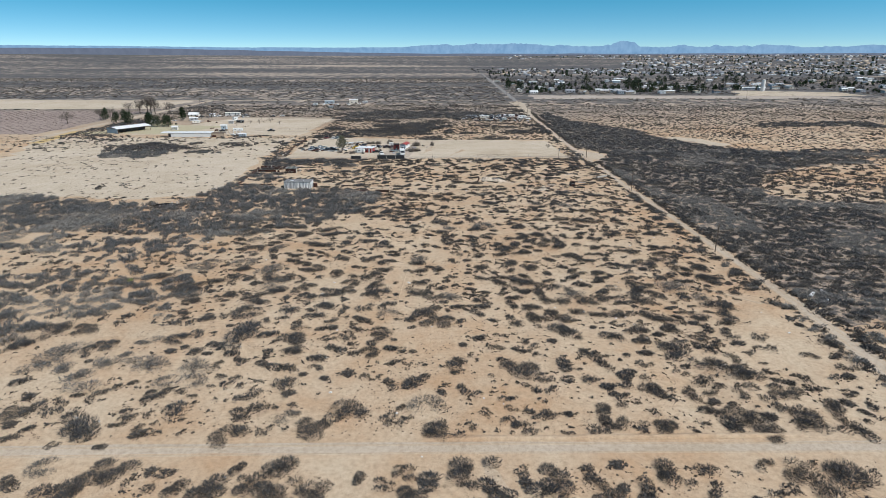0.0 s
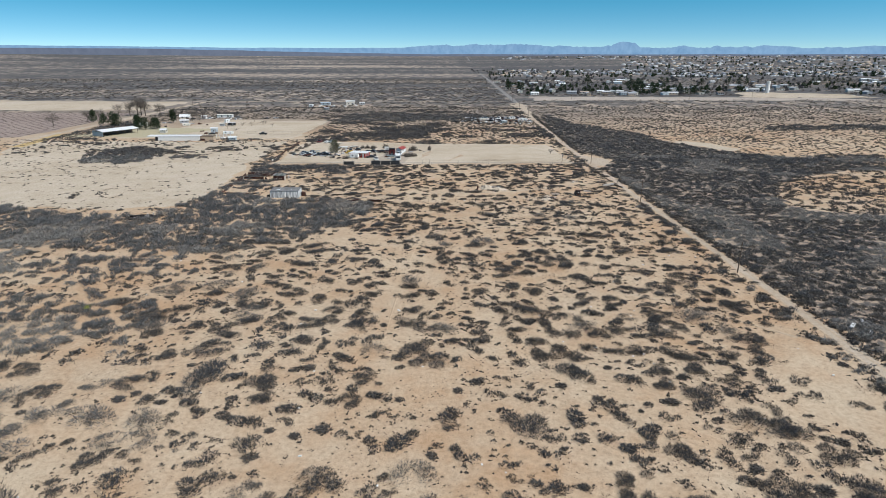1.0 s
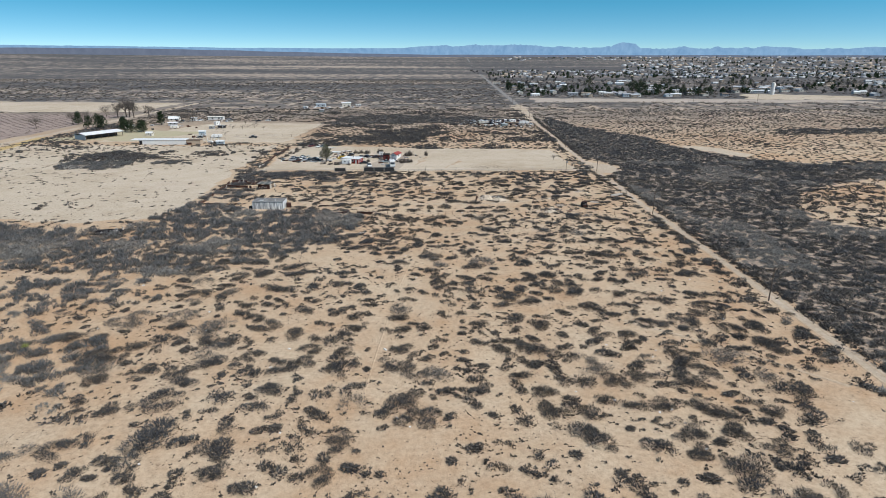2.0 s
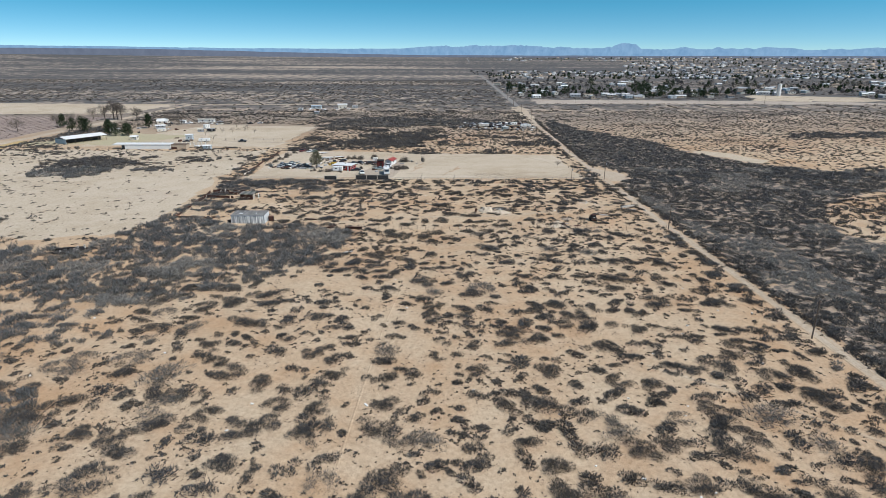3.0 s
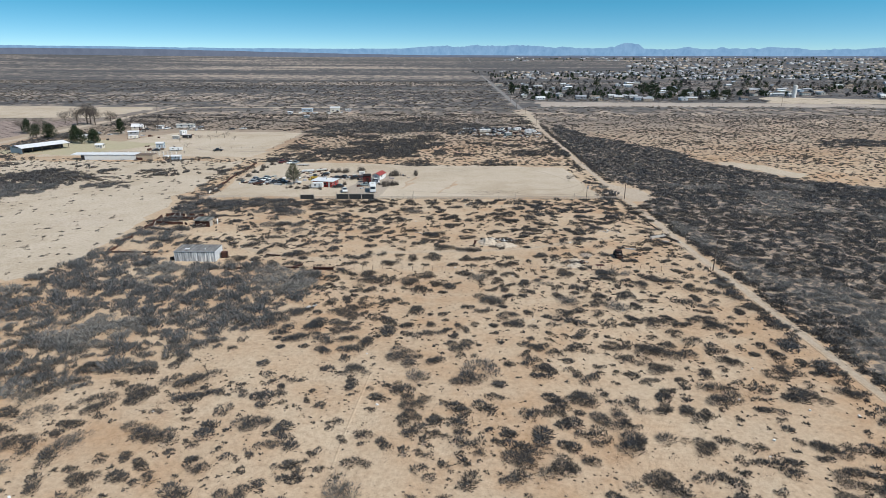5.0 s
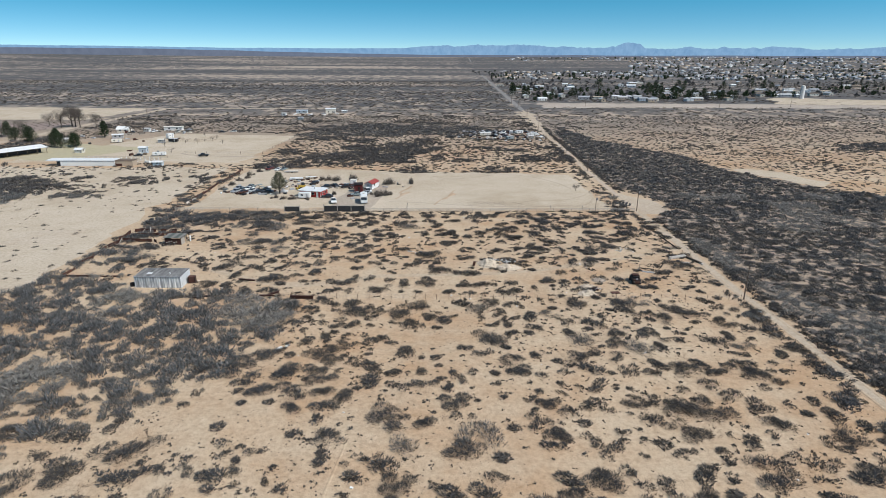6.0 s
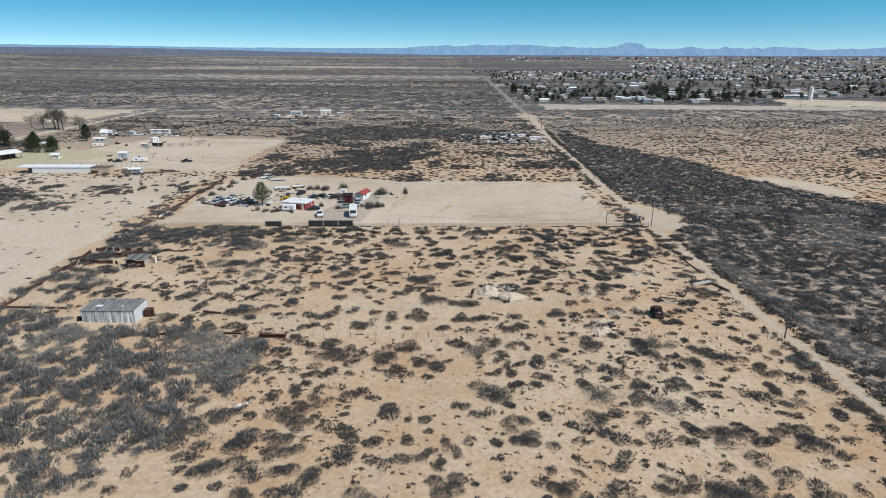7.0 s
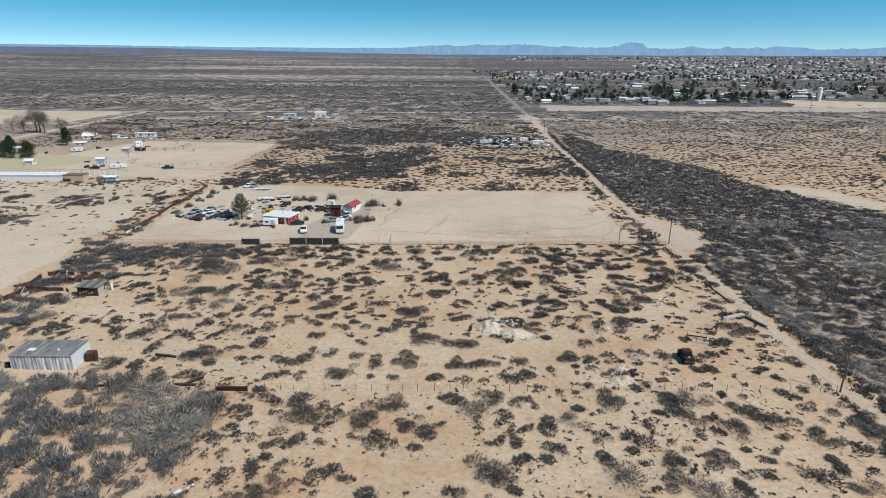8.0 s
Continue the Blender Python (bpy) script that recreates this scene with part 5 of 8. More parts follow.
for x0, y0, yaw, lx, ly, h, rise, wm, rm, lab in (
        (-151.0, 430.0, 6, 5.5, 5.0, 3.6, 0.6, BLUEP, WHITE, "pale blue shed with a white roof"), (-186.0, 431.0, 0, 5.5, 4.5, 2.2, 0.9, CREAM, WHITE, "small cream shed with a white roof"),
        (-126.0, 391.6, 4, 6.0, 4.0, 2.2, 0.5, BLUEP, WHITE, "small blue-grey shed with a white roof"), (-208.0, 523.0, 10, 11.0, 9.0, 2.5, 2.0, CREAM, WHITE, "cream farm cottage with a steep white roof"),
        (-178.0, 533.0, 2, 18.0, 4.5, 2.8, 0.4, WHITE, CREAM, "long white mobile home at the farm"), (-193.0, 524.5, -6, 6.0, 4.0, 2.6, 0.5, WHITE, WHITE, "small white farm shed"),
        (-196.0, 491.0, 20, 9.0, 5.0, 2.5, 0.6, GREYP, WHITE, "grey shed with a pale roof"), (-159.0, 470.0, 0, 5.0, 3.5, 2.3, 0.4, GREYP, CREAM, "small grey farm shed"),
        (-218.0, 470.0, 12, 8.0, 5.0, 2.6, 0.6, CREAM, WHITE, "cream outbuilding under the trees"),
        (-90.0, 665.0, 8, 13.0, 8.0, 4.6, 0.8, CREAM, WHITE, "pale green-white tall house"), (-116.0, 664.0, 0, 14.0, 6.0, 3.0, 0.6, BLUEP, BLUEP, "long pale blue-grey shed"),
        (-126.5, 640.0, -10, 5.0, 4.0, 2.6, 0.4, WHITE, WHITE, "small white farm shed"), (-105.0, 608.0, 8, 6.0, 4.0, 2.0, 0.5, TEAL, GREYP, "low grey-green farm shed"),
        (-78.0, 668.0, 14, 7.0, 4.0, 2.4, 0.4, GREYP, WHITE, "small grey shed with white roof")):
    house("farm_building", x0, y0, yaw, lx * 0.7, ly * 0.7, h * 0.86, rise * 0.8, wm, rm, lab, "building", 0.4, 2 if lx > 6 else 1, FARM)
for x0, y0, yaw, mat, lab, kd in ((-114.8, 419.5, 4, DARK, "black pickup on the bare farm ground", "pickup"), (-149.0, 419.6, 15, DARK, "dark blue saloon beside the shed", "sedan"),
                                  (-187.0, 522.0, 70, WHITE, "white pickup at the cottage", "pickup"), (-140.0, 520.0, 10, DARK, "dark saloon on the farm road", "sedan"), (-133.0, 523.0, 5, WHITE, "white saloon on the farm road", "sedan"),
                                  (-167.0, 531.0, 40, SILVER, "silver saloon at the mobile home", "sedan"), (-200.0, 517.0, 20, DARK, "dark saloon at the cottage", "sedan"), (-95.0, 655.0, 30, SILVER, "silver saloon by the far house", "sedan"), (-82.0, 652.0, 80, WHITE, "white saloon by the far house", "sedan")):
    car(x0, y0, yaw, mat, lab, kd, "farm vehicles", name="car" if kd == "sedan" else "pickup")
trailer("stock_trailer", -138.5, 421.0, 10, 6.5, 2.2, 2.0, WHITE, "white farm stock trailer", "trailer", "farm trailers")
trailer("stock_trailer", -153.0, 473.0, -8, 5.5, 2.1, 2.2, DARK, "dark low stock trailer", "trailer", "farm trailers")
trailer("stock_trailer", -162.0, 489.0, 70, 4.5, 2.2, 3.2, WHITE, "tall white box trailer", "trailer", "farm trailers")
trailer("stock_trailer", -186.0, 470.0, 20, 5.5, 2.2, 2.2, CREAM, "cream farm box trailer", "trailer", "farm trailers")
wire_fence("farm_fence", (-178, 405.0), (-132, 405.5), 2.3, 2.0, "white post fence of the farm corral", WHITE, 0.14, (0.6, 1.2), 0.05, 61, wire_mat=PALEWOOD)
wire_fence("farm_fence", (-178, 411.0), (-130, 411.5), 4.0, 1.6, "grey rail fence of the farm corral", PALEWOOD, 0.1, (0.6, 1.2), 0.05, 62, wire_mat=PALEWOOD)
wire_fence("farm_fence", (-128, 428.0), (-86, 427.0), 6.0, 1.4, "thin farm fence on the bare ground", TIMBER, 0.07, (0.6, 1.1), 0.012, 63)
wire_fence("farm_fence", (-86.0, 428.0), (-84.0, 500.0), 6.0, 1.4, "thin farm fence on the bare ground", TIMBER, 0.07, (0.6, 1.1), 0.012, 64)
for k, (x0, y0, h, s) in enumerate(((-207, 449, 8.5, 8), (-213, 453, 9, 9), (-203, 455, 8, 8), (-199, 450, 8.5, 7), (-244, 476, 10, 9), (-238, 471, 9.5, 9), (-250, 475, 9, 8),
                                    (-206, 494, 11, 6), (-270, 497, 10, 7), (-226, 476, 8, 6), (-222, 470, 9, 5))):
    tree(x0, y0, h, s, "dark evergreen farmyard tree", LEAF, 70 + k, group="farm trees", clumps=20, leaves=60, cone=True)
for k, (x0, y0, h, s) in enumerate(((-258, 552, 15, 9), (-263, 556, 16, 9), (-253, 549, 14, 8), (-266, 548, 13, 8), (-236, 540, 11, 7), (-196, 508, 9, 8), (-276, 500, 9, 7), (-278, 520, 8, 7), (-190, 514, 8, 6), (-285, 470, 9, 8), (-214, 512, 8, 6), (-282, 560, 9, 7))):
    tree(x0, y0, h, s, "tall leafless grey-brown tree", YARD_TWIG, 90 + k, bare=True, group="bare farm trees", clumps=14, leaves=170, puff=(0.28, 0.4))
orng = np.random.RandomState(77)  # orchard of young bare trees in rows
ox, oy = np.meshgrid(np.arange(-418, -270, 7.0), np.arange(404, 585, 7.0))
ox, oy = ox.ravel() + orng.normal(size=ox.size) * 0.5, oy.ravel() + orng.normal(size=oy.size) * 0.5


# ---- junk yard by the road ----
jr = random.Random(15)
for k in range(24):
    x0, y0 = jr.uniform(32, 77), jr.uniform(496, 524)
    mat, lab = jr.choice([(WHITE, "white junked saloon without wheels"), (SILVER, "silver junked saloon without wheels"), (DARK, "dark junked saloon without wheels"), (RUST, "rusty junked saloon without wheels"), (TEAL, "blue-green junked saloon without wheels")])
    car(x0, y0, jr.uniform(0, 360), mat, lab, jr.choice(["sedan", "sedan", "pickup"]), "junked cars", wheels=False)
for x0, y0, yaw, ln, mat, lab in ((40, 505, 5, 9, CREAM, "old cream mobile home among junk"), (71, 504, 4, 8, WHITE, "white camper among the junk"), (58, 514, 80, 6, GREYP, "grey camper among the junk"), (54, 487, 30, 6, TEAL, "blue-green flat trailer among junk"), (64, 516, 12, 6, WHITE, "white camper among the junk"), (68, 489, -10, 5, PALEWOOD, "pale old trailer among junk")):
    trailer("old_camper", x0, y0, yaw, ln * 0.8, 2.2, 2.2, mat, lab, "camper", "old campers")
for k in range(85):
    x0, y0 = jr.uniform(22, 78), jr.uniform(480, 528)
    j = thing("scrap_piece", x0, y0, jr.uniform(0, 360), "pile of scrap in the junk yard", "scrap", "junk yard scrap")
    a, b_, c_ = jr.uniform(0.3, 1.3), jr.uniform(0.3, 0.9), jr.uniform(0.3, 1.1)
    part("lump", box(B(), -a, a, -b_, b_, -0.05, c_, 0.1), jr.choice([WHITE, GREYP, RUST, DARK, SILVER, TIMBER, WHITE]), j)

for k in range(60):
    cx, cy = jr.choice([(-150, 425), (-130, 400), (-195, 515), (-170, 520), (-160, 480), (-190, 480), (-100, 655), (-125, 650), (-215, 500)])
    x0, y0 = cx + jr.gauss(0, 9), cy + jr.gauss(0, 6)
    j = thing("farm_clutter", x0, y0, jr.uniform(0, 360), "stacked farm clutter on bare ground", "clutter", "farm clutter")
    a, b_, c_ = jr.uniform(0.4, 1.6), jr.uniform(0.3, 1.0), jr.uniform(0.3, 1.3)
    part("crate", box(B(), -a, a, -b_, b_, -0.05, c_, 0.1), jr.choice([WHITE, GREYP, RUST, DARK, TIMBER, PALEWOOD, CREAM]), j)
    part("bar", rod(B(), (-a, 0, c_ * 0.5), (a * 1.2, b_, c_ + 0.15), 0.06), jr.choice([RUST, WIRE, TIMBER]), j)
for k in range(16):
    x0, y0 = jr.uniform(-225, -120), jr.uniform(430, 535)
    tree(x0, y0, jr.uniform(2.0, 4.0), jr.uniform(2.5, 5.0), "leafless grey-brown farmyard shrub", TWIG, 300 + k, bare=True, group="farm shrubs", clumps=9, leaves=40, name="shrub")

# ---- town to the north-east ----
tr = np.random.RandomState(9)
tank = thing("water_tank", 466.0, 873.0, 0, "tall white cylindrical water tank", "water tank")
part("shell", rod(B(), (0, 0, -0.5), (0, 0, 15.6), 2.6, sides=28), WHITE, tank)
part("roof", rod(B(), (0, 0, 15.6), (0, 0, 16.4), 2.7, 0.3, 28), CREAM, tank)
part("ladder", box(B(), -2.85, -2.65, -0.3, 0.3, 0, 15.8), GREYP, tank)
walls, roofs = [CREAM, WHITE, GREYP, TAN, CREAM, BLUEP], [TOWN_ROOF, WHITE, GREYP, TIMBER, TOWN_ROOF, TAN, GREYP, WHITE]
labels = {WHITE: "white", CREAM: "cream", GREYP: "grey", TAN: "tan", BLUEP: "pale blue"}
k = 0
protos = {}
while k < 120:
    hy_ = 812 + 520 * tr.uniform() ** 1.3
    hx_ = tr.uniform(108, 0.80 * hy_)
    if 385 < hx_ < 560 and hy_ < 905 or vnoise(np.array([hx_]), np.array([hy_]), 90, 33)[0] < 0.36:
        continue
    a, b_ = tr.randint(len(walls)), tr.randint(len(roofs))
    key = (a, b_, k % 2)
    m = pose(hx_, hy_, float(ground_z(hx_, hy_)), 0, 0, tr.choice([0, 90]) + tr.normal() * 4)
    if key in protos:
        copy_thing(protos[key], m)
    else:
        ln = tr.uniform(8, 15)
        protos[key] = house("town_house", 0, 0, 0, ln, tr.uniform(5, 8), tr.uniform(2.4, 3.2), tr.uniform(0.5, 1.5), walls[a], roofs[b_], "low %s house at the edge of town" % labels[walls[a]], "house", 0.4, 3, "town houses")
        protos[key].matrix_basis = m
    k += 1


def box_template(rng):
    """A far house as one small shape: four walls under a pitched roof."""
    l, w, h, r = 0.5, rng.uniform(0.25, 0.4), rng.uniform(0.2, 0.3), rng.uniform(0.04, 0.14)
    V = np.array([(-l, -w, 0), (l, -w, 0), (l, w, 0), (-l, w, 0), (-l, -w, h), (l, -w, h), (l, w, h), (-l, w, h), (-l, 0, h + r), (l, 0, h + r)])
    F = [(0, 1, 5), (0, 5, 4), (1, 2, 6), (1, 6, 5), (2, 3, 7), (2, 7, 6), (3, 0, 4), (3, 4, 7), (4, 5, 9), (4, 9, 8), (6, 7, 8), (6, 8, 9), (5, 6, 9), (7, 4, 8)]
    return V, np.array(F, np.int32)


FAR_HOUSES = [box_template(tr) for _ in range(6)]

# creosote and mesquite bushes that stand apart: place on the ground and width, from the track northwards
BUSHES_58_M = [
    (47.6, 58.3, 3.7), (15.6, 58.4, 1.9), (25.5, 58.6, 3.4), (20.8, 58.7, 3.4), (8.2, 58.8, 3), (-3.4, 58.9, 4.5),
    (-20.3, 59.6, 5.3), (13.1, 59.7, 3.8), (-15.6, 60.1, 4.9), (6.6, 60.1, 3.4), (-44.6, 60.4, 6.1), (-48, 60.5, 3.4),
    (-27.8, 60.5, 5.7), (-33, 60.8, 4.6), (3.8, 60.8, 2.3), (-6.7, 61, 3.1), (20, 61, 3.1), (-24.2, 61.4, 3.1),
    (-1.1, 61.4, 3.5), (14.9, 61.7, 5.5), (52, 61.8, 7.1), (-53.6, 62, 3.1), (46.9, 62.3, 5.9), (-10, 62.4, 2.2),
    (28.7, 62.6, 5.9), (19.4, 62.8, 3.2), (10.8, 63.2, 2.4), (-4.3, 63.3, 3.6), (34.5, 63.4, 3), (3.6, 63.7, 6),
    (-42.4, 64, 6.4), (-20.7, 64.2, 5.6), (-25.9, 64.4, 2.4),
]
BUSHES_64_M = [
    (42.7, 64.5, 2.8), (-51.5, 64.8, 4.4), (-46.1, 69.1, 1.9), (-52.9, 69.5, 2.1), (-60, 71.1, 2.6), (60.3, 71.2, 3.5),
    (47.2, 71.4, 4.4), (-29.4, 71.7, 5.7), (23.3, 72.1, 4), (0, 72.2, 5.3), (-24.8, 72.3, 2.6), (12.5, 72.5, 3.5),
    (-18.1, 72.9, 5.3), (32.5, 72.9, 4.9), (42.7, 73.1, 4), (-51.2, 73.3, 7.5), (59.3, 73.3, 2.2), (-58.7, 73.4, 2),
    (11.4, 73.5, 1.8), (-43.1, 73.6, 1.8), (25.4, 73.7, 4.5), (54.6, 73.8, 5.6), (-46.4, 74.2, 2), (-6.6, 74.8, 4.1),
    (-15.6, 74.9, 3.6), (45.3, 74.9, 5.5), (-37.6, 75.5, 1.1), (-4.5, 75.5, 1.8), (16.1, 75.7, 3.2), (-45.7, 76, 2.6),
    (-22.1, 76.1, 4.4), (64.1, 76.1, 1.9), (42.6, 76.4, 2.3),
]
BUSHES_76_M = [
    (-29.3, 76.5, 3.7), (7.2, 76.5, 2.3), (52.7, 77, 4.2), (40.8, 77.1, 2.8), (-63.5, 77.2, 4.6), (60.1, 77.2, 4.5),
    (25.5, 77.3, 4.7), (-13.1, 77.5, 5.6), (11.1, 77.5, 2.1), (-39.4, 77.8, 4.2), (-57.7, 78, 4.2), (-61.1, 78.1, 3.7),
    (-5.5, 78.2, 1.9), (-27.3, 78.3, 3.3), (-1.7, 79.2, 5.7), (47.9, 81, 2.9), (39.9, 81.1, 3.1), (-29.6, 81.6, 4.1),
    (-38.4, 81.7, 1.5), (55, 81.7, 5.9), (43.4, 81.9, 2.9), (-44.2, 82, 4.4), (-56.6, 82.1, 1.8), (-53.5, 82.1, 3.4),
    (34.3, 82.8, 5), (-40.7, 82.9, 2), (4.1, 82.9, 2.8), (30.8, 84.6, 3), (-4.1, 85, 3.8), (-24.7, 85.1, 4.2),
    (43.5, 85.3, 3.6), (25, 85.5, 2.8), (17.6, 85.6, 3),
]
BUSHES_85_M = [
    (-44.6, 85.9, 4.6), (-49.7, 85.9, 1.8), (-68.2, 86.3, 3), (-39.7, 86.3, 5.1), (-58.7, 86.6, 8.1), (-33.4, 86.6, 2.6),
    (51.3, 87, 6.2), (31.6, 87.3, 3.6), (14.4, 89, 6.5), (69.7, 89.1, 3.2), (47.9, 89.9, 6.4), (-20.6, 90.2, 2.6),
    (21.8, 90.2, 3.7), (-26.4, 90.3, 4.2), (-64.9, 90.7, 6.3), (35.5, 90.7, 3), (-41.5, 91, 5.3), (-69.2, 91.4, 5.3),
    (3.3, 91.5, 4.1), (-37.9, 91.6, 2.7), (-49.3, 91.7, 5.9), (-30.2, 91.9, 2.7), (-57.5, 92, 4.3), (28.1, 92.1, 3.8),
    (52, 92.5, 3.3), (-21.2, 93.4, 3.3), (66.2, 93.7, 2.8), (-54.7, 94.2, 4.9), (-62.7, 95.3, 2.8), (-36.7, 95.4, 2.8),
    (42.8, 95.7, 7.3), (-12.1, 95.8, 5), (-43.5, 96.2, 3.1),
]
BUSHES_96_M = [
    (60.6, 96.4, 2.8), (-67.4, 96.5, 6.7), (-25.9, 96.6, 4.5), (-18.3, 96.9, 3.9), (10.9, 97.2, 2.8), (72.6, 97.3, 5.1),
    (-61.4, 98.6, 5.1), (-40.9, 98.8, 2.9), (-76.9, 99.4, 5.7), (38.5, 99.6, 4.6), (-53.8, 100.3, 4.6), (60.7, 100.5, 3.5),
    (49.5, 100.6, 4.7), (-20.6, 101, 2.9), (-48.6, 101.1, 5.2), (33.2, 101.3, 4.1), (-27, 101.6, 6.4), (55.4, 101.7, 4.1),
    (-17, 101.9, 4.1), (-10.7, 102.6, 4.5), (-32.2, 102.8, 3.5), (-37, 102.9, 8.9), (-45.6, 103, 3.5), (45, 104.3, 5.4),
    (39, 104.4, 4.8), (24.8, 104.6, 7.8), (-79.8, 104.7, 9.6), (-74, 105.8, 7.2), (-68.5, 105.8, 6), (58, 107.3, 4.2),
    (34.9, 107.3, 1.9), (15.8, 107.5, 3), (40.6, 107.5, 2.3),
]
BUSHES_108_M = [
    (0.2, 108.3, 6.1), (46.3, 108.4, 4.6), (-21.2, 108.8, 2.9), (-34.2, 109.1, 2.2), (53, 109.4, 4.3), (-15.4, 109.5, 3.5),
    (20.1, 109.7, 5.5), (-4.9, 109.9, 3.9), (25.5, 109.9, 3.9), (44, 110, 4.7), (-31.2, 110.1, 2.2), (-51.1, 110.3, 2.3),
    (-46.3, 110.5, 4.7), (58.8, 110.5, 3.2), (-24.8, 111.1, 3.6), (32.8, 111.2, 3.2), (36.9, 111.2, 4.4), (41.6, 111.2, 4),
    (8.4, 112, 3.2), (50.3, 112.2, 2.8), (23.6, 112.4, 4.1), (-10.3, 112.7, 4.9), (-39.8, 112.9, 6.9), (-52.3, 113, 3.2),
    (-2.2, 113, 5.7), (29, 113, 3.3), (-19.7, 113.3, 2.4), (-30.6, 113.7, 4.1), (2.2, 113.8, 1.6), (5.9, 114.3, 1.7),
    (60.8, 114.5, 5), (-15.2, 114.7, 4.2), (19.7, 115.4, 4.6),
]
BUSHES_115_M = [
    (4.1, 115.5, 2.9), (9.4, 115.5, 3.4), (58.1, 115.7, 3.8), (-23.8, 115.8, 5), (-10.6, 116.3, 4.2), (-19.8, 116.3, 1.3),
    (46.4, 116.4, 2.6), (16.1, 116.7, 3.4), (50.7, 117, 1.7), (-33.5, 117.1, 1.3), (40.1, 117.1, 3.4), (61.3, 117.6, 2.6),
    (-38.1, 117.7, 5.6), (-54, 117.9, 1.7), (10, 118, 3.9), (27.1, 118.5, 3.9), (32.3, 118.5, 4.8), (44, 118.8, 5.3),
    (23.7, 119.2, 3.5), (57.8, 119.6, 4.9), (36.3, 119.8, 4.9), (9.3, 120, 3.5), (-53.1, 120.1, 4.4), (54.1, 120.3, 4),
    (2.9, 120.7, 4.5), (16.3, 120.9, 4.9), (48.7, 121.1, 4.5), (-28.4, 121.3, 4), (-1.2, 121.5, 5.4), (-40.8, 121.8, 5.8),
    (-14.5, 122.3, 4.5), (66.6, 122.4, 2.7), (-46.1, 122.5, 4.5),
]
BUSHES_122_M = [
    (44.4, 122.5, 4.1), (30.3, 122.6, 5), (-23.7, 123.1, 5.5), (-55.2, 123.3, 6.4), (37.2, 123.3, 3.7), (22.9, 123.4, 3.7),
    (-4.7, 123.6, 5.1), (-11.5, 124.4, 3.2), (-20.8, 124.5, 5.6), (-35.5, 124.6, 6.5), (71.1, 124.6, 2.8), (46.3, 124.7, 5.6),
    (-14.2, 125.2, 4.2), (18.2, 125.3, 2.8), (39.9, 126, 4.3), (29.1, 126.1, 5.2), (53.9, 126.2, 7.1), (1.1, 126.3, 2.8),
    (26.2, 126.8, 3.8), (-52.4, 127, 3.3), (-56.7, 127.1, 6.6), (-29.9, 127.6, 4.3), (72, 127.7, 4.4), (33.6, 128, 3.7),
    (4.1, 128.2, 1.9), (45.6, 128.2, 4.9), (-14.1, 129.1, 4.9), (64.6, 129.4, 5.4), (57.9, 129.4, 3.9), (20.7, 129.7, 6.9),
    (14.8, 129.8, 4.4), (-3.5, 129.9, 4.9), (-9.8, 129.9, 1.5),
]
BUSHES_130_M = [
    (-20, 130, 4.9), (-37.4, 130.1, 6.9), (-48.1, 130.2, 2.9), (-64.1, 130.3, 2.9), (26.2, 130.5, 3), (-32.4, 131, 2.5),
    (-52.6, 131.1, 4.9), (46, 131.2, 4), (53, 131.5, 3.5), (39.9, 132.2, 2.5), (11, 132.4, 4), (63.7, 132.5, 5.6),
    (32.3, 132.7, 3.6), (-44.9, 132.8, 3), (15.7, 133.2, 3.1), (3.2, 133.3, 3.1), (56.2, 133.3, 3.6), (-16.7, 133.5, 4.1),
    (-39.8, 133.6, 6.1), (-35.6, 133.6, 4.1), (-48.7, 134, 4.1), (-61.2, 134.1, 5.1), (20.9, 134.1, 2.9), (-20.1, 134.4, 2.9),
    (72.6, 134.6, 4.2), (39.1, 135.3, 4.4), (26.9, 135.5, 2.6), (-66.3, 135.6, 5.2), (-14.9, 136.2, 3.7), (33.8, 136.4, 4.7),
    (-24.5, 136.8, 4.7), (18.2, 137.9, 2.7), (-4.1, 138, 4.3),
]
BUSHES_138_M = [
    (60.2, 138.2, 5.1), (65.3, 138.6, 5.9), (43.8, 138.7, 2.7), (0.2, 139, 3.4), (-13, 139.1, 4.3), (-41.2, 139.3, 7.5),
    (-30.6, 139.6, 5.9), (47.6, 139.7, 4.3), (-48.5, 140.3, 4.9), (11.1, 140.3, 4.4), (53.3, 140.3, 6), (23.5, 140.5, 6),
    (-57.7, 141, 4.9), (65.1, 141.6, 3.3), (34.8, 141.8, 2.2), (44.4, 141.8, 4.4), (-61.6, 141.9, 5.5), (59.8, 142.3, 3.9),
    (-67.5, 142.5, 1.7), (18.9, 143, 4.2), (-4.5, 143.2, 5), (51.1, 143.2, 3.9), (-33.8, 143.4, 4.5), (-13.8, 144.3, 3.9),
    (38.7, 144.6, 3.4), (56.5, 145, 4.6), (-49.3, 145.2, 7.3), (-58.5, 145.3, 5.6), (4.1, 145.3, 3.4), (12.9, 145.3, 2),
    (-37.1, 145.6, 4), (29.1, 145.8, 3.2), (7.8, 146, 2.3),
]
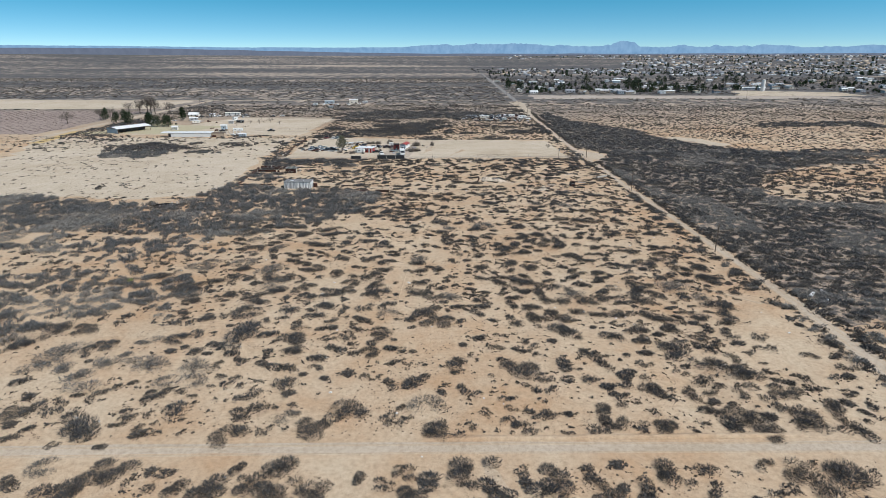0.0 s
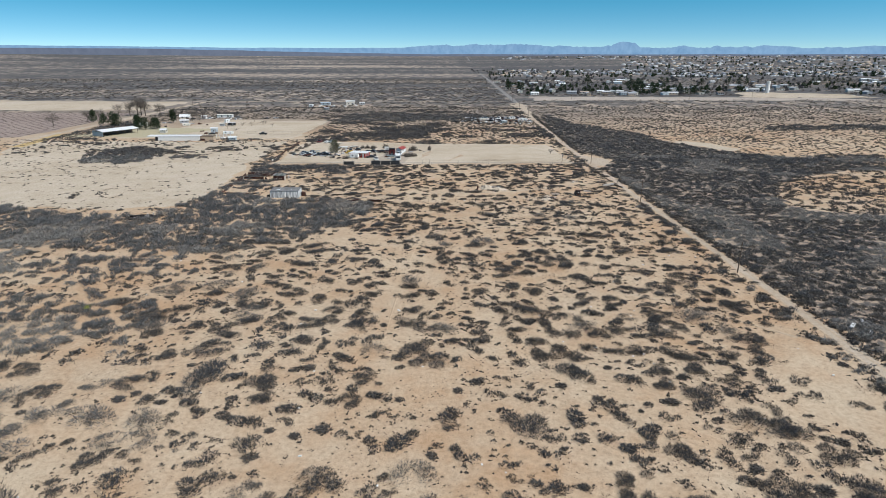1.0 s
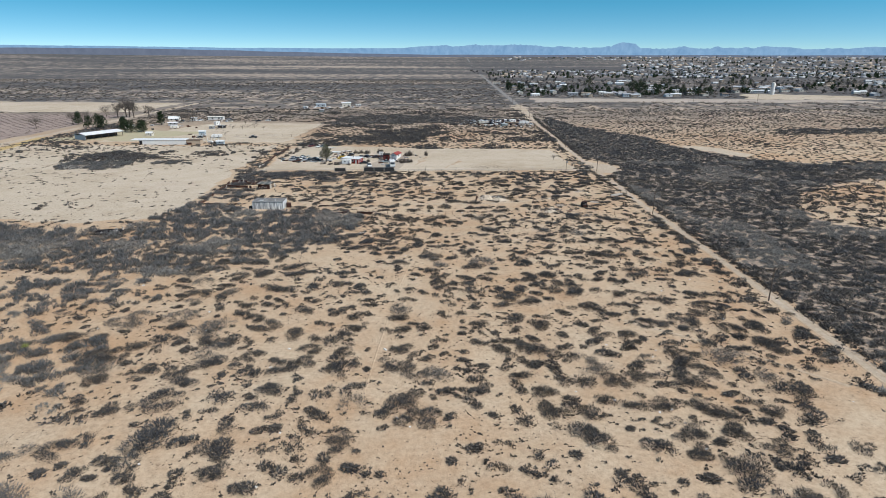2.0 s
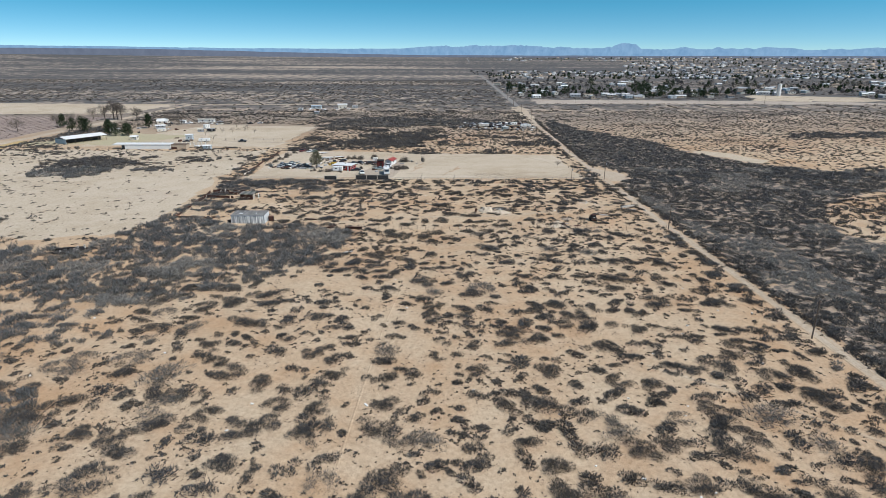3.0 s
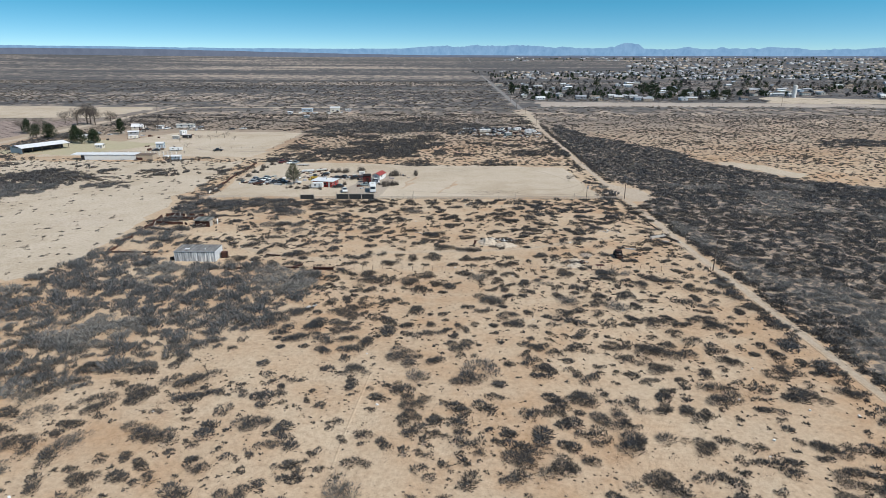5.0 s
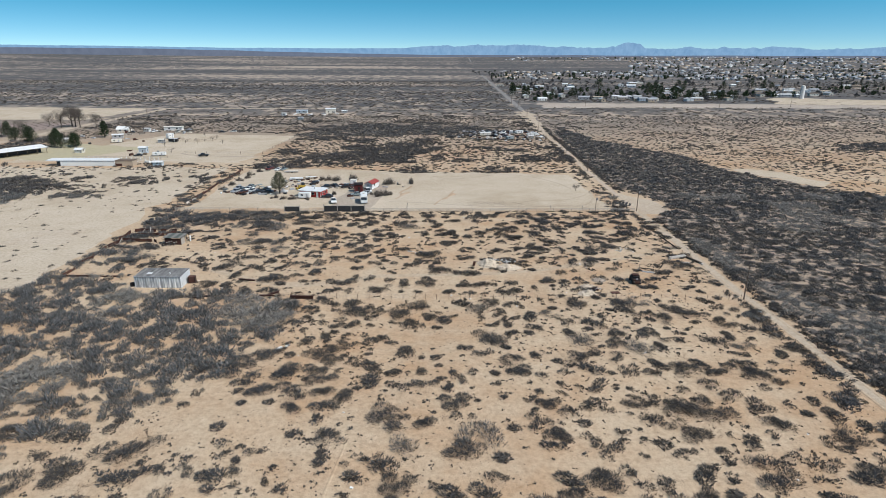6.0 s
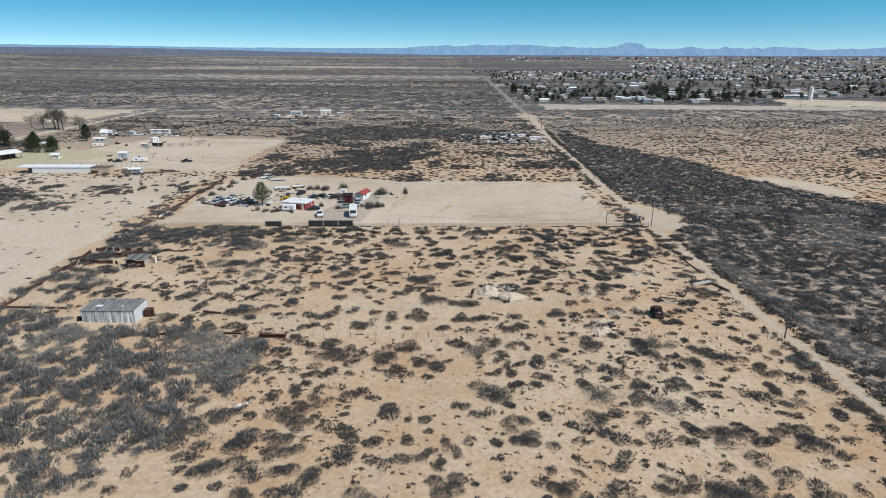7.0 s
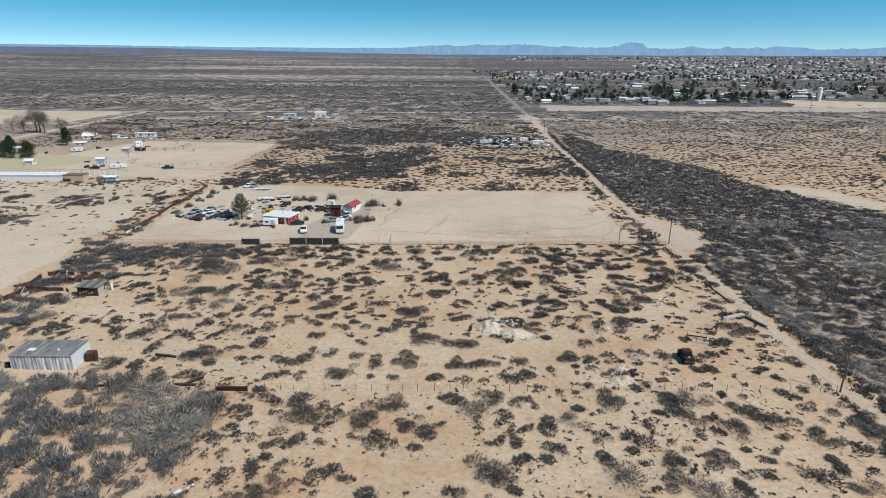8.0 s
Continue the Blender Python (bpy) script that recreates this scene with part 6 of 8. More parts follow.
BUSHES_146_M = [
    (73.3, 146, 4.6), (-17.8, 146.6, 4.6), (-74.9, 147, 4.6), (62.8, 147.2, 4.1), (-24.7, 147.3, 4), (36.9, 147.4, 3.5),
    (-4.8, 147.7, 5.2), (-72, 148.8, 2.3), (-43.1, 149.1, 3.3), (34.7, 149.1, 5.3), (43.9, 149.2, 3.3), (11.1, 149.4, 3.5),
    (59.7, 149.6, 5.3), (40.8, 149.7, 3), (17.1, 149.9, 3.6), (-37.6, 150, 4.6), (-29.4, 150.4, 2.3), (-33.3, 150.6, 2.9),
    (52.6, 150.7, 3), (-23.5, 151.8, 2.6), (-49.7, 152, 4.3), (-40.2, 152.1, 2.1), (23.5, 152.2, 4.7), (51.3, 152.7, 3.9),
    (-31.6, 152.9, 2.6), (-10.6, 153, 1.9), (-3.5, 153, 3.5), (47.5, 153.1, 2.6), (27.3, 153.2, 2.6), (58.4, 153.3, 2.2),
    (18.6, 153.5, 6.1), (-19.4, 153.7, 1.3), (-37.4, 154.2, 2.4),
]
BUSHES_154_M = [
    (-44.7, 154.5, 3.9), (-34.3, 154.5, 2.2), (66.5, 154.6, 4), (5.1, 154.9, 2.5), (12.8, 154.9, 1.8), (60, 155.3, 4.5),
    (63.2, 155.3, 2.7), (-53.7, 155.6, 3.1), (51.4, 156, 1.8), (43.6, 156.1, 4.5), (18.2, 156.2, 3.6), (25.1, 156.2, 3.1),
    (-16.1, 156.4, 3.1), (-48.7, 156.6, 3.6), (34.8, 156.8, 6.8), (-26.5, 156.9, 2.3), (-0.3, 157, 2.7), (11.3, 157, 4.1),
    (-13.4, 157.1, 3.6), (29.9, 157.1, 3.2), (15.4, 157.2, 2), (47.1, 157.5, 2.6), (-43.8, 158, 4.6), (-51.6, 158, 4.5),
    (-6.2, 158.2, 1.8), (21.8, 158.3, 4.1), (-30.4, 158.6, 3.7), (28.7, 159, 4.2), (-3.4, 159.2, 2.6), (6.7, 159.2, 2.3),
    (-34.1, 159.4, 5.6), (3.8, 159.9, 3.7), (-25.5, 160.1, 4.2),
]
BUSHES_160_M = [
    (-15, 160.3, 3.3), (-55.2, 161, 2.8), (34.8, 161, 2.8), (73.5, 161.1, 3.8), (26.2, 161.4, 3.8), (-19.6, 161.6, 4.7),
    (-8, 161.8, 3), (10.2, 161.9, 3.8), (32.5, 162.1, 6.2), (-46.1, 162.2, 3.3), (2.8, 163.1, 4.3), (46.5, 163.3, 3.7),
    (20.9, 163.8, 3.4), (24.6, 164.6, 4.4), (-24.9, 164.8, 3.4), (-34.7, 164.9, 2), (41.7, 164.9, 4.9), (-56.9, 165, 3.4),
    (-52.5, 165, 5.4), (14.4, 165.5, 3.8), (10.3, 165.5, 3.5), (-48.3, 166.1, 1.8), (37.2, 166.2, 4), (3.5, 167.3, 5),
    (-44.9, 167.5, 6), (29.3, 167.7, 5.6), (25.2, 167.7, 3.5), (-13.1, 167.9, 1.5), (62.8, 167.9, 3.6), (-32, 168.3, 4.1),
    (-20.1, 168.6, 3.6), (16, 168.6, 2.9), (51.6, 168.8, 6.7),
]
BUSHES_168_M = [
    (65.2, 168.8, 5.1), (42.7, 168.9, 3.6), (-29.6, 169.2, 3.6), (-57, 169.4, 5.1), (-23.6, 169.6, 2.9), (-17.6, 169.7, 2.3),
    (72.4, 169.7, 5.2), (-27.1, 170.1, 2.1), (-39.3, 170.2, 7.2), (59.1, 170.7, 4.2), (1.5, 170.9, 4.2), (-55.3, 171.2, 3.6),
    (-44.4, 173.1, 2.7), (41.8, 173.3, 3.2), (32.1, 173.7, 3.8), (12.1, 173.8, 5.4), (-32.7, 174, 5.9), (-53.1, 174.1, 4.8),
    (3.8, 174.8, 4.3), (62.9, 175.2, 3.3), (52.1, 175.7, 3.3), (30.1, 175.8, 3.3), (-60.2, 176.2, 7.6), (66.1, 176.6, 5),
    (72.7, 176.6, 3.9), (14.3, 176.9, 7.7), (-6.8, 177, 4.4), (-42.3, 177.1, 3.9), (25.4, 177.5, 4.4), (44.8, 177.8, 5),
    (-52.4, 178.2, 4.4), (-69, 178.3, 6.1), (-37.9, 179.9, 3.2),
]
BUSHES_180_M = [
    (22.8, 180.1, 4), (6.2, 180.2, 4.5), (58.3, 180.6, 5.7), (40.2, 181.2, 3.4), (1, 181.3, 6.9), (67.5, 182.2, 3.5),
    (49.4, 183.4, 7), (33.9, 184.2, 3), (45.2, 184.2, 5.5), (-13.4, 184.4, 4.7), (-8.8, 184.4, 3.8), (57, 184.5, 3.8),
    (25.6, 184.9, 4.3), (31.8, 184.9, 3.4), (-30.2, 185.1, 1.9), (39, 185.5, 4.3), (11.2, 185.6, 5.2), (42, 186.1, 3),
    (50.2, 186.7, 2.2), (-6.2, 186.9, 4.4), (54.5, 187.4, 4), (28.2, 188.1, 1.9), (-14.1, 188.3, 4), (-29.3, 188.3, 2.5),
    (24.6, 188.6, 1.8), (-19.1, 189, 5.3), (-10.2, 189, 5.4), (47.8, 189.5, 2.5), (34.4, 190.2, 3.8), (4.7, 190.3, 4.1),
    (52.6, 190.9, 3.7), (-23.1, 191.1, 3.2), (64.7, 191.5, 2.6),
]
BUSHES_191_M = [
    (8.4, 191.7, 2.8), (-2.5, 191.8, 4.1), (12.2, 192.5, 3.2), (-10.7, 193, 4.7), (62.2, 193.8, 5.2), (-17.7, 194.1, 7.1),
    (44.8, 194.6, 2.9), (55.6, 194.6, 3.3), (22.7, 194.7, 5.2), (1, 194.8, 2.9), (41, 195, 4.3), (5.8, 195.1, 2.4),
    (34.6, 195.5, 4.3), (-13, 195.6, 3.1), (-31.2, 195.7, 4.3), (51, 195.9, 5.8), (-2.6, 196.4, 3.9), (-25.4, 196.5, 6.8),
    (60.6, 196.7, 5.4), (73.7, 197, 3.9), (46.6, 197.1, 3.4), (53.9, 197.5, 2.9), (-5.5, 198, 3.9), (21.4, 198.8, 5),
    (-10.1, 198.9, 4.5), (33.4, 199.6, 4.5), (40.2, 199.6, 3.5), (75.1, 200.4, 3), (25.8, 200.5, 2.5), (-21.9, 200.7, 5.5),
    (36.5, 201, 2.8), (16.6, 201.1, 3.6), (-12.5, 201.5, 5.6),
]
BUSHES_202_M = [
    (2.7, 202.4, 4.1), (74, 203.1, 4.7), (45.1, 203.2, 5.7), (13.5, 203.3, 2.9), (64.5, 204.1, 4.7), (-9.7, 204.3, 4.7),
    (41.4, 205.1, 4.8), (60.2, 206, 4.3), (35.4, 206.1, 5.3), (-15.9, 206.2, 3.4), (18.5, 206.7, 6.4), (-3, 207.2, 4.3),
    (-9, 208.2, 3), (42.6, 209.1, 4.4), (48.6, 209.1, 4.9), (33.8, 209.7, 3.1), (-17.5, 210.9, 2.2), (57.3, 211.2, 1.7),
    (-23.7, 211.3, 2.9), (27.6, 211.8, 3.2), (8.4, 212.5, 2.1), (-11.4, 213.1, 3), (-22.2, 213.1, 2.6), (22.4, 213.1, 2.4),
    (4.9, 213.3, 3), (-4.9, 213.7, 1.9), (20.1, 213.7, 2.2), (39.3, 213.7, 4.3), (-8.4, 213.8, 3.3), (-27.1, 213.8, 2.7),
    (65.7, 214.3, 5.2), (60.1, 214.3, 2.2), (34.4, 214.3, 3.5),
]
BUSHES_214_M = [
    (2.8, 214.4, 4.3), (-20, 214.4, 3.5), (-0.4, 215, 2.2), (48.5, 215, 2.2), (73.8, 215.6, 4.4), (9.9, 215.7, 3.5),
    (54.4, 216.3, 4.9), (24, 216.3, 2.2), (27.4, 217, 4), (7, 217.7, 4.5), (60.8, 218.4, 5), (31.3, 218.4, 5),
    (17.3, 218.7, 2.3), (51.7, 218.7, 2.7), (73.7, 219.1, 5.5), (0.3, 219.2, 5.9), (48, 219.8, 4.6), (-8.6, 219.9, 6.4),
    (21.6, 219.9, 2.8), (-4.1, 220.6, 3.7), (57.7, 220.6, 5.1), (-26.4, 220.7, 3.7), (-22, 221.1, 3.7), (-18.3, 221.4, 3.3),
    (17, 221.4, 4.7), (67.8, 221.8, 3.3), (26.2, 222.6, 2.4), (4.1, 222.9, 5.7), (47.5, 222.9, 5.7), (-23.8, 223.7, 5.7),
    (24.2, 223.7, 3.8), (38.2, 223.7, 5.3), (51.3, 223.7, 5.3),
]
BUSHES_224_M = [
    (-14.3, 224, 3.8), (-10, 224.2, 3.9), (14.1, 224.2, 3.9), (19.9, 224.5, 4.8), (33.4, 226.1, 1.5), (-39.8, 228.7, 5),
    (43.5, 229.6, 2), (15.7, 230, 3.1), (-22.9, 230.2, 1.5), (-34.6, 230.5, 4.6), (24.6, 230.5, 3.6), (11, 230.9, 2.9),
    (4, 231.1, 2.1), (-29.4, 231.4, 4.1), (-39.3, 231.4, 3.1), (0.2, 231.4, 1.6), (-15.3, 231.4, 3.6), (-11.6, 231.4, 2.9),
    (22.8, 231.4, 2.6), (41.2, 231.4, 4.2), (26.6, 232, 3.1), (-5.2, 232.4, 4.7), (-45, 235.3, 5.4), (14.9, 235.3, 4.8),
    (18.3, 235.3, 3.8), (20.8, 235.3, 3.2), (-15.6, 236.3, 3.8), (0.6, 236.3, 3.8), (25.8, 236.3, 3.3), (-12.3, 236.9, 3.8),
    (6, 236.9, 5.5), (34.9, 237.3, 4.9), (51.5, 237.7, 3.3),
]
BUSHES_237_M = [
    (58.6, 237.7, 2), (-31.1, 238.3, 6.1), (-3.1, 238.3, 2.8), (47.2, 238.4, 3.9), (-7.7, 239, 3.3), (-11, 240.1, 2.8),
    (-25.5, 240.9, 3.2), (-40.4, 241.1, 3.6), (-30.7, 241.1, 2.8), (-21.4, 242.7, 4), (16.2, 242.7, 5.2), (38.7, 242.7, 3.5),
    (-2.7, 243.4, 2.3), (42.1, 243.9, 2.3), (9.3, 245.1, 7), (-49.4, 245.7, 2.9), (22.7, 245.8, 2.4), (-31, 246.2, 2.9),
    (-11.7, 246.2, 3.5), (-37, 246.7, 4.1), (-44.9, 247.4, 6), (-65.9, 247.4, 3), (-71.8, 248.2, 2.6), (1.6, 248.7, 3.6),
    (-28.6, 248.7, 4.2), (69.9, 248.8, 7.3), (-21.6, 249.2, 4.2), (-7.4, 250, 3.7), (43.1, 250, 4.3), (30.3, 250, 4.9),
    (-70.6, 251.2, 5.5), (-12.7, 251.3, 3.1), (48, 251.3, 6.2),
]
BUSHES_252_M = [
    (-44.3, 252, 3.7), (-59.1, 252.5, 2.5), (40, 253.5, 3.1), (-18.3, 253.9, 2.8), (16, 254, 3.8), (36.1, 254, 2.5),
    (-68.2, 254.4, 5), (-11.6, 254.5, 3.5), (-41.4, 254.5, 3.8), (-25.6, 255.3, 3.2), (6.2, 256.8, 7.7), (-23.5, 258.2, 2.9),
    (-44.1, 258.2, 2.9), (-74.4, 259.6, 7.9), (47.4, 259.8, 3.3), (69.7, 259.8, 4.6), (-12.6, 260.3, 5.9), (-35.1, 261.2, 6),
    (-1.3, 261.2, 4), (36.9, 261.3, 5.3), (50.9, 261.3, 5.3), (-70.9, 262.6, 6.7), (-41.1, 262.7, 4), (17.5, 262.8, 2.7),
    (55.7, 262.9, 6.1), (73, 262.9, 5.4), (34.8, 263.5, 5.4), (-15.8, 264.3, 4.1), (-27.6, 264.3, 2.7), (7, 266, 2.5),
    (-30.7, 266.6, 3), (10.8, 267, 4.2), (-46.2, 267.5, 6.3),
]
BUSHES_267_M = [
    (-37.3, 267.6, 5.6), (40.7, 267.7, 4.2), (-42.1, 268.6, 7), (12.7, 268.7, 3.1), (53.3, 269.4, 2.8), (58.5, 269.5, 5),
    (-35.6, 269.9, 4.2), (61.9, 270.2, 4), (-24.5, 271.7, 7.2), (-21.2, 271.7, 3.6), (75.5, 273, 3.6), (17.4, 274, 3.6),
    (-5.4, 275.8, 3.7), (-46.5, 276.5, 4.4), (4.6, 276.6, 3.7), (26.9, 276.6, 4.5), (54.1, 276.7, 5.2), (-19.8, 277.3, 3),
    (37.2, 277.4, 4.5), (-23.2, 280.4, 3.8), (8.6, 280.5, 4.6), (28.7, 280.6, 6.1), (45.4, 280.6, 5.3), (68, 281.5, 4.6),
    (-41.1, 282.4, 9.2), (31.8, 282.6, 4.6), (74.1, 282.7, 6.2), (-53.1, 284.4, 6.2), (-45.4, 284.5, 7.8), (-0.7, 284.6, 6.3),
    (-18.2, 286.7, 4.7), (28.7, 286.8, 4.8), (67.8, 287, 4.8),
]
BUSHES_288_M = [
    (74.9, 288.3, 4), (-33.9, 288.8, 6.4), (-28, 288.8, 7.2), (64.9, 289.2, 4.8), (-12.1, 289.8, 4.8), (13.6, 291.3, 4.9),
    (39.2, 293.7, 3.3), (5.2, 295.9, 5.9), (-9.3, 296.9, 5.1), (25.9, 297, 5.1), (63.7, 297.2, 5.1), (-26.5, 298.3, 6.8),
]
STANDING_BUSHES = [*BUSHES_58_M, *BUSHES_64_M, *BUSHES_76_M, *BUSHES_85_M, *BUSHES_96_M, *BUSHES_108_M, *BUSHES_115_M, *BUSHES_122_M, *BUSHES_130_M, *BUSHES_138_M, *BUSHES_146_M, *BUSHES_154_M, *BUSHES_160_M, *BUSHES_168_M, *BUSHES_180_M, *BUSHES_191_M, *BUSHES_202_M, *BUSHES_214_M, *BUSHES_224_M, *BUSHES_237_M, *BUSHES_252_M, *BUSHES_267_M, *BUSHES_288_M]

# ---- scrub ----
def blades(base, tip, width, rng):
    """Thin tapered triangles from base to tip."""
    side = np.cross(tip - base, rng.normal(size=base.shape))
    side *= (width / (np.linalg.norm(side, axis=1) + 1e-9))[:, None]
    return np.stack([base - side, base + side, tip], 1).reshape(-1, 3)


def tangle(rng, cx, cy, r, high, seg, rings):
    """A small uneven clod: rings of rough points closed at the top."""
    V, F = [], []
    for k in range(rings):
        f = k / rings
        a = np.arange(seg) * 2 * math.pi / seg + rng.uniform(-0.3, 0.3, seg)
        rr = r * math.sqrt(1 - f * f) * rng.uniform(0.5, 1.3, seg)
        zz = high * f * rng.uniform(0.7, 1.35, seg) - (0.02 if k == 0 else 0.0)
        V += list(zip(cx + rr * np.cos(a), cy + rr * np.sin(a), zz))
    V.append((cx + rng.normal() * r * 0.15, cy + rng.normal() * r * 0.15, high * rng.uniform(0.85, 1.15)))
    q = (rings - 1) * seg
    F += [(q + i, q + (i + 1) % seg, len(V) - 1) for i in range(seg)]
    return np.array(V), np.array(F)


def spray_template(rng, stems, twigs, clumps, thick, flat=0.75):
    """An open leafless shrub about 1 wide: fine stems spreading from a few feet, with side twigs."""
    c = np.zeros((clumps, 2))
    c[1:] = rng.uniform(-0.34, 0.34, (clumps - 1, 2))
    size = np.append(0.3, rng.uniform(0.13, 0.27, max(clumps - 1, 0)))[:clumps]
    k = rng.choice(clumps, stems, p=size ** 1.6 / (size ** 1.6).sum())
    a, lean = rng.uniform(0, 2 * math.pi, stems), np.arccos(rng.uniform(0.03, 1.0, stems))
    way = np.stack([np.cos(a) * np.sin(lean), np.sin(a) * np.sin(lean), np.cos(lean) * flat], -1)
    foot = np.stack([c[k, 0], c[k, 1], np.zeros(stems)], -1)
    s = size[k][:, None]
    base = foot + way * s * rng.uniform(0.15, 0.78, (stems, 1)) + rng.normal(size=(stems, 3)) * s * np.array([0.09, 0.09, 0.03])
    tip = base + (way + np.array([0, 0, 0.3]) + rng.normal(size=(stems, 3)) * 0.4) * s * rng.uniform(0.18, 0.42, (stems, 1))
    base[:, 2], tip[:, 2] = np.maximum(base[:, 2], 0.0), np.maximum(tip[:, 2], 0.012)
    W = [blades(base, tip, thick * rng.uniform(0.7, 1.4, stems), rng)]
    if twigs:
        j = rng.randint(0, stems, twigs)
        p = base[j] + (tip[j] - base[j]) * rng.uniform(0.1, 0.8, (twigs, 1))
        q = p + rng.normal(size=(twigs, 3)) * np.array([0.04, 0.04, 0.03]) + np.array([0, 0, 0.02])
        W.append(blades(p, q, thick * 0.8 * rng.uniform(0.7, 1.3, twigs), rng))
    V = np.concatenate(W)
    V[:, 2] = np.maximum(V[:, 2], -0.02)
    V[:, :2] -= V[:, :2].mean(0)
    V[:, :2] *= 0.5 / np.quantile(np.hypot(V[:, 0], V[:, 1]), 0.93)
    return V, np.arange(len(V)).reshape(-1, 3).astype(np.int32)


def mat_template(rng, n, clumps, long, thick, flat=0.8, crescent=False, upright=0.75):
    """A low spreading leafless bush about 1 wide: cushions packed with short rising twigs, often dying out in the middle."""
    if crescent:
        a = rng.uniform(0, 2 * math.pi) + np.linspace(0, rng.uniform(2.6, 4.4), clumps)
        c = np.stack([np.cos(a), np.sin(a)], -1) * 0.33 + rng.normal(size=(clumps, 2)) * 0.05
        size = rng.uniform(0.15, 0.25, clumps)
    else:
        c = rng.normal(size=(clumps, 2)) * np.array([0.2, 0.15]) * (clumps > 1)
        size = rng.uniform(0.13, 0.26, clumps) if clumps > 1 else np.array([0.38])
    k = rng.choice(clumps, n, p=size ** 2 / (size ** 2).sum())
    a, r = rng.uniform(0, 2 * math.pi, n), np.sqrt(rng.uniform(size=n))
    s = size[k] * rng.uniform(0.85, 1.15, n)
    out = np.stack([np.cos(a) * r, np.sin(a) * r], -1)
    z = s * flat * np.sqrt(1 - 0.96 * r * r) * rng.uniform(size=n) ** 0.55
    base = np.concatenate([c[k] + out * s[:, None], z[:, None]], 1)
    way = np.concatenate([out * 0.6, np.full((n, 1), upright)], 1) + rng.normal(size=(n, 3)) * 0.3
    way /= np.linalg.norm(way, axis=1)[:, None]
    step = way * (long * rng.uniform(0.55, 1.35, n))[:, None]
    tip, base = base + step * 0.6, base - step * 0.4
    base[:, 2], tip[:, 2] = np.maximum(base[:, 2], -0.01), np.maximum(tip[:, 2], 0.015)
    V = blades(base, tip, thick * rng.uniform(0.65, 1.4, n), rng)
    V[:, :2] -= V[:, :2].mean(0)
    V[:, :2] *= 0.335 / np.sqrt((V[:, :2] ** 2).sum(1).mean())
    return V, np.arange(len(V)).reshape(-1, 3).astype(np.int32)


brng = np.random.RandomState(5)
LOD0 = [mat_template(brng, 1750, k, 0.105, 0.0056, 0.85, cr) for k, cr in ((7, False), (10, True), (5, False), (9, False), (8, False), (6, False), (4, False), (11, False))]
LOD_DEAD = [mat_template(brng, 900, k, 0.11, 0.0062, 0.75, k > 9) for k in (8, 10, 7)]
LOD_SMALL = [mat_template(brng, 440, k, 0.11, 0.0125, 0.9, k > 7) for k in (3, 5, 4, 7, 2, 8)]
LOD_MID = [mat_template(brng, 125, k, 0.14, 0.025, 0.9) for k in (2, 3, 2, 4, 1, 3)]
LOD1 = [mat_template(brng, 52, k, 0.17, 0.037, 0.85) for k in (2, 3, 1, 4, 3, 2)]
LOD_BRUSH = [mat_template(brng, 310, k, 0.145, 0.012, 1.15, upright=0.9) for k in (4, 6, 5, 3, 5, 7)]
LOD_THICK = [mat_template(brng, 185, k, 0.15, 0.0175, 1.05, upright=0.8) for k in (3, 5, 4, 3, 4, 6)]
LOD_FAR_THICK = [mat_template(brng, 84, k, 0.17, 0.031, 1.0, upright=0.75) for k in (3, 5, 4, 3, 4, 6)]
LOD2 = [mat_template(brng, 20, k, 0.24, 0.08, 0.75) for k in (1, 2, 2, 3, 1, 2)]
LOD3 = [mat_template(brng, 9, k, 0.24, 0.22, 0.6) for k in (1, 2, 1, 2, 1, 1)]


def scatter(name, templates, x, y, wide, tall, mat, label, category, seed=1, lift=0.0):
    """Many plants joined into one mesh: they are past counting."""
    rng = np.random.RandomState(seed)
    kind = rng.randint(0, len(templates), len(x))
    turn = rng.uniform(0, 2 * math.pi, len(x))
    z = ground_z(x, y) + lift
    VV, FF, n = [], [], 0
    for k, (V, F) in enumerate(templates):
        pick = np.nonzero(kind == k)[0]
        if not len(pick):
            continue
        c, s = np.cos(turn[pick])[:, None], np.sin(turn[pick])[:, None]
        w = wide[pick][:, None]
        stretch = rng.uniform(0.82, 1.2, len(pick))[:, None]
        X, Y = V[None, :, 0] * w * stretch, V[None, :, 1] * w / stretch
        P = np.stack([x[pick][:, None] + c * X - s * Y, y[pick][:, None] + s * X + c * Y,
                      z[pick][:, None] + V[None, :, 2] * tall[pick][:, None]], -1)
        VV.append(P.reshape(-1, 3))
        FF.append((F[None] + (np.arange(len(pick)) * len(V))[:, None, None] + n).reshape(-1, 3))
        n += P.shape[0] * P.shape[1]
    ob = mesh_object(name, np.concatenate(VV), np.concatenate(FF), mat)
    return tagged(ob, label, category, kind="stuff")


def inside(x, y, poly):
    hit = np.zeros(x.shape, bool)
    for (ax, ay), (bx, by) in zip(poly, poly[1:] + poly[:1]):
        cross = ((ay > y) != (by > y)) & (x < (bx - ax) * (y - ay) / (by - ay + 1e-9) + ax)
        hit ^= cross
    return hit


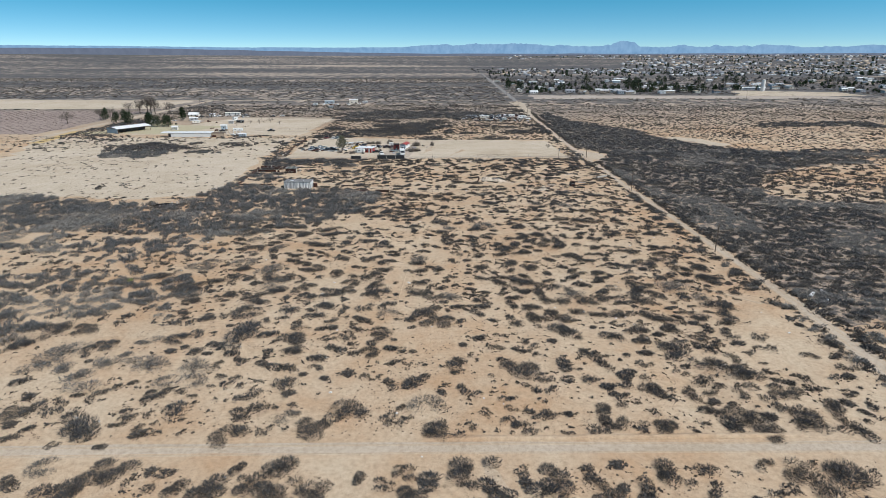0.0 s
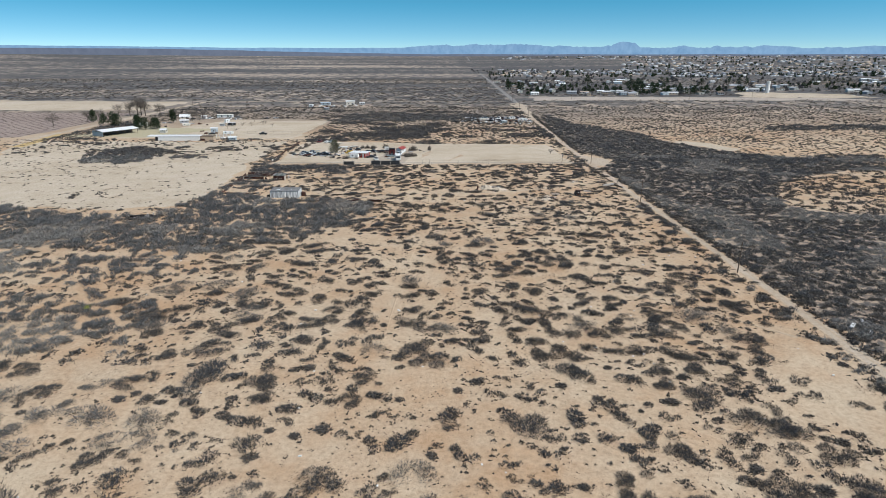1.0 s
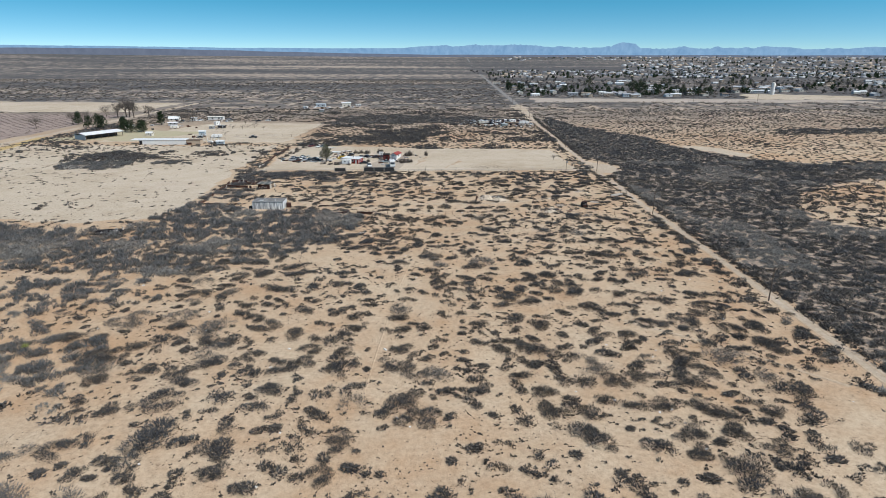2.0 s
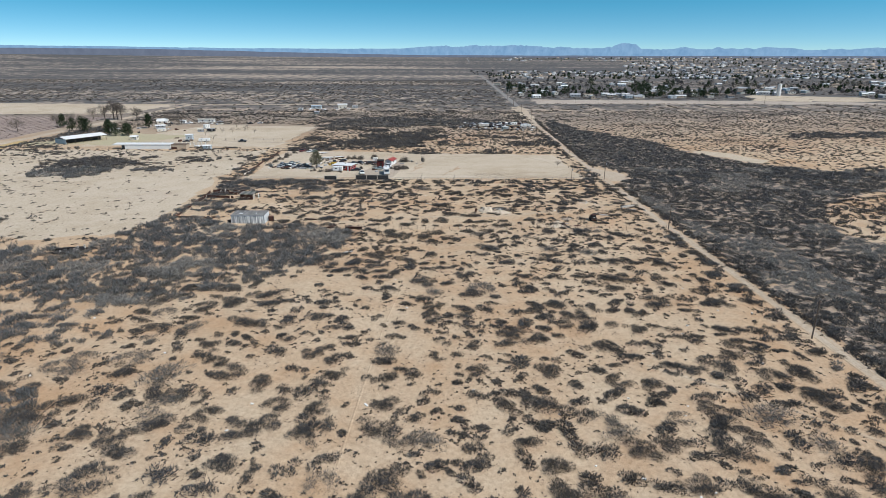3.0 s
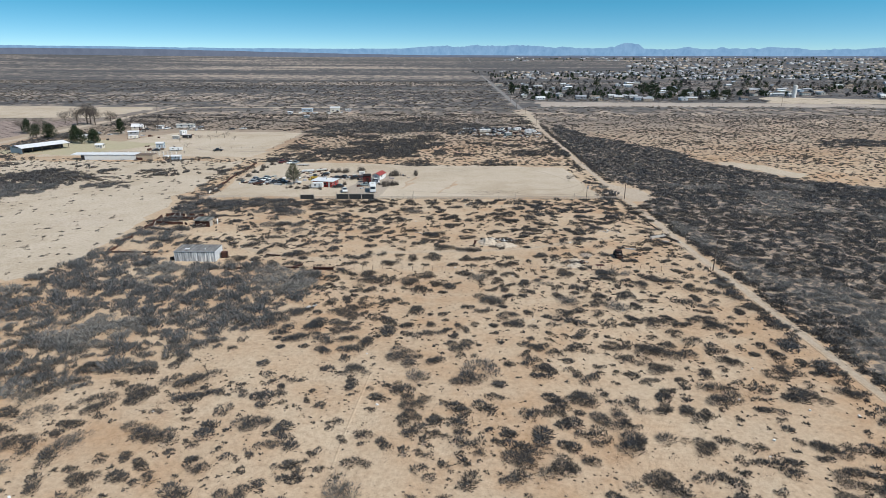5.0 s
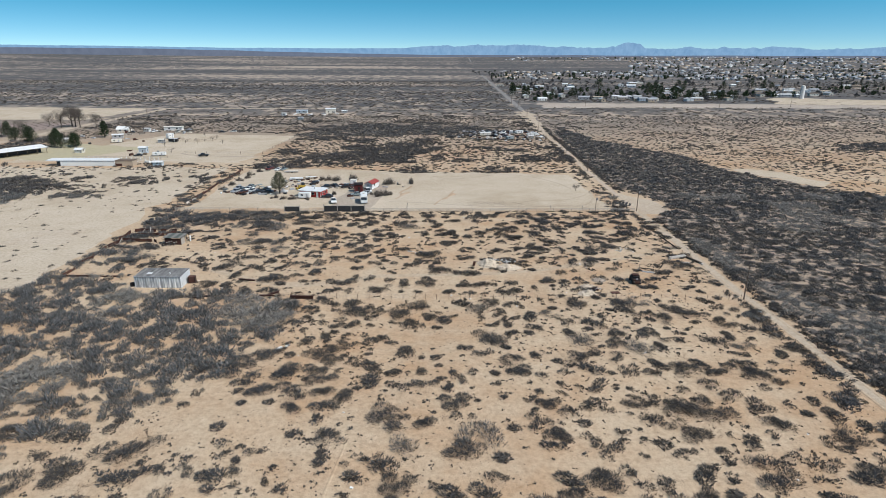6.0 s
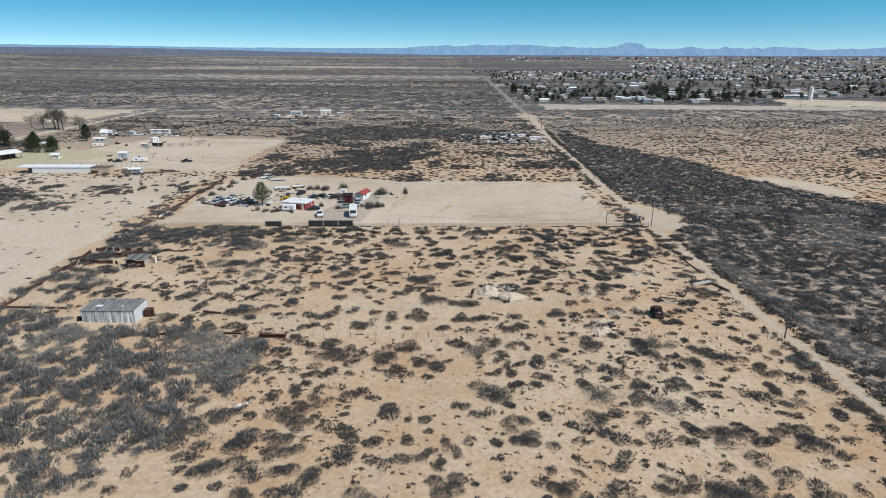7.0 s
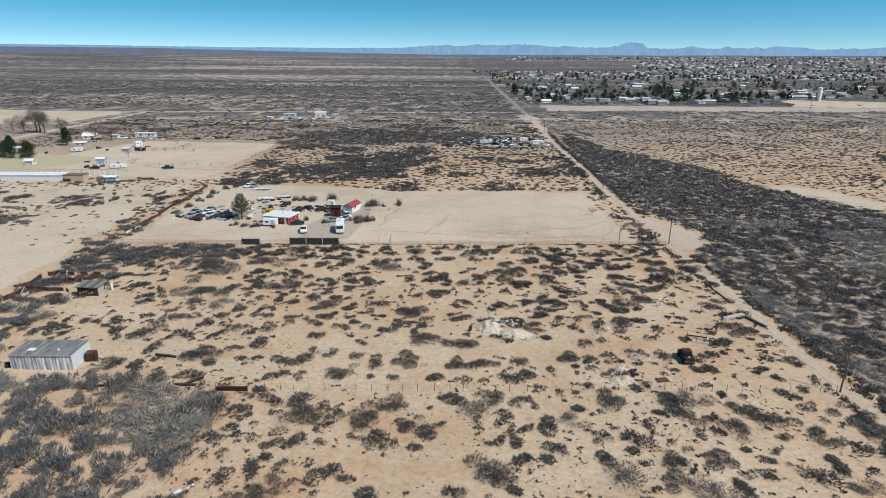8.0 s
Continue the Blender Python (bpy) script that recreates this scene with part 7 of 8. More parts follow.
THICKETS = [  # dense stands of brush: outline, share of the ground covered
    ([(79, 235), (79, 296), (90, 304), (92, 322), (82, 340), (83, 420), (89, 520), (97, 560), (110, 480), (138, 421), (143, 382), (164, 340), (215, 300), (215, 286), (185, 284), (150, 262), (128, 236)], 0.9),
    ([(79, 106), (79, 238), (128, 238), (128, 214), (165, 204), (260, 190), (260, 120), (130, 104)], 0.94),
    ([(128, 212), (165, 204), (260, 192), (260, 298), (215, 292), (185, 284), (150, 262), (128, 238)], 0.52),
    ([(-175, 222), (-94, 216), (-84, 238), (-62, 236), (-41, 231), (-20, 225), (-22, 203), (-24, 200), (-29, 189), (-47, 173), (-70, 167), (-91, 174), (-150, 180)], 0.9),
    ([(-110, 134), (-83, 102), (-74, 110), (-56, 121), (-58, 133), (-87, 141)], 0.82),
    ([(-82, 265), (-82, 300), (-75, 302), (-41, 300), (-44, 284), (-63, 286), (-70, 278)], 0.9),
    ([(-82, 236), (-82, 264), (-73, 262), (-66, 240)], 0.62),
    ([(-78, 495), (-60, 500), (60, 510), (50, 555), (-40, 575), (-90, 560)], 0.92),
    ([(-78, 390), (66, 378), (74, 420), (76, 500), (-80, 500)], 0.76),
    ([(-46, 405), (2, 400), (2, 462), (-42, 468)], 0.93),
    ([(-176, 312), (-146, 308), (-144, 330), (-152, 360), (-178, 358)], 0.9),
    ([(-140, 326), (-118, 322), (-112, 345), (-118, 362), (-138, 356)], 0.84),
    ([(-190, 272), (-148, 274), (-150, 298), (-190, 302)], 0.45),
    ([(-150, 216), (-95, 208), (-88, 222), (-118, 230), (-150, 232)], 0.42),
    ([(-262, 350), (-200, 374), (-84, 380), (-84, 391), (-210, 391), (-262, 378)], 0.62),
    ([(78.6, 88), (80.4, 88), (80.4, 298), (78.6, 298)], 0.6),
    ([(72.4, 72), (74.7, 72), (74.7, 300), (72.4, 300)], 0.65),
    ([(68, 316), (73.5, 310), (75, 400), (70, 400)], 0.75),
    ([(69, 240), (75, 240), (75, 300), (69, 300)], 0.5),
    ([(236, 444), (330, 440), (340, 474), (244, 462)], 0.88),
    ([(190, 304), (270, 298), (280, 384), (204, 374)], 0.74),
    ([(-86.5, 300), (-80.5, 300), (-80.5, 500), (-89, 500)], 0.78),
    ([(-250, 540), (-85, 508), (-85, 560), (-250, 640)], 0.6),
]
CLEARINGS = [
    [(77, 300), (88, 301), (90, 316), (78, 334)],
    [(-80, 302), (68, 302), (68, 373), (-6, 373), (-40, 387), (-80, 382)],
    [(-215, 396), (-84, 396), (-82, 500), (-110, 520), (-215, 520)],
    [(-430, 395), (-245, 395), (-250, 590), (-440, 595)],
    [(-560, 597), (-268, 597), (-258, 718), (-570, 748)],
    [(100, 722), (570, 718), (560, 900), (420, 900), (400, 800), (100, 806)],
    [(146, 378), (166, 343), (176, 354), (158, 388)],
]


def cover(x, y):
    """Share of the ground under brush."""
    d = 0.20 + 0.50 * step01(vnoise(x, y, 60, 21) * 0.6 + vnoise(x, y, 17, 22) * 0.4, 0.3, 0.72)
    west = (x < -84) & (y > 218) & (y < 395)
    d = np.where(west, 0.16 + 0.35 * step01(vnoise(x, y, 22, 23), 0.45, 0.8), d)
    d = np.where((y > 330) & ~west, 0.76 + 0.24 * step01(vnoise(x * 0.5, y, 70, 26), 0.3, 0.7) - 0.35 * step01(vnoise(x * 0.7, y, 23, 54), 0.62, 0.8), d)
    d = np.where((x > 84) & (y < 720), 0.42 + 0.3 * step01(vnoise(x * 0.5, y, 50, 26), 0.25, 0.75), d)
    d = np.where((y > 570) & ((x < 84) | (y > 720)), 0.4 + 0.55 * step01(vnoise(x * 0.35, y, 120, 24), 0.35, 0.7), d)
    stray = np.where(y > 330, 20.0, 7.0)
    jx, jy = x + (vnoise(x, y, 9, 51) - 0.5) * stray * (x < 70), y + (vnoise(x, y, 9, 52) - 0.5) * stray
    for poly, share in THICKETS:
        d = np.where(inside(jx, jy, poly), share, d)
    for poly in CLEARINGS:
        d = np.where(inside(x, y, poly), 0.0, d)
    d = np.where(np.abs(x - main_bend(y)) < np.where(y > 660, 5.5, np.where(y > 490, 3.5, 1.5)) + 0.8 * vnoise(y, y * 0, 6, 25), 0.0, d)
    d = np.where(np.abs(y - 68.2) < 3.2, 0.0, d)
    d = np.where((x > -64) & (x < -49) & (y > 230) & (y < 242), 0.0, d)
    return d


STRIPS = [(0, 50, 107), (47.3, 107, 150), (82, 150, 184), (115.6, 184, 211), (143.7, 211, 302)]


def counted(x, y):
    """Where the bushes that stand apart were set one by one."""
    z = np.zeros(x.shape, bool)
    for c, lo, hi in STRIPS:
        z |= (y >= lo) & (y < hi) & (np.abs(x - c * 0.06) < 0.745 * (0.951 * (y - c) + 15.8)) & (x < 72.5)
    for poly, share in THICKETS[:7]:
        z &= ~inside(x, y, poly)
    return z


def sow(lo, hi, spacing, seed, reach=0.86):
    rng = np.random.RandomState(seed)
    half = max(reach * hi + 90, 160)
    xs, ys = np.meshgrid(np.arange(-half, half, spacing), np.arange(lo, hi, spacing))
    x = (xs + rng.uniform(-0.5, 0.5, xs.shape) * spacing).ravel()
    y = (ys + rng.uniform(-0.5, 0.5, ys.shape) * spacing).ravel()
    ok = np.abs(x) < np.maximum(reach * y + 90, 160)
    x, y = x[ok], y[ok]
    c = cover(x, y)
    ok = rng.uniform(size=len(x)) < c
    return x[ok], y[ok], c[ok], rng


def thicket_floor(name, poly, cell=1.6):
    """Twig litter on the sand below a dense stand, its colour darkened for shade."""
    xs, ys = [p[0] for p in poly], [p[1] for p in poly]
    gx_, gy_ = np.arange(min(xs), max(xs) + cell, cell), np.arange(min(ys), max(ys) + cell, cell)
    X, Y = np.meshgrid(gx_, gy_)
    n, m = X.shape
    i = np.arange(n * m).reshape(n, m)
    f = np.stack([i[:-1, :-1], i[:-1, 1:], i[1:, 1:], i[1:, :-1]], -1).reshape(-1, 4)
    cx, cy = X.ravel()[f].mean(1), Y.ravel()[f].mean(1)
    jx, jy = (vnoise(cx, cy, 4, 71) - 0.5) * 9, (vnoise(cx, cy, 4, 72) - 0.5) * 9
    f = f[inside(cx + jx, cy + jy, poly) & (np.abs(cx - main_bend(cy)) > 3.2)]
    X, Y = X + (vnoise(X, Y, 2, 73) - 0.5) * 1.4, Y + (vnoise(X, Y, 2, 74) - 0.5) * 1.4
    ob = mesh_object(name, np.stack([X, Y, ground_z(X, Y) + 0.015], -1).reshape(-1, 3), f, SHADED_LITTER, None, True)
    return tagged(ob, "grey twig litter with painted shade below the thicket", "ground", kind="structure")


for k in (0, 1):
    thicket_floor("ground_shaded_litter_%d" % (k + 1), THICKETS[k][0])

# bushes that stand apart: the larger ones singly, the small ones together
standing = sorted(STANDING_BUSHES, key=lambda b: -b[2])
single, rest = standing[:290], np.array(standing[290:])
def bush_mesh(template, mat):
    ob = mesh_object("bush", *template, mat)
    me = ob.data
    bpy.data.objects.remove(ob)
    return me


bush_meshes = [bush_mesh(t, TWIG) for t in LOD0]
dead_meshes = [bush_mesh(t, BRUSH) for t in LOD_DEAD]
srng = random.Random(8)
for n, (bx, by, bw) in enumerate(single):
    bw *= 0.98
    dead = srng.random() < (0.45 if bx < -35 else 0.1)
    ob = new("bush", dead_meshes[n % 3] if dead else bush_meshes[n % 8])
    tagged(ob, "pale dying desert bush, open in its middle" if dead else "leafless grey-brown desert bush on sand", "bush", "scattered desert bushes")
    tall = bw * srng.uniform(0.62, 0.9) * (1.0 if bw < 4.5 else 0.85)
    ob.matrix_basis = pose(bx, by, float(ground_z(bx, by)) - 0.03, 0, 0, srng.uniform(0, 360)) @ Matrix.Diagonal((bw * srng.uniform(0.9, 1.15), bw * srng.uniform(0.9, 1.1), tall, 1))
scatter("low_bushes", LOD_SMALL, rest[:, 0], rest[:, 1], rest[:, 2] * 1.02, rest[:, 2] * 0.9, TWIG, "small leafless desert bushes", "bush", 3)

x, y, c, rng = sow(40, 330, 2.5, 41, 0.84)
ok = ~counted(x, y)
x, y, c = x[ok], y[ok], c[ok]
wide = np.where(c > 0.6, 2.2 + 4.0 * rng.uniform(size=len(x)) ** 1.6, rng.uniform(1.0, 3.6, len(x)))
wide = np.where((x < -84) & (y > 218) & (c < 0.5), wide * 0.55, wide)
wide = np.where((c > 0.6) & (x < 0), wide * np.where(c > 0.85, 0.9, 0.76), wide)
wide = np.where((c > 0.5) & (x > 0) & (y < 300), rng.uniform(2.0, 4.4, len(x)), wide)
tall = wide * rng.uniform(0.7, 1.05, len(x))
thick = (c > 0.6)
pale = thick & ~((x < 0) & (x > -84) & (y > 262)) & (vnoise(x, y, 12, 27) + np.where(x < 0, 0.06, 0.08) > 0.74)
dk = thick & ~pale
scatter("scrub_near", LOD1, x[~thick], y[~thick], wide[~thick], tall[~thick], TWIG, "scattered dry desert scrub", "scrub", 4)
corral = dk & (x < 0) & (y > 262) & (x > -84)
west = dk & (x < 0) & ~corral
east = dk & (x >= 0)
close = (x < 128) & (y < 285)
for name, lod, pick in (("thicket", LOD_THICK, east & close), ("thicket_beyond", LOD_FAR_THICK, east & ~close)):
    scatter(name, lod, x[pick], y[pick], wide[pick], tall[pick], TWIG_DARK, "dense dark leafless mesquite thicket", "thicket", 5)
scatter("thicket_west", LOD_BRUSH, x[west], y[west], wide[west] * 0.98, tall[west] * 1.25, BRUSH, "dense grey leafless brush", "thicket", 13)
scatter("thicket_corral", LOD_BRUSH, x[corral], y[corral], wide[corral] * 1.25, tall[corral] * 1.0, TWIG_DARK, "dense dark leafless brush behind the corral", "thicket", 20)
wide = np.where(pale & (x < 0), wide * 1.3, wide)
for name, lod, pick in (("thicket_pale_west", LOD_BRUSH, pale & close & (x < 0)), ("thicket_pale", LOD_THICK, pale & close & (x > 0)), ("thicket_pale_beyond", LOD_FAR_THICK, pale & ~close)):
    scatter(name, lod, x[pick], y[pick], wide[pick], tall[pick], TWIG_PALE, "pale grey dead brush in the thicket", "thicket", 6)

x, y, c, rng = sow(330, 640, 2.65, 42, 0.84)
wide = np.where(c > 0.87, rng.uniform(2.8, 5.0, len(x)), rng.uniform(1.1, 2.4, len(x)) + np.where(x > 84, 0.9, 2.2) * step01(vnoise(x * 0.6, y, 11, 53), 0.5, 0.85))
tall = wide * rng.uniform(0.6, 1.0, len(x))
dk = c > 0.87
near = ((x > -92) & (x < 80) & (y < 490)) | ((x > -230) & (x < 0) & (y < 400))
wide = np.where((x < -90) & (y < 400), wide * np.where(c > 0.65, 1.1, 0.75), wide)
scatter("scrub_behind_yard", LOD_FAR_THICK, x[near], y[near], wide[near] * 1.1, tall[near] * 1.1, TWIG, "dry grey scrub behind the yard", "scrub", 17)
dk, plain = dk & ~near, ~dk & ~near
scatter("scrub_middle", LOD2, x[plain], y[plain], wide[plain], tall[plain], TWIG, "scattered dry desert scrub", "scrub", 7)
scatter("thicket_middle", LOD2, x[dk], y[dk], wide[dk], tall[dk], TWIG_DARK, "dense dark brush", "thicket", 8)

x, y, c, rng = sow(640, 1400, 7.4, 43, 0.82)
wide = rng.uniform(2.4, 6.0, len(x))
scatter("scrub_far", LOD3, x, y, wide, wide * rng.uniform(0.3, 0.55, len(x)), TWIG_FAR, "far dry scrub over the plain", "scrub", 9)

x, y, c, rng = sow(-90, 40, 5.0, 46, 0.0)
wide = rng.uniform(1.0, 3.4, len(x))
scatter("scrub_south", LOD2, x, y, wide, wide * 0.9, TWIG, "scattered dry desert scrub", "scrub", 14)

# small dead tufts and twigs on the open sand
rng = np.random.RandomState(44)
n = 18000
y = 45 + 270 * rng.uniform(size=n) ** 1.1
x = rng.uniform(-1, 1, n) * (0.8 * y + 40)
ok = (cover(x, y) > 0.02) & (rng.uniform(size=n) < 0.25 + vnoise(x, y, 15, 29)) & (np.abs(y - 68.2) > 2.6)
x, y = x[ok], y[ok]
w = 0.18 + 0.55 * rng.uniform(size=len(x)) ** 2.2
scatter("tufts", [spray_template(rng, 5, 0, 1, 0.08) for _ in range(5)], x, y, w, w * rng.uniform(0.5, 1.0, len(x)), STALK, "tiny dead tufts and twigs on the sand", "tufts", 10)

# low young bushes between the larger ones
rng = np.random.RandomState(45)
taken = np.array(STANDING_BUSHES)


def clear_of(x, y, w, grow=1.0):
    ok = np.ones(len(x), bool)
    for i in range(len(x)):
        near = np.hypot(taken[:, 0] - x[i], taken[:, 1] - y[i]) < 0.5 * (taken[:, 2] + w[i]) * grow
        ok[i] = not near.any()
    return ok


n = 15000
y = 50 + 252 * rng.uniform(size=n)
x = rng.uniform(-85, 72, n)
w = 0.4 + 1.9 * rng.uniform(size=n) ** 1.7 + (y > 232) * 1.0 * rng.uniform(size=n) + (y > 272) * 1.3 * rng.uniform(size=n)
dense = vnoise(x, y, 13, 30) + 0.3 * rng.uniform(size=n) + (y > 255) * 0.2
ok = counted(x, y) & (cover(x, y) > 0.02) & (dense > 0.5) & ((w < 1.2) | (rng.uniform(size=n) < np.where((x > 40) & (y < 135), 0.95, np.where(y > 272, 0.38, np.where(y > 228, 0.35, 0.5)))))
ok &= ~((np.abs(y - 241) < 3) & (np.abs(x) < 60))
x, y, w = x[ok], y[ok], w[ok]
ok = clear_of(x, y, w, 0.85)
x, y, w = x[ok], y[ok], w[ok]
large = w > 1.3
scatter("young_bushes", [mat_template(rng, 20, k, 0.26, 0.1) for k in (1, 2, 1, 2, 3)], x[~large], y[~large], w[~large], w[~large], TWIG, "small young desert bushes", "bush", 11)
scatter("middling_bushes", LOD_MID, x[large], y[large], w[large] * 1.12, w[large], TWIG, "middling desert bushes on sand", "bush", 12)

# brown dead wood fallen round the bushes, and dark droppings and clods on the open sand
rng = np.random.RandomState(47)
k = rng.randint(0, len(taken), 1200)
a, far_ = rng.uniform(0, 2 * math.pi, 1200), taken[k, 2] * rng.uniform(0.4, 0.75, 1200)
x, y = taken[k, 0] + np.cos(a) * far_, taken[k, 1] + np.sin(a) * far_
w = taken[k, 2] * rng.uniform(0.2, 0.5, 1200)
ok = (np.abs(y - 68.2) > 3.2) & (x < 73)
x, y, w = x[ok], y[ok], w[ok]
scatter("dead_wood", [spray_template(rng, 18, 8, 2, 0.02) for _ in range(4)], x, y, w, w * 0.45, DEADWOOD, "brown dead twigs fallen beside bushes", "twigs", 15)
n = 26000
y = 48 + 200 * rng.uniform(size=n)
x = rng.uniform(-1, 1, n) * (0.75 * y + 25)
ok = (vnoise(x, y, 9, 48) + 0.35 * rng.uniform(size=n) > 0.78) & (cover(x, y) > 0.02) & (cover(x, y) < 0.79)
x, y = x[ok], y[ok]
w = rng.uniform(0.16, 0.5, len(x))
CLODS = [tangle(rng, 0.0, 0.0, 0.5, 0.4, 5, 1) for _ in range(5)]
scatter("clods", CLODS, x, y, w, w * 0.8, STALK, "small dark clods and stubs on sand", "clods", 16)

# shrubs in the yard and along its rusty fence
ysr = random.Random(31)
yard_shrubs = [(-13.3, 326.6, 5.2, 3.4), (-10.6, 328.4, 3.6, 2.6), (-15.6, 329.4, 3.4, 2.4), (-11.9, 348.4, 4.6, 3.6), (-2.6, 350.0, 3.8, 3.2), (-27.8, 357.6, 4.4, 3.4), (-37.8, 356.6, 4.6, 2.6), (-34.6, 356.0, 3.8, 2.6), (-41.0, 356.8, 3.6, 2.4),
               (-45.6, 321.9, 3.6, 1.6), (-52.4, 323.6, 3.4, 1.6), (-49.0, 322.2, 2.8, 1.3), (-39.6, 320.6, 2.8, 1.4), (-31.2, 329.4, 2.0, 2.0), (-74.9, 368.0, 4.0, 2.4), (-76.0, 346.6, 3.6, 2.0), (-75.6, 355.3, 3.4, 2.2), (-74.0, 361.0, 3.0, 2.0), (-73.0, 376.0, 3.8, 2.2), (-76.6, 338.0, 3.2, 1.8)]
shrub_meshes = []
for k in range(4):
    V, F = spray_template(np.random.RandomState(90 + k), 700, 420, 4, 0.0075, 1.1)
    ob = mesh_object("shrub", V, F, YARD_TWIG)
    shrub_meshes.append(ob.data)
    bpy.data.objects.remove(ob)
for n, (bx, by, bw, tall) in enumerate(yard_shrubs):
    ob = new("shrub", shrub_meshes[n % 4])
    ob.matrix_basis = pose(bx, by, float(ground_z(bx, by)) - 0.03, 0, 0, ysr.uniform(0, 360)) @ Matrix.Diagonal((bw, bw * ysr.uniform(0.8, 1.1), tall * 2.6, 1))
    tagged(ob, "leafless grey-brown shrub on the bare yard", "shrub", "yard shrubs")


def pine(x, y, height, spread):
    """An open conical pine: rising branches in tiers, with brushes of needles along them."""
    rng = np.random.RandomState(92)
    t = thing("pine_tree", x, y, 0, "grey-green pine with an open crown in the yard", "tree")
    b = rod(B(), (0, 0, -0.2), (0.1, 0.05, height * 0.95), height * 0.028, height * 0.005, 8)
    P, Q = [], []
    for tier in np.linspace(0.16, 0.93, 12):
        n = 8 if tier < 0.7 else 5
        for k in range(n):
            a = k * 2 * math.pi / n + rng.uniform(-0.4, 0.4) + tier * 9
            long = spread * (0.56 * (1 - tier) ** 0.75 + 0.05) * rng.uniform(0.75, 1.15)
            foot, tip = np.array([0.06, 0.03, tier * height]), np.array([math.cos(a) * long, math.sin(a) * long, min(tier * height + long * rng.uniform(0.35, 0.75), height)])
            rod(b, tuple(foot), tuple(tip), 0.06, 0.02, 4)
            for _ in range(64):
                p = foot + (tip - foot) * rng.uniform(0.3, 1.0)
                P.append(p)
                Q.append(p + (tip - foot) / (np.linalg.norm(tip - foot) + 0.1) * 0.35 + rng.normal(size=3) * 0.22 + np.array([0, 0, 0.12]))
    part("trunk", b, BARK, t)
    V = blades(np.array(P), np.array(Q), np.full(len(P), 0.075), rng)
    mesh_object("needles", V, np.arange(len(V)).reshape(-1, 3), PINE, t)


pine(-52.2, 330.2, 8.4, 6.6)

# dry stubble on one part of the bare yard
rng = np.random.RandomState(99)
x, y = 28 + rng.normal(size=420) * 6.0, 315 + rng.normal(size=420) * 2.2
ok = (y > 306) & (np.abs(x - 28) < 14)
x, y = x[ok], y[ok]
w = rng.uniform(0.2, 0.5, len(x))
scatter("stubble", [spray_template(rng, 12, 0, 1, 0.035) for _ in range(4)], x, y, w, w * 1.5, YARD_TWIG, "dry grey stubble on the bare yard", "stubble", 21)

# weeds caught along the pipe fence
rng = np.random.RandomState(97)
x = rng.uniform(-81, 76, 330)
y = 303.5 + rng.normal(size=330) * 0.35
ok = vnoise(x, x * 0, 7, 98) + 0.3 * rng.uniform(size=330) > 0.5
x, y = x[ok], y[ok]
w = rng.uniform(0.5, 1.3, len(x))
scatter("fence_weeds", LOD1, x, y, w, w * 0.9, TWIG, "dry weeds caught along the yard fence", "weeds", 19)

# brush along both sides of the dirt road
rng = np.random.RandomState(93)
n = 1250
y = rng.uniform(84, 560, n)
side = rng.choice([-1, 1, 1], n)
x = main_bend(y) + side * (2.0 + 2.6 * rng.uniform(size=n) ** 1.4)
ok = ~((side > 0) & (y > 297) & (y < 336)) & ~((side < 0) & (np.abs(y - 262) < 5)) & (np.abs(y - 300) > 4) & ~((side < 0) & (vnoise(y, y * 0, 12, 94) < 0.35))
x, y = x[ok], y[ok]
w = rng.uniform(0.9, 2.4, len(x)) + 0.5 * (x > main_bend(y))
scatter("roadside_brush", LOD1, x, y, w, w * rng.uniform(0.7, 1.1, len(x)), TWIG, "dry grey brush beside the dirt road", "scrub", 18)

# charred rubbish heap at the edge of the brush
hrng = random.Random(95)
heap = thing("burnt_heap", -96.6, 206.4, 12, "charred black rubbish heap with pale scraps", "rubbish heap")
for k in range(26):
    a, r = hrng.uniform(0, 2 * math.pi), hrng.uniform(0, 1) ** 0.6
    cx, cy = math.cos(a) * r * 5.5, math.sin(a) * r * 3.0
    l, wd, h = hrng.uniform(0.4, 1.3), hrng.uniform(0.3, 0.8), (1.2 - r) * hrng.uniform(0.5, 1.1)
    part("charred_lump", box(B(), cx - l, cx + l, cy - wd, cy + wd, -0.2, h, 0.12), BURNT, heap)
for k in range(7):
    cx, cy = hrng.uniform(-4, 4), hrng.uniform(-2.4, 1.6)
    part("pale_scrap", box(B(), cx, cx + hrng.uniform(0.3, 0.7), cy, cy + 0.35, 0.1, hrng.uniform(0.8, 1.3), 0.03), RUBBLE, heap)

# ---- far town, far trees, orchard ----
def crown_template(rng, n=30, slim=1.0):
    """A far tree: a packed crown of leaf clumps that reaches nearly to the ground, with its trunk."""
    V, F = [], []
    for _ in range(n):
        d = rng.normal(size=3)
        d /= np.linalg.norm(d)
        up = 0.52 + d[2] * 0.42
        p = np.array([d[0] * 0.42 * slim, d[1] * 0.42 * slim, up]) * np.array([1.15 - 0.5 * up, 1.15 - 0.5 * up, 1.0]) * rng.uniform(0.85, 1.05)
        a, b = rng.normal(size=(2, 3)) * 0.125
        k = len(V)
        V += [p + a, p + b, p - a - b]
        F.append((k, k + 1, k + 2))
    k = len(V)
    V += [np.array([-0.05, 0, 0]), np.array([0.05, 0, 0]), np.array([0, 0, 0.6])]
    F.append((k, k + 1, k + 2))
    return np.array(V), np.array(F, np.int32)


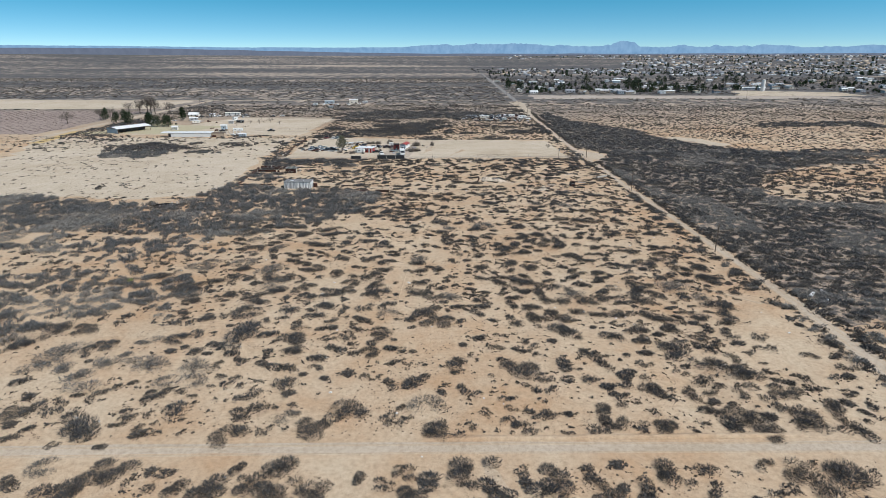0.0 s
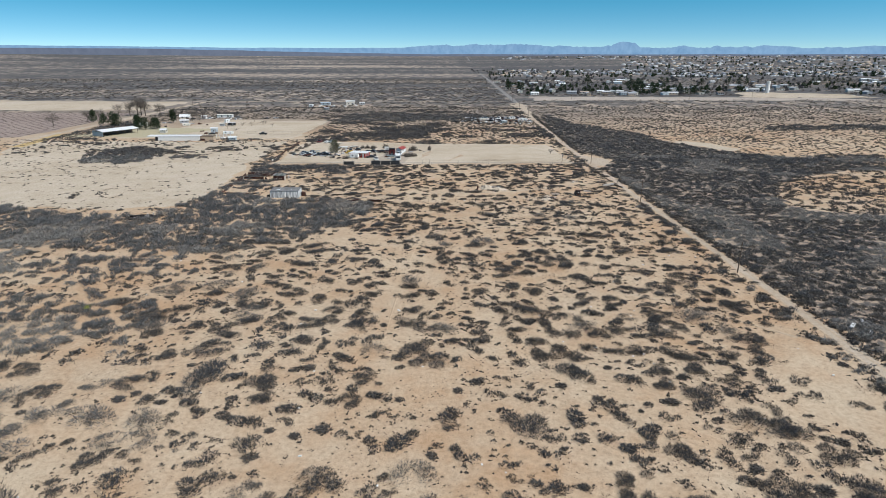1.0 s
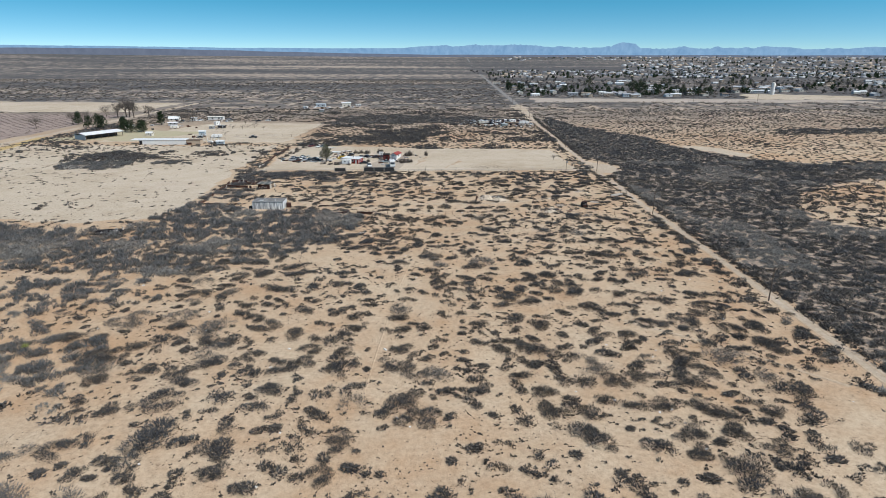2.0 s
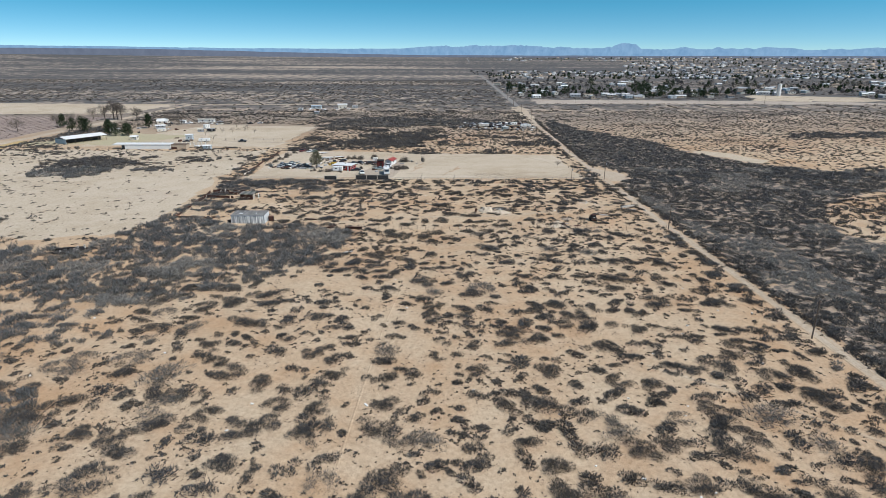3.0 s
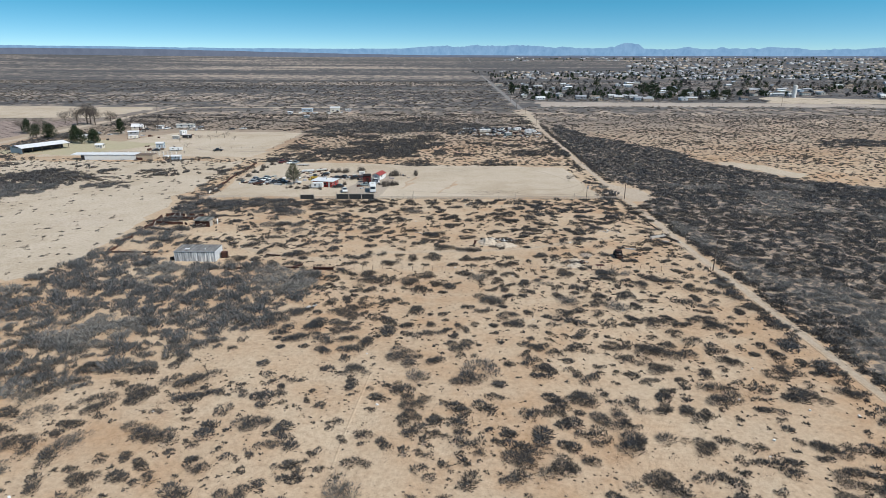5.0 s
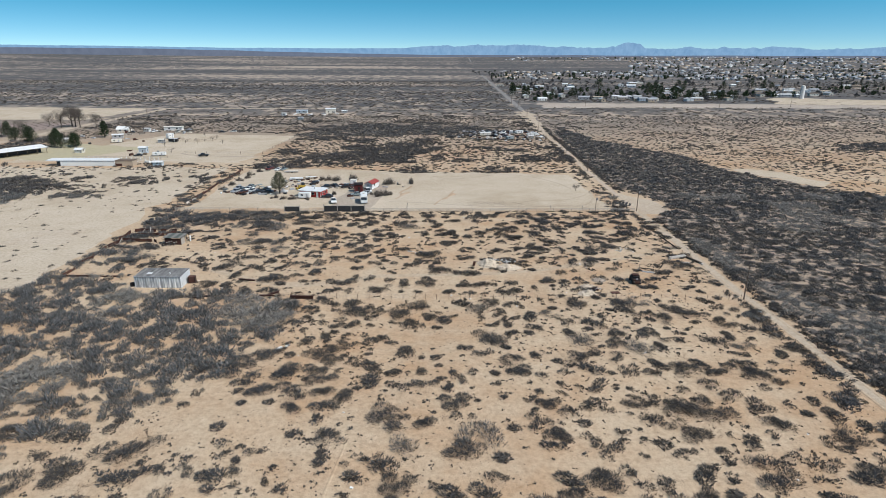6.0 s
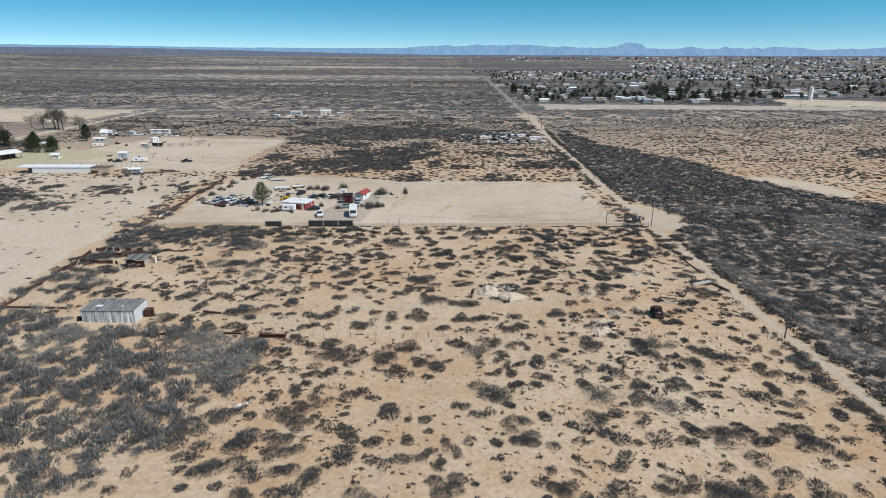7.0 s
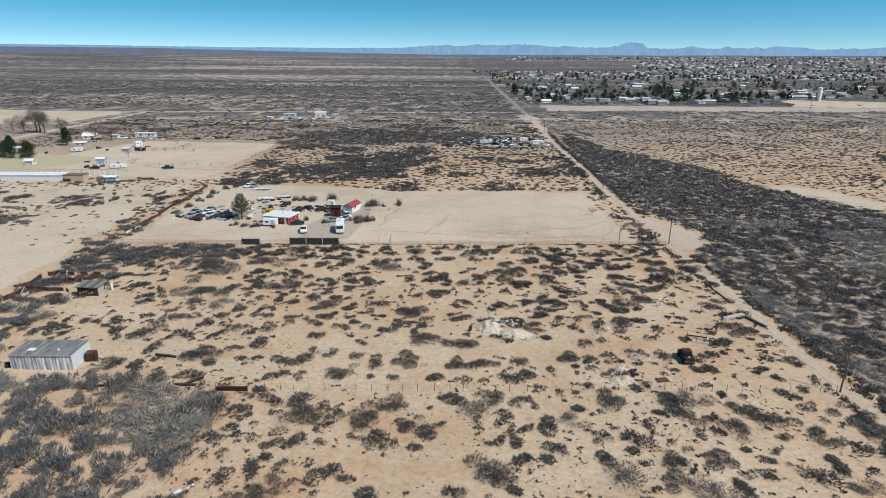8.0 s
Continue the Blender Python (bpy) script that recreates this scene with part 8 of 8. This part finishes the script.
fr = np.random.RandomState(61)
CROWNS = [crown_template(fr, 56, k) for k in (1.0, 0.8, 1.15, 0.6, 1.0)]
for name, mat, seed in (("far_houses_white", TOWN_ROOF, 1), ("far_houses_grey", GREYP, 2), ("far_houses_tan", TAN, 3)):
    rr = np.random.RandomState(600 + seed)
    n = 620 if mat is TOWN_ROOF else 520
    u = rr.uniform(size=n)
    y = np.where(u < 0.45, rr.uniform(1500, 2150, n), 2150 + 2300 * rr.uniform(size=n) ** 1.2)
    x = 130 + (y - 900) * 0.03 + rr.uniform(size=n) ** 0.8 * 0.85 * y
    ok = (vnoise(x, y * 0.6, 160, 35) > 0.3) & ~((y > 2150) & (y < 3500) & (x < 0.3 * y)) & (x > main_bend(y) + 25 + np.maximum(y - 1900, 0) * 0.1)
    x, y = x[ok], y[ok]
    w = rr.uniform(6, 14, len(x)) * (1 + (y > 2400) * 0.5)
    scatter(name, FAR_HOUSES, x, y, w, w * 0.75, mat, "low houses of the far town", "houses", 700 + seed)
rr = np.random.RandomState(640)
n = 1900
u = rr.uniform(size=n)
y = np.where(u < 0.2, 835 + 300 * rr.uniform(size=n), np.where(u < 0.62, rr.uniform(1450, 2200, n), 2200 + 2100 * rr.uniform(size=n)))
x = 108 + rr.uniform(size=n) ** 0.9 * 0.88 * y
ok = (vnoise(x, y, 110, 36) > 0.36) & ~((y > 2150) & (y < 3500) & (x < 0.3 * y)) & ~((x > 380) & (x < 570) & (y < 900)) & (x > main_bend(y) + 14 + np.maximum(y - 1900, 0) * 0.1)
x, y = x[ok], y[ok]
w = rr.uniform(3, 7.5, len(x)) * (1 + (y > 2200) * 0.4)
scatter("town_trees", CROWNS, x, y, w, w * rr.uniform(0.7, 1.2, len(x)), LEAF, "dark trees among the town's houses", "trees", 710)
n = 650
y = 850 + 1300 * rr.uniform(size=n)
x = 105 + rr.uniform(size=n) * 0.88 * y
ok = ~((x > 380) & (x < 570) & (y < 900))
x, y = x[ok], y[ok]
w = rr.uniform(3, 7, len(x))
scatter("town_bare_trees", CROWNS, x, y, w, w * 0.8, TWIG, "leafless trees among the town's houses", "trees", 711)
for i, (x0, y0, h, s) in enumerate(((114, 985, 15, 10), (121, 908, 14, 8), (127, 915, 13, 8), (109, 930, 14, 9), (184, 907, 11, 9), (190, 915, 10, 7), (268, 1100, 17, 16), (214, 866, 10, 9), (296, 945, 16, 16), (308, 950, 17, 17), (298, 905, 16, 14), (300, 864, 15, 12), (308, 868, 13, 10),
                                    (322, 862, 11, 9), (343, 875, 13, 11), (337, 838, 10, 8), (345, 842, 12, 9), (353, 846, 12, 9), (361, 846, 11, 9), (369, 848, 12, 9), (456, 1068, 13, 12), (409, 1130, 13, 13), (420, 1132, 12, 12), (542, 1150, 12, 13), (540, 1108, 13, 13), (556, 1112, 11, 11), (238, 872, 9, 7), (158, 905, 10, 8))):
    tree(x0, y0, h * 1.05, s * 1.05, "large dark evergreen tree at the town's edge", LEAF, 200 + i, group="large town trees", clumps=18, leaves=44, cone=True)
for i, x0 in enumerate((710, 722, 735, 744, 756, 768, 780)):
    tree(x0, 1172, 11, 12, "dark evergreen in a long row", LEAF, 240 + i, group="large town trees", clumps=12, leaves=34, cone=True)
BARE = [spray_template(fr, 20, 10, 1, 0.025) for _ in range(4)]
scatter("orchard", BARE, ox, oy, np.full(ox.size, 2.6), np.full(ox.size, 3.6), STALK, "rows of young leafless orchard trees", "orchard", 720)
x, y = np.random.RandomState(81).uniform(100, 560, 60), np.random.RandomState(82).normal(size=60) * 2 + 726
scatter("field_edge_bushes", BARE, x, y, np.full(60, 4.5), np.full(60, 5.5), STALK, "round dry bushes along the field's edge", "bushes", 721)
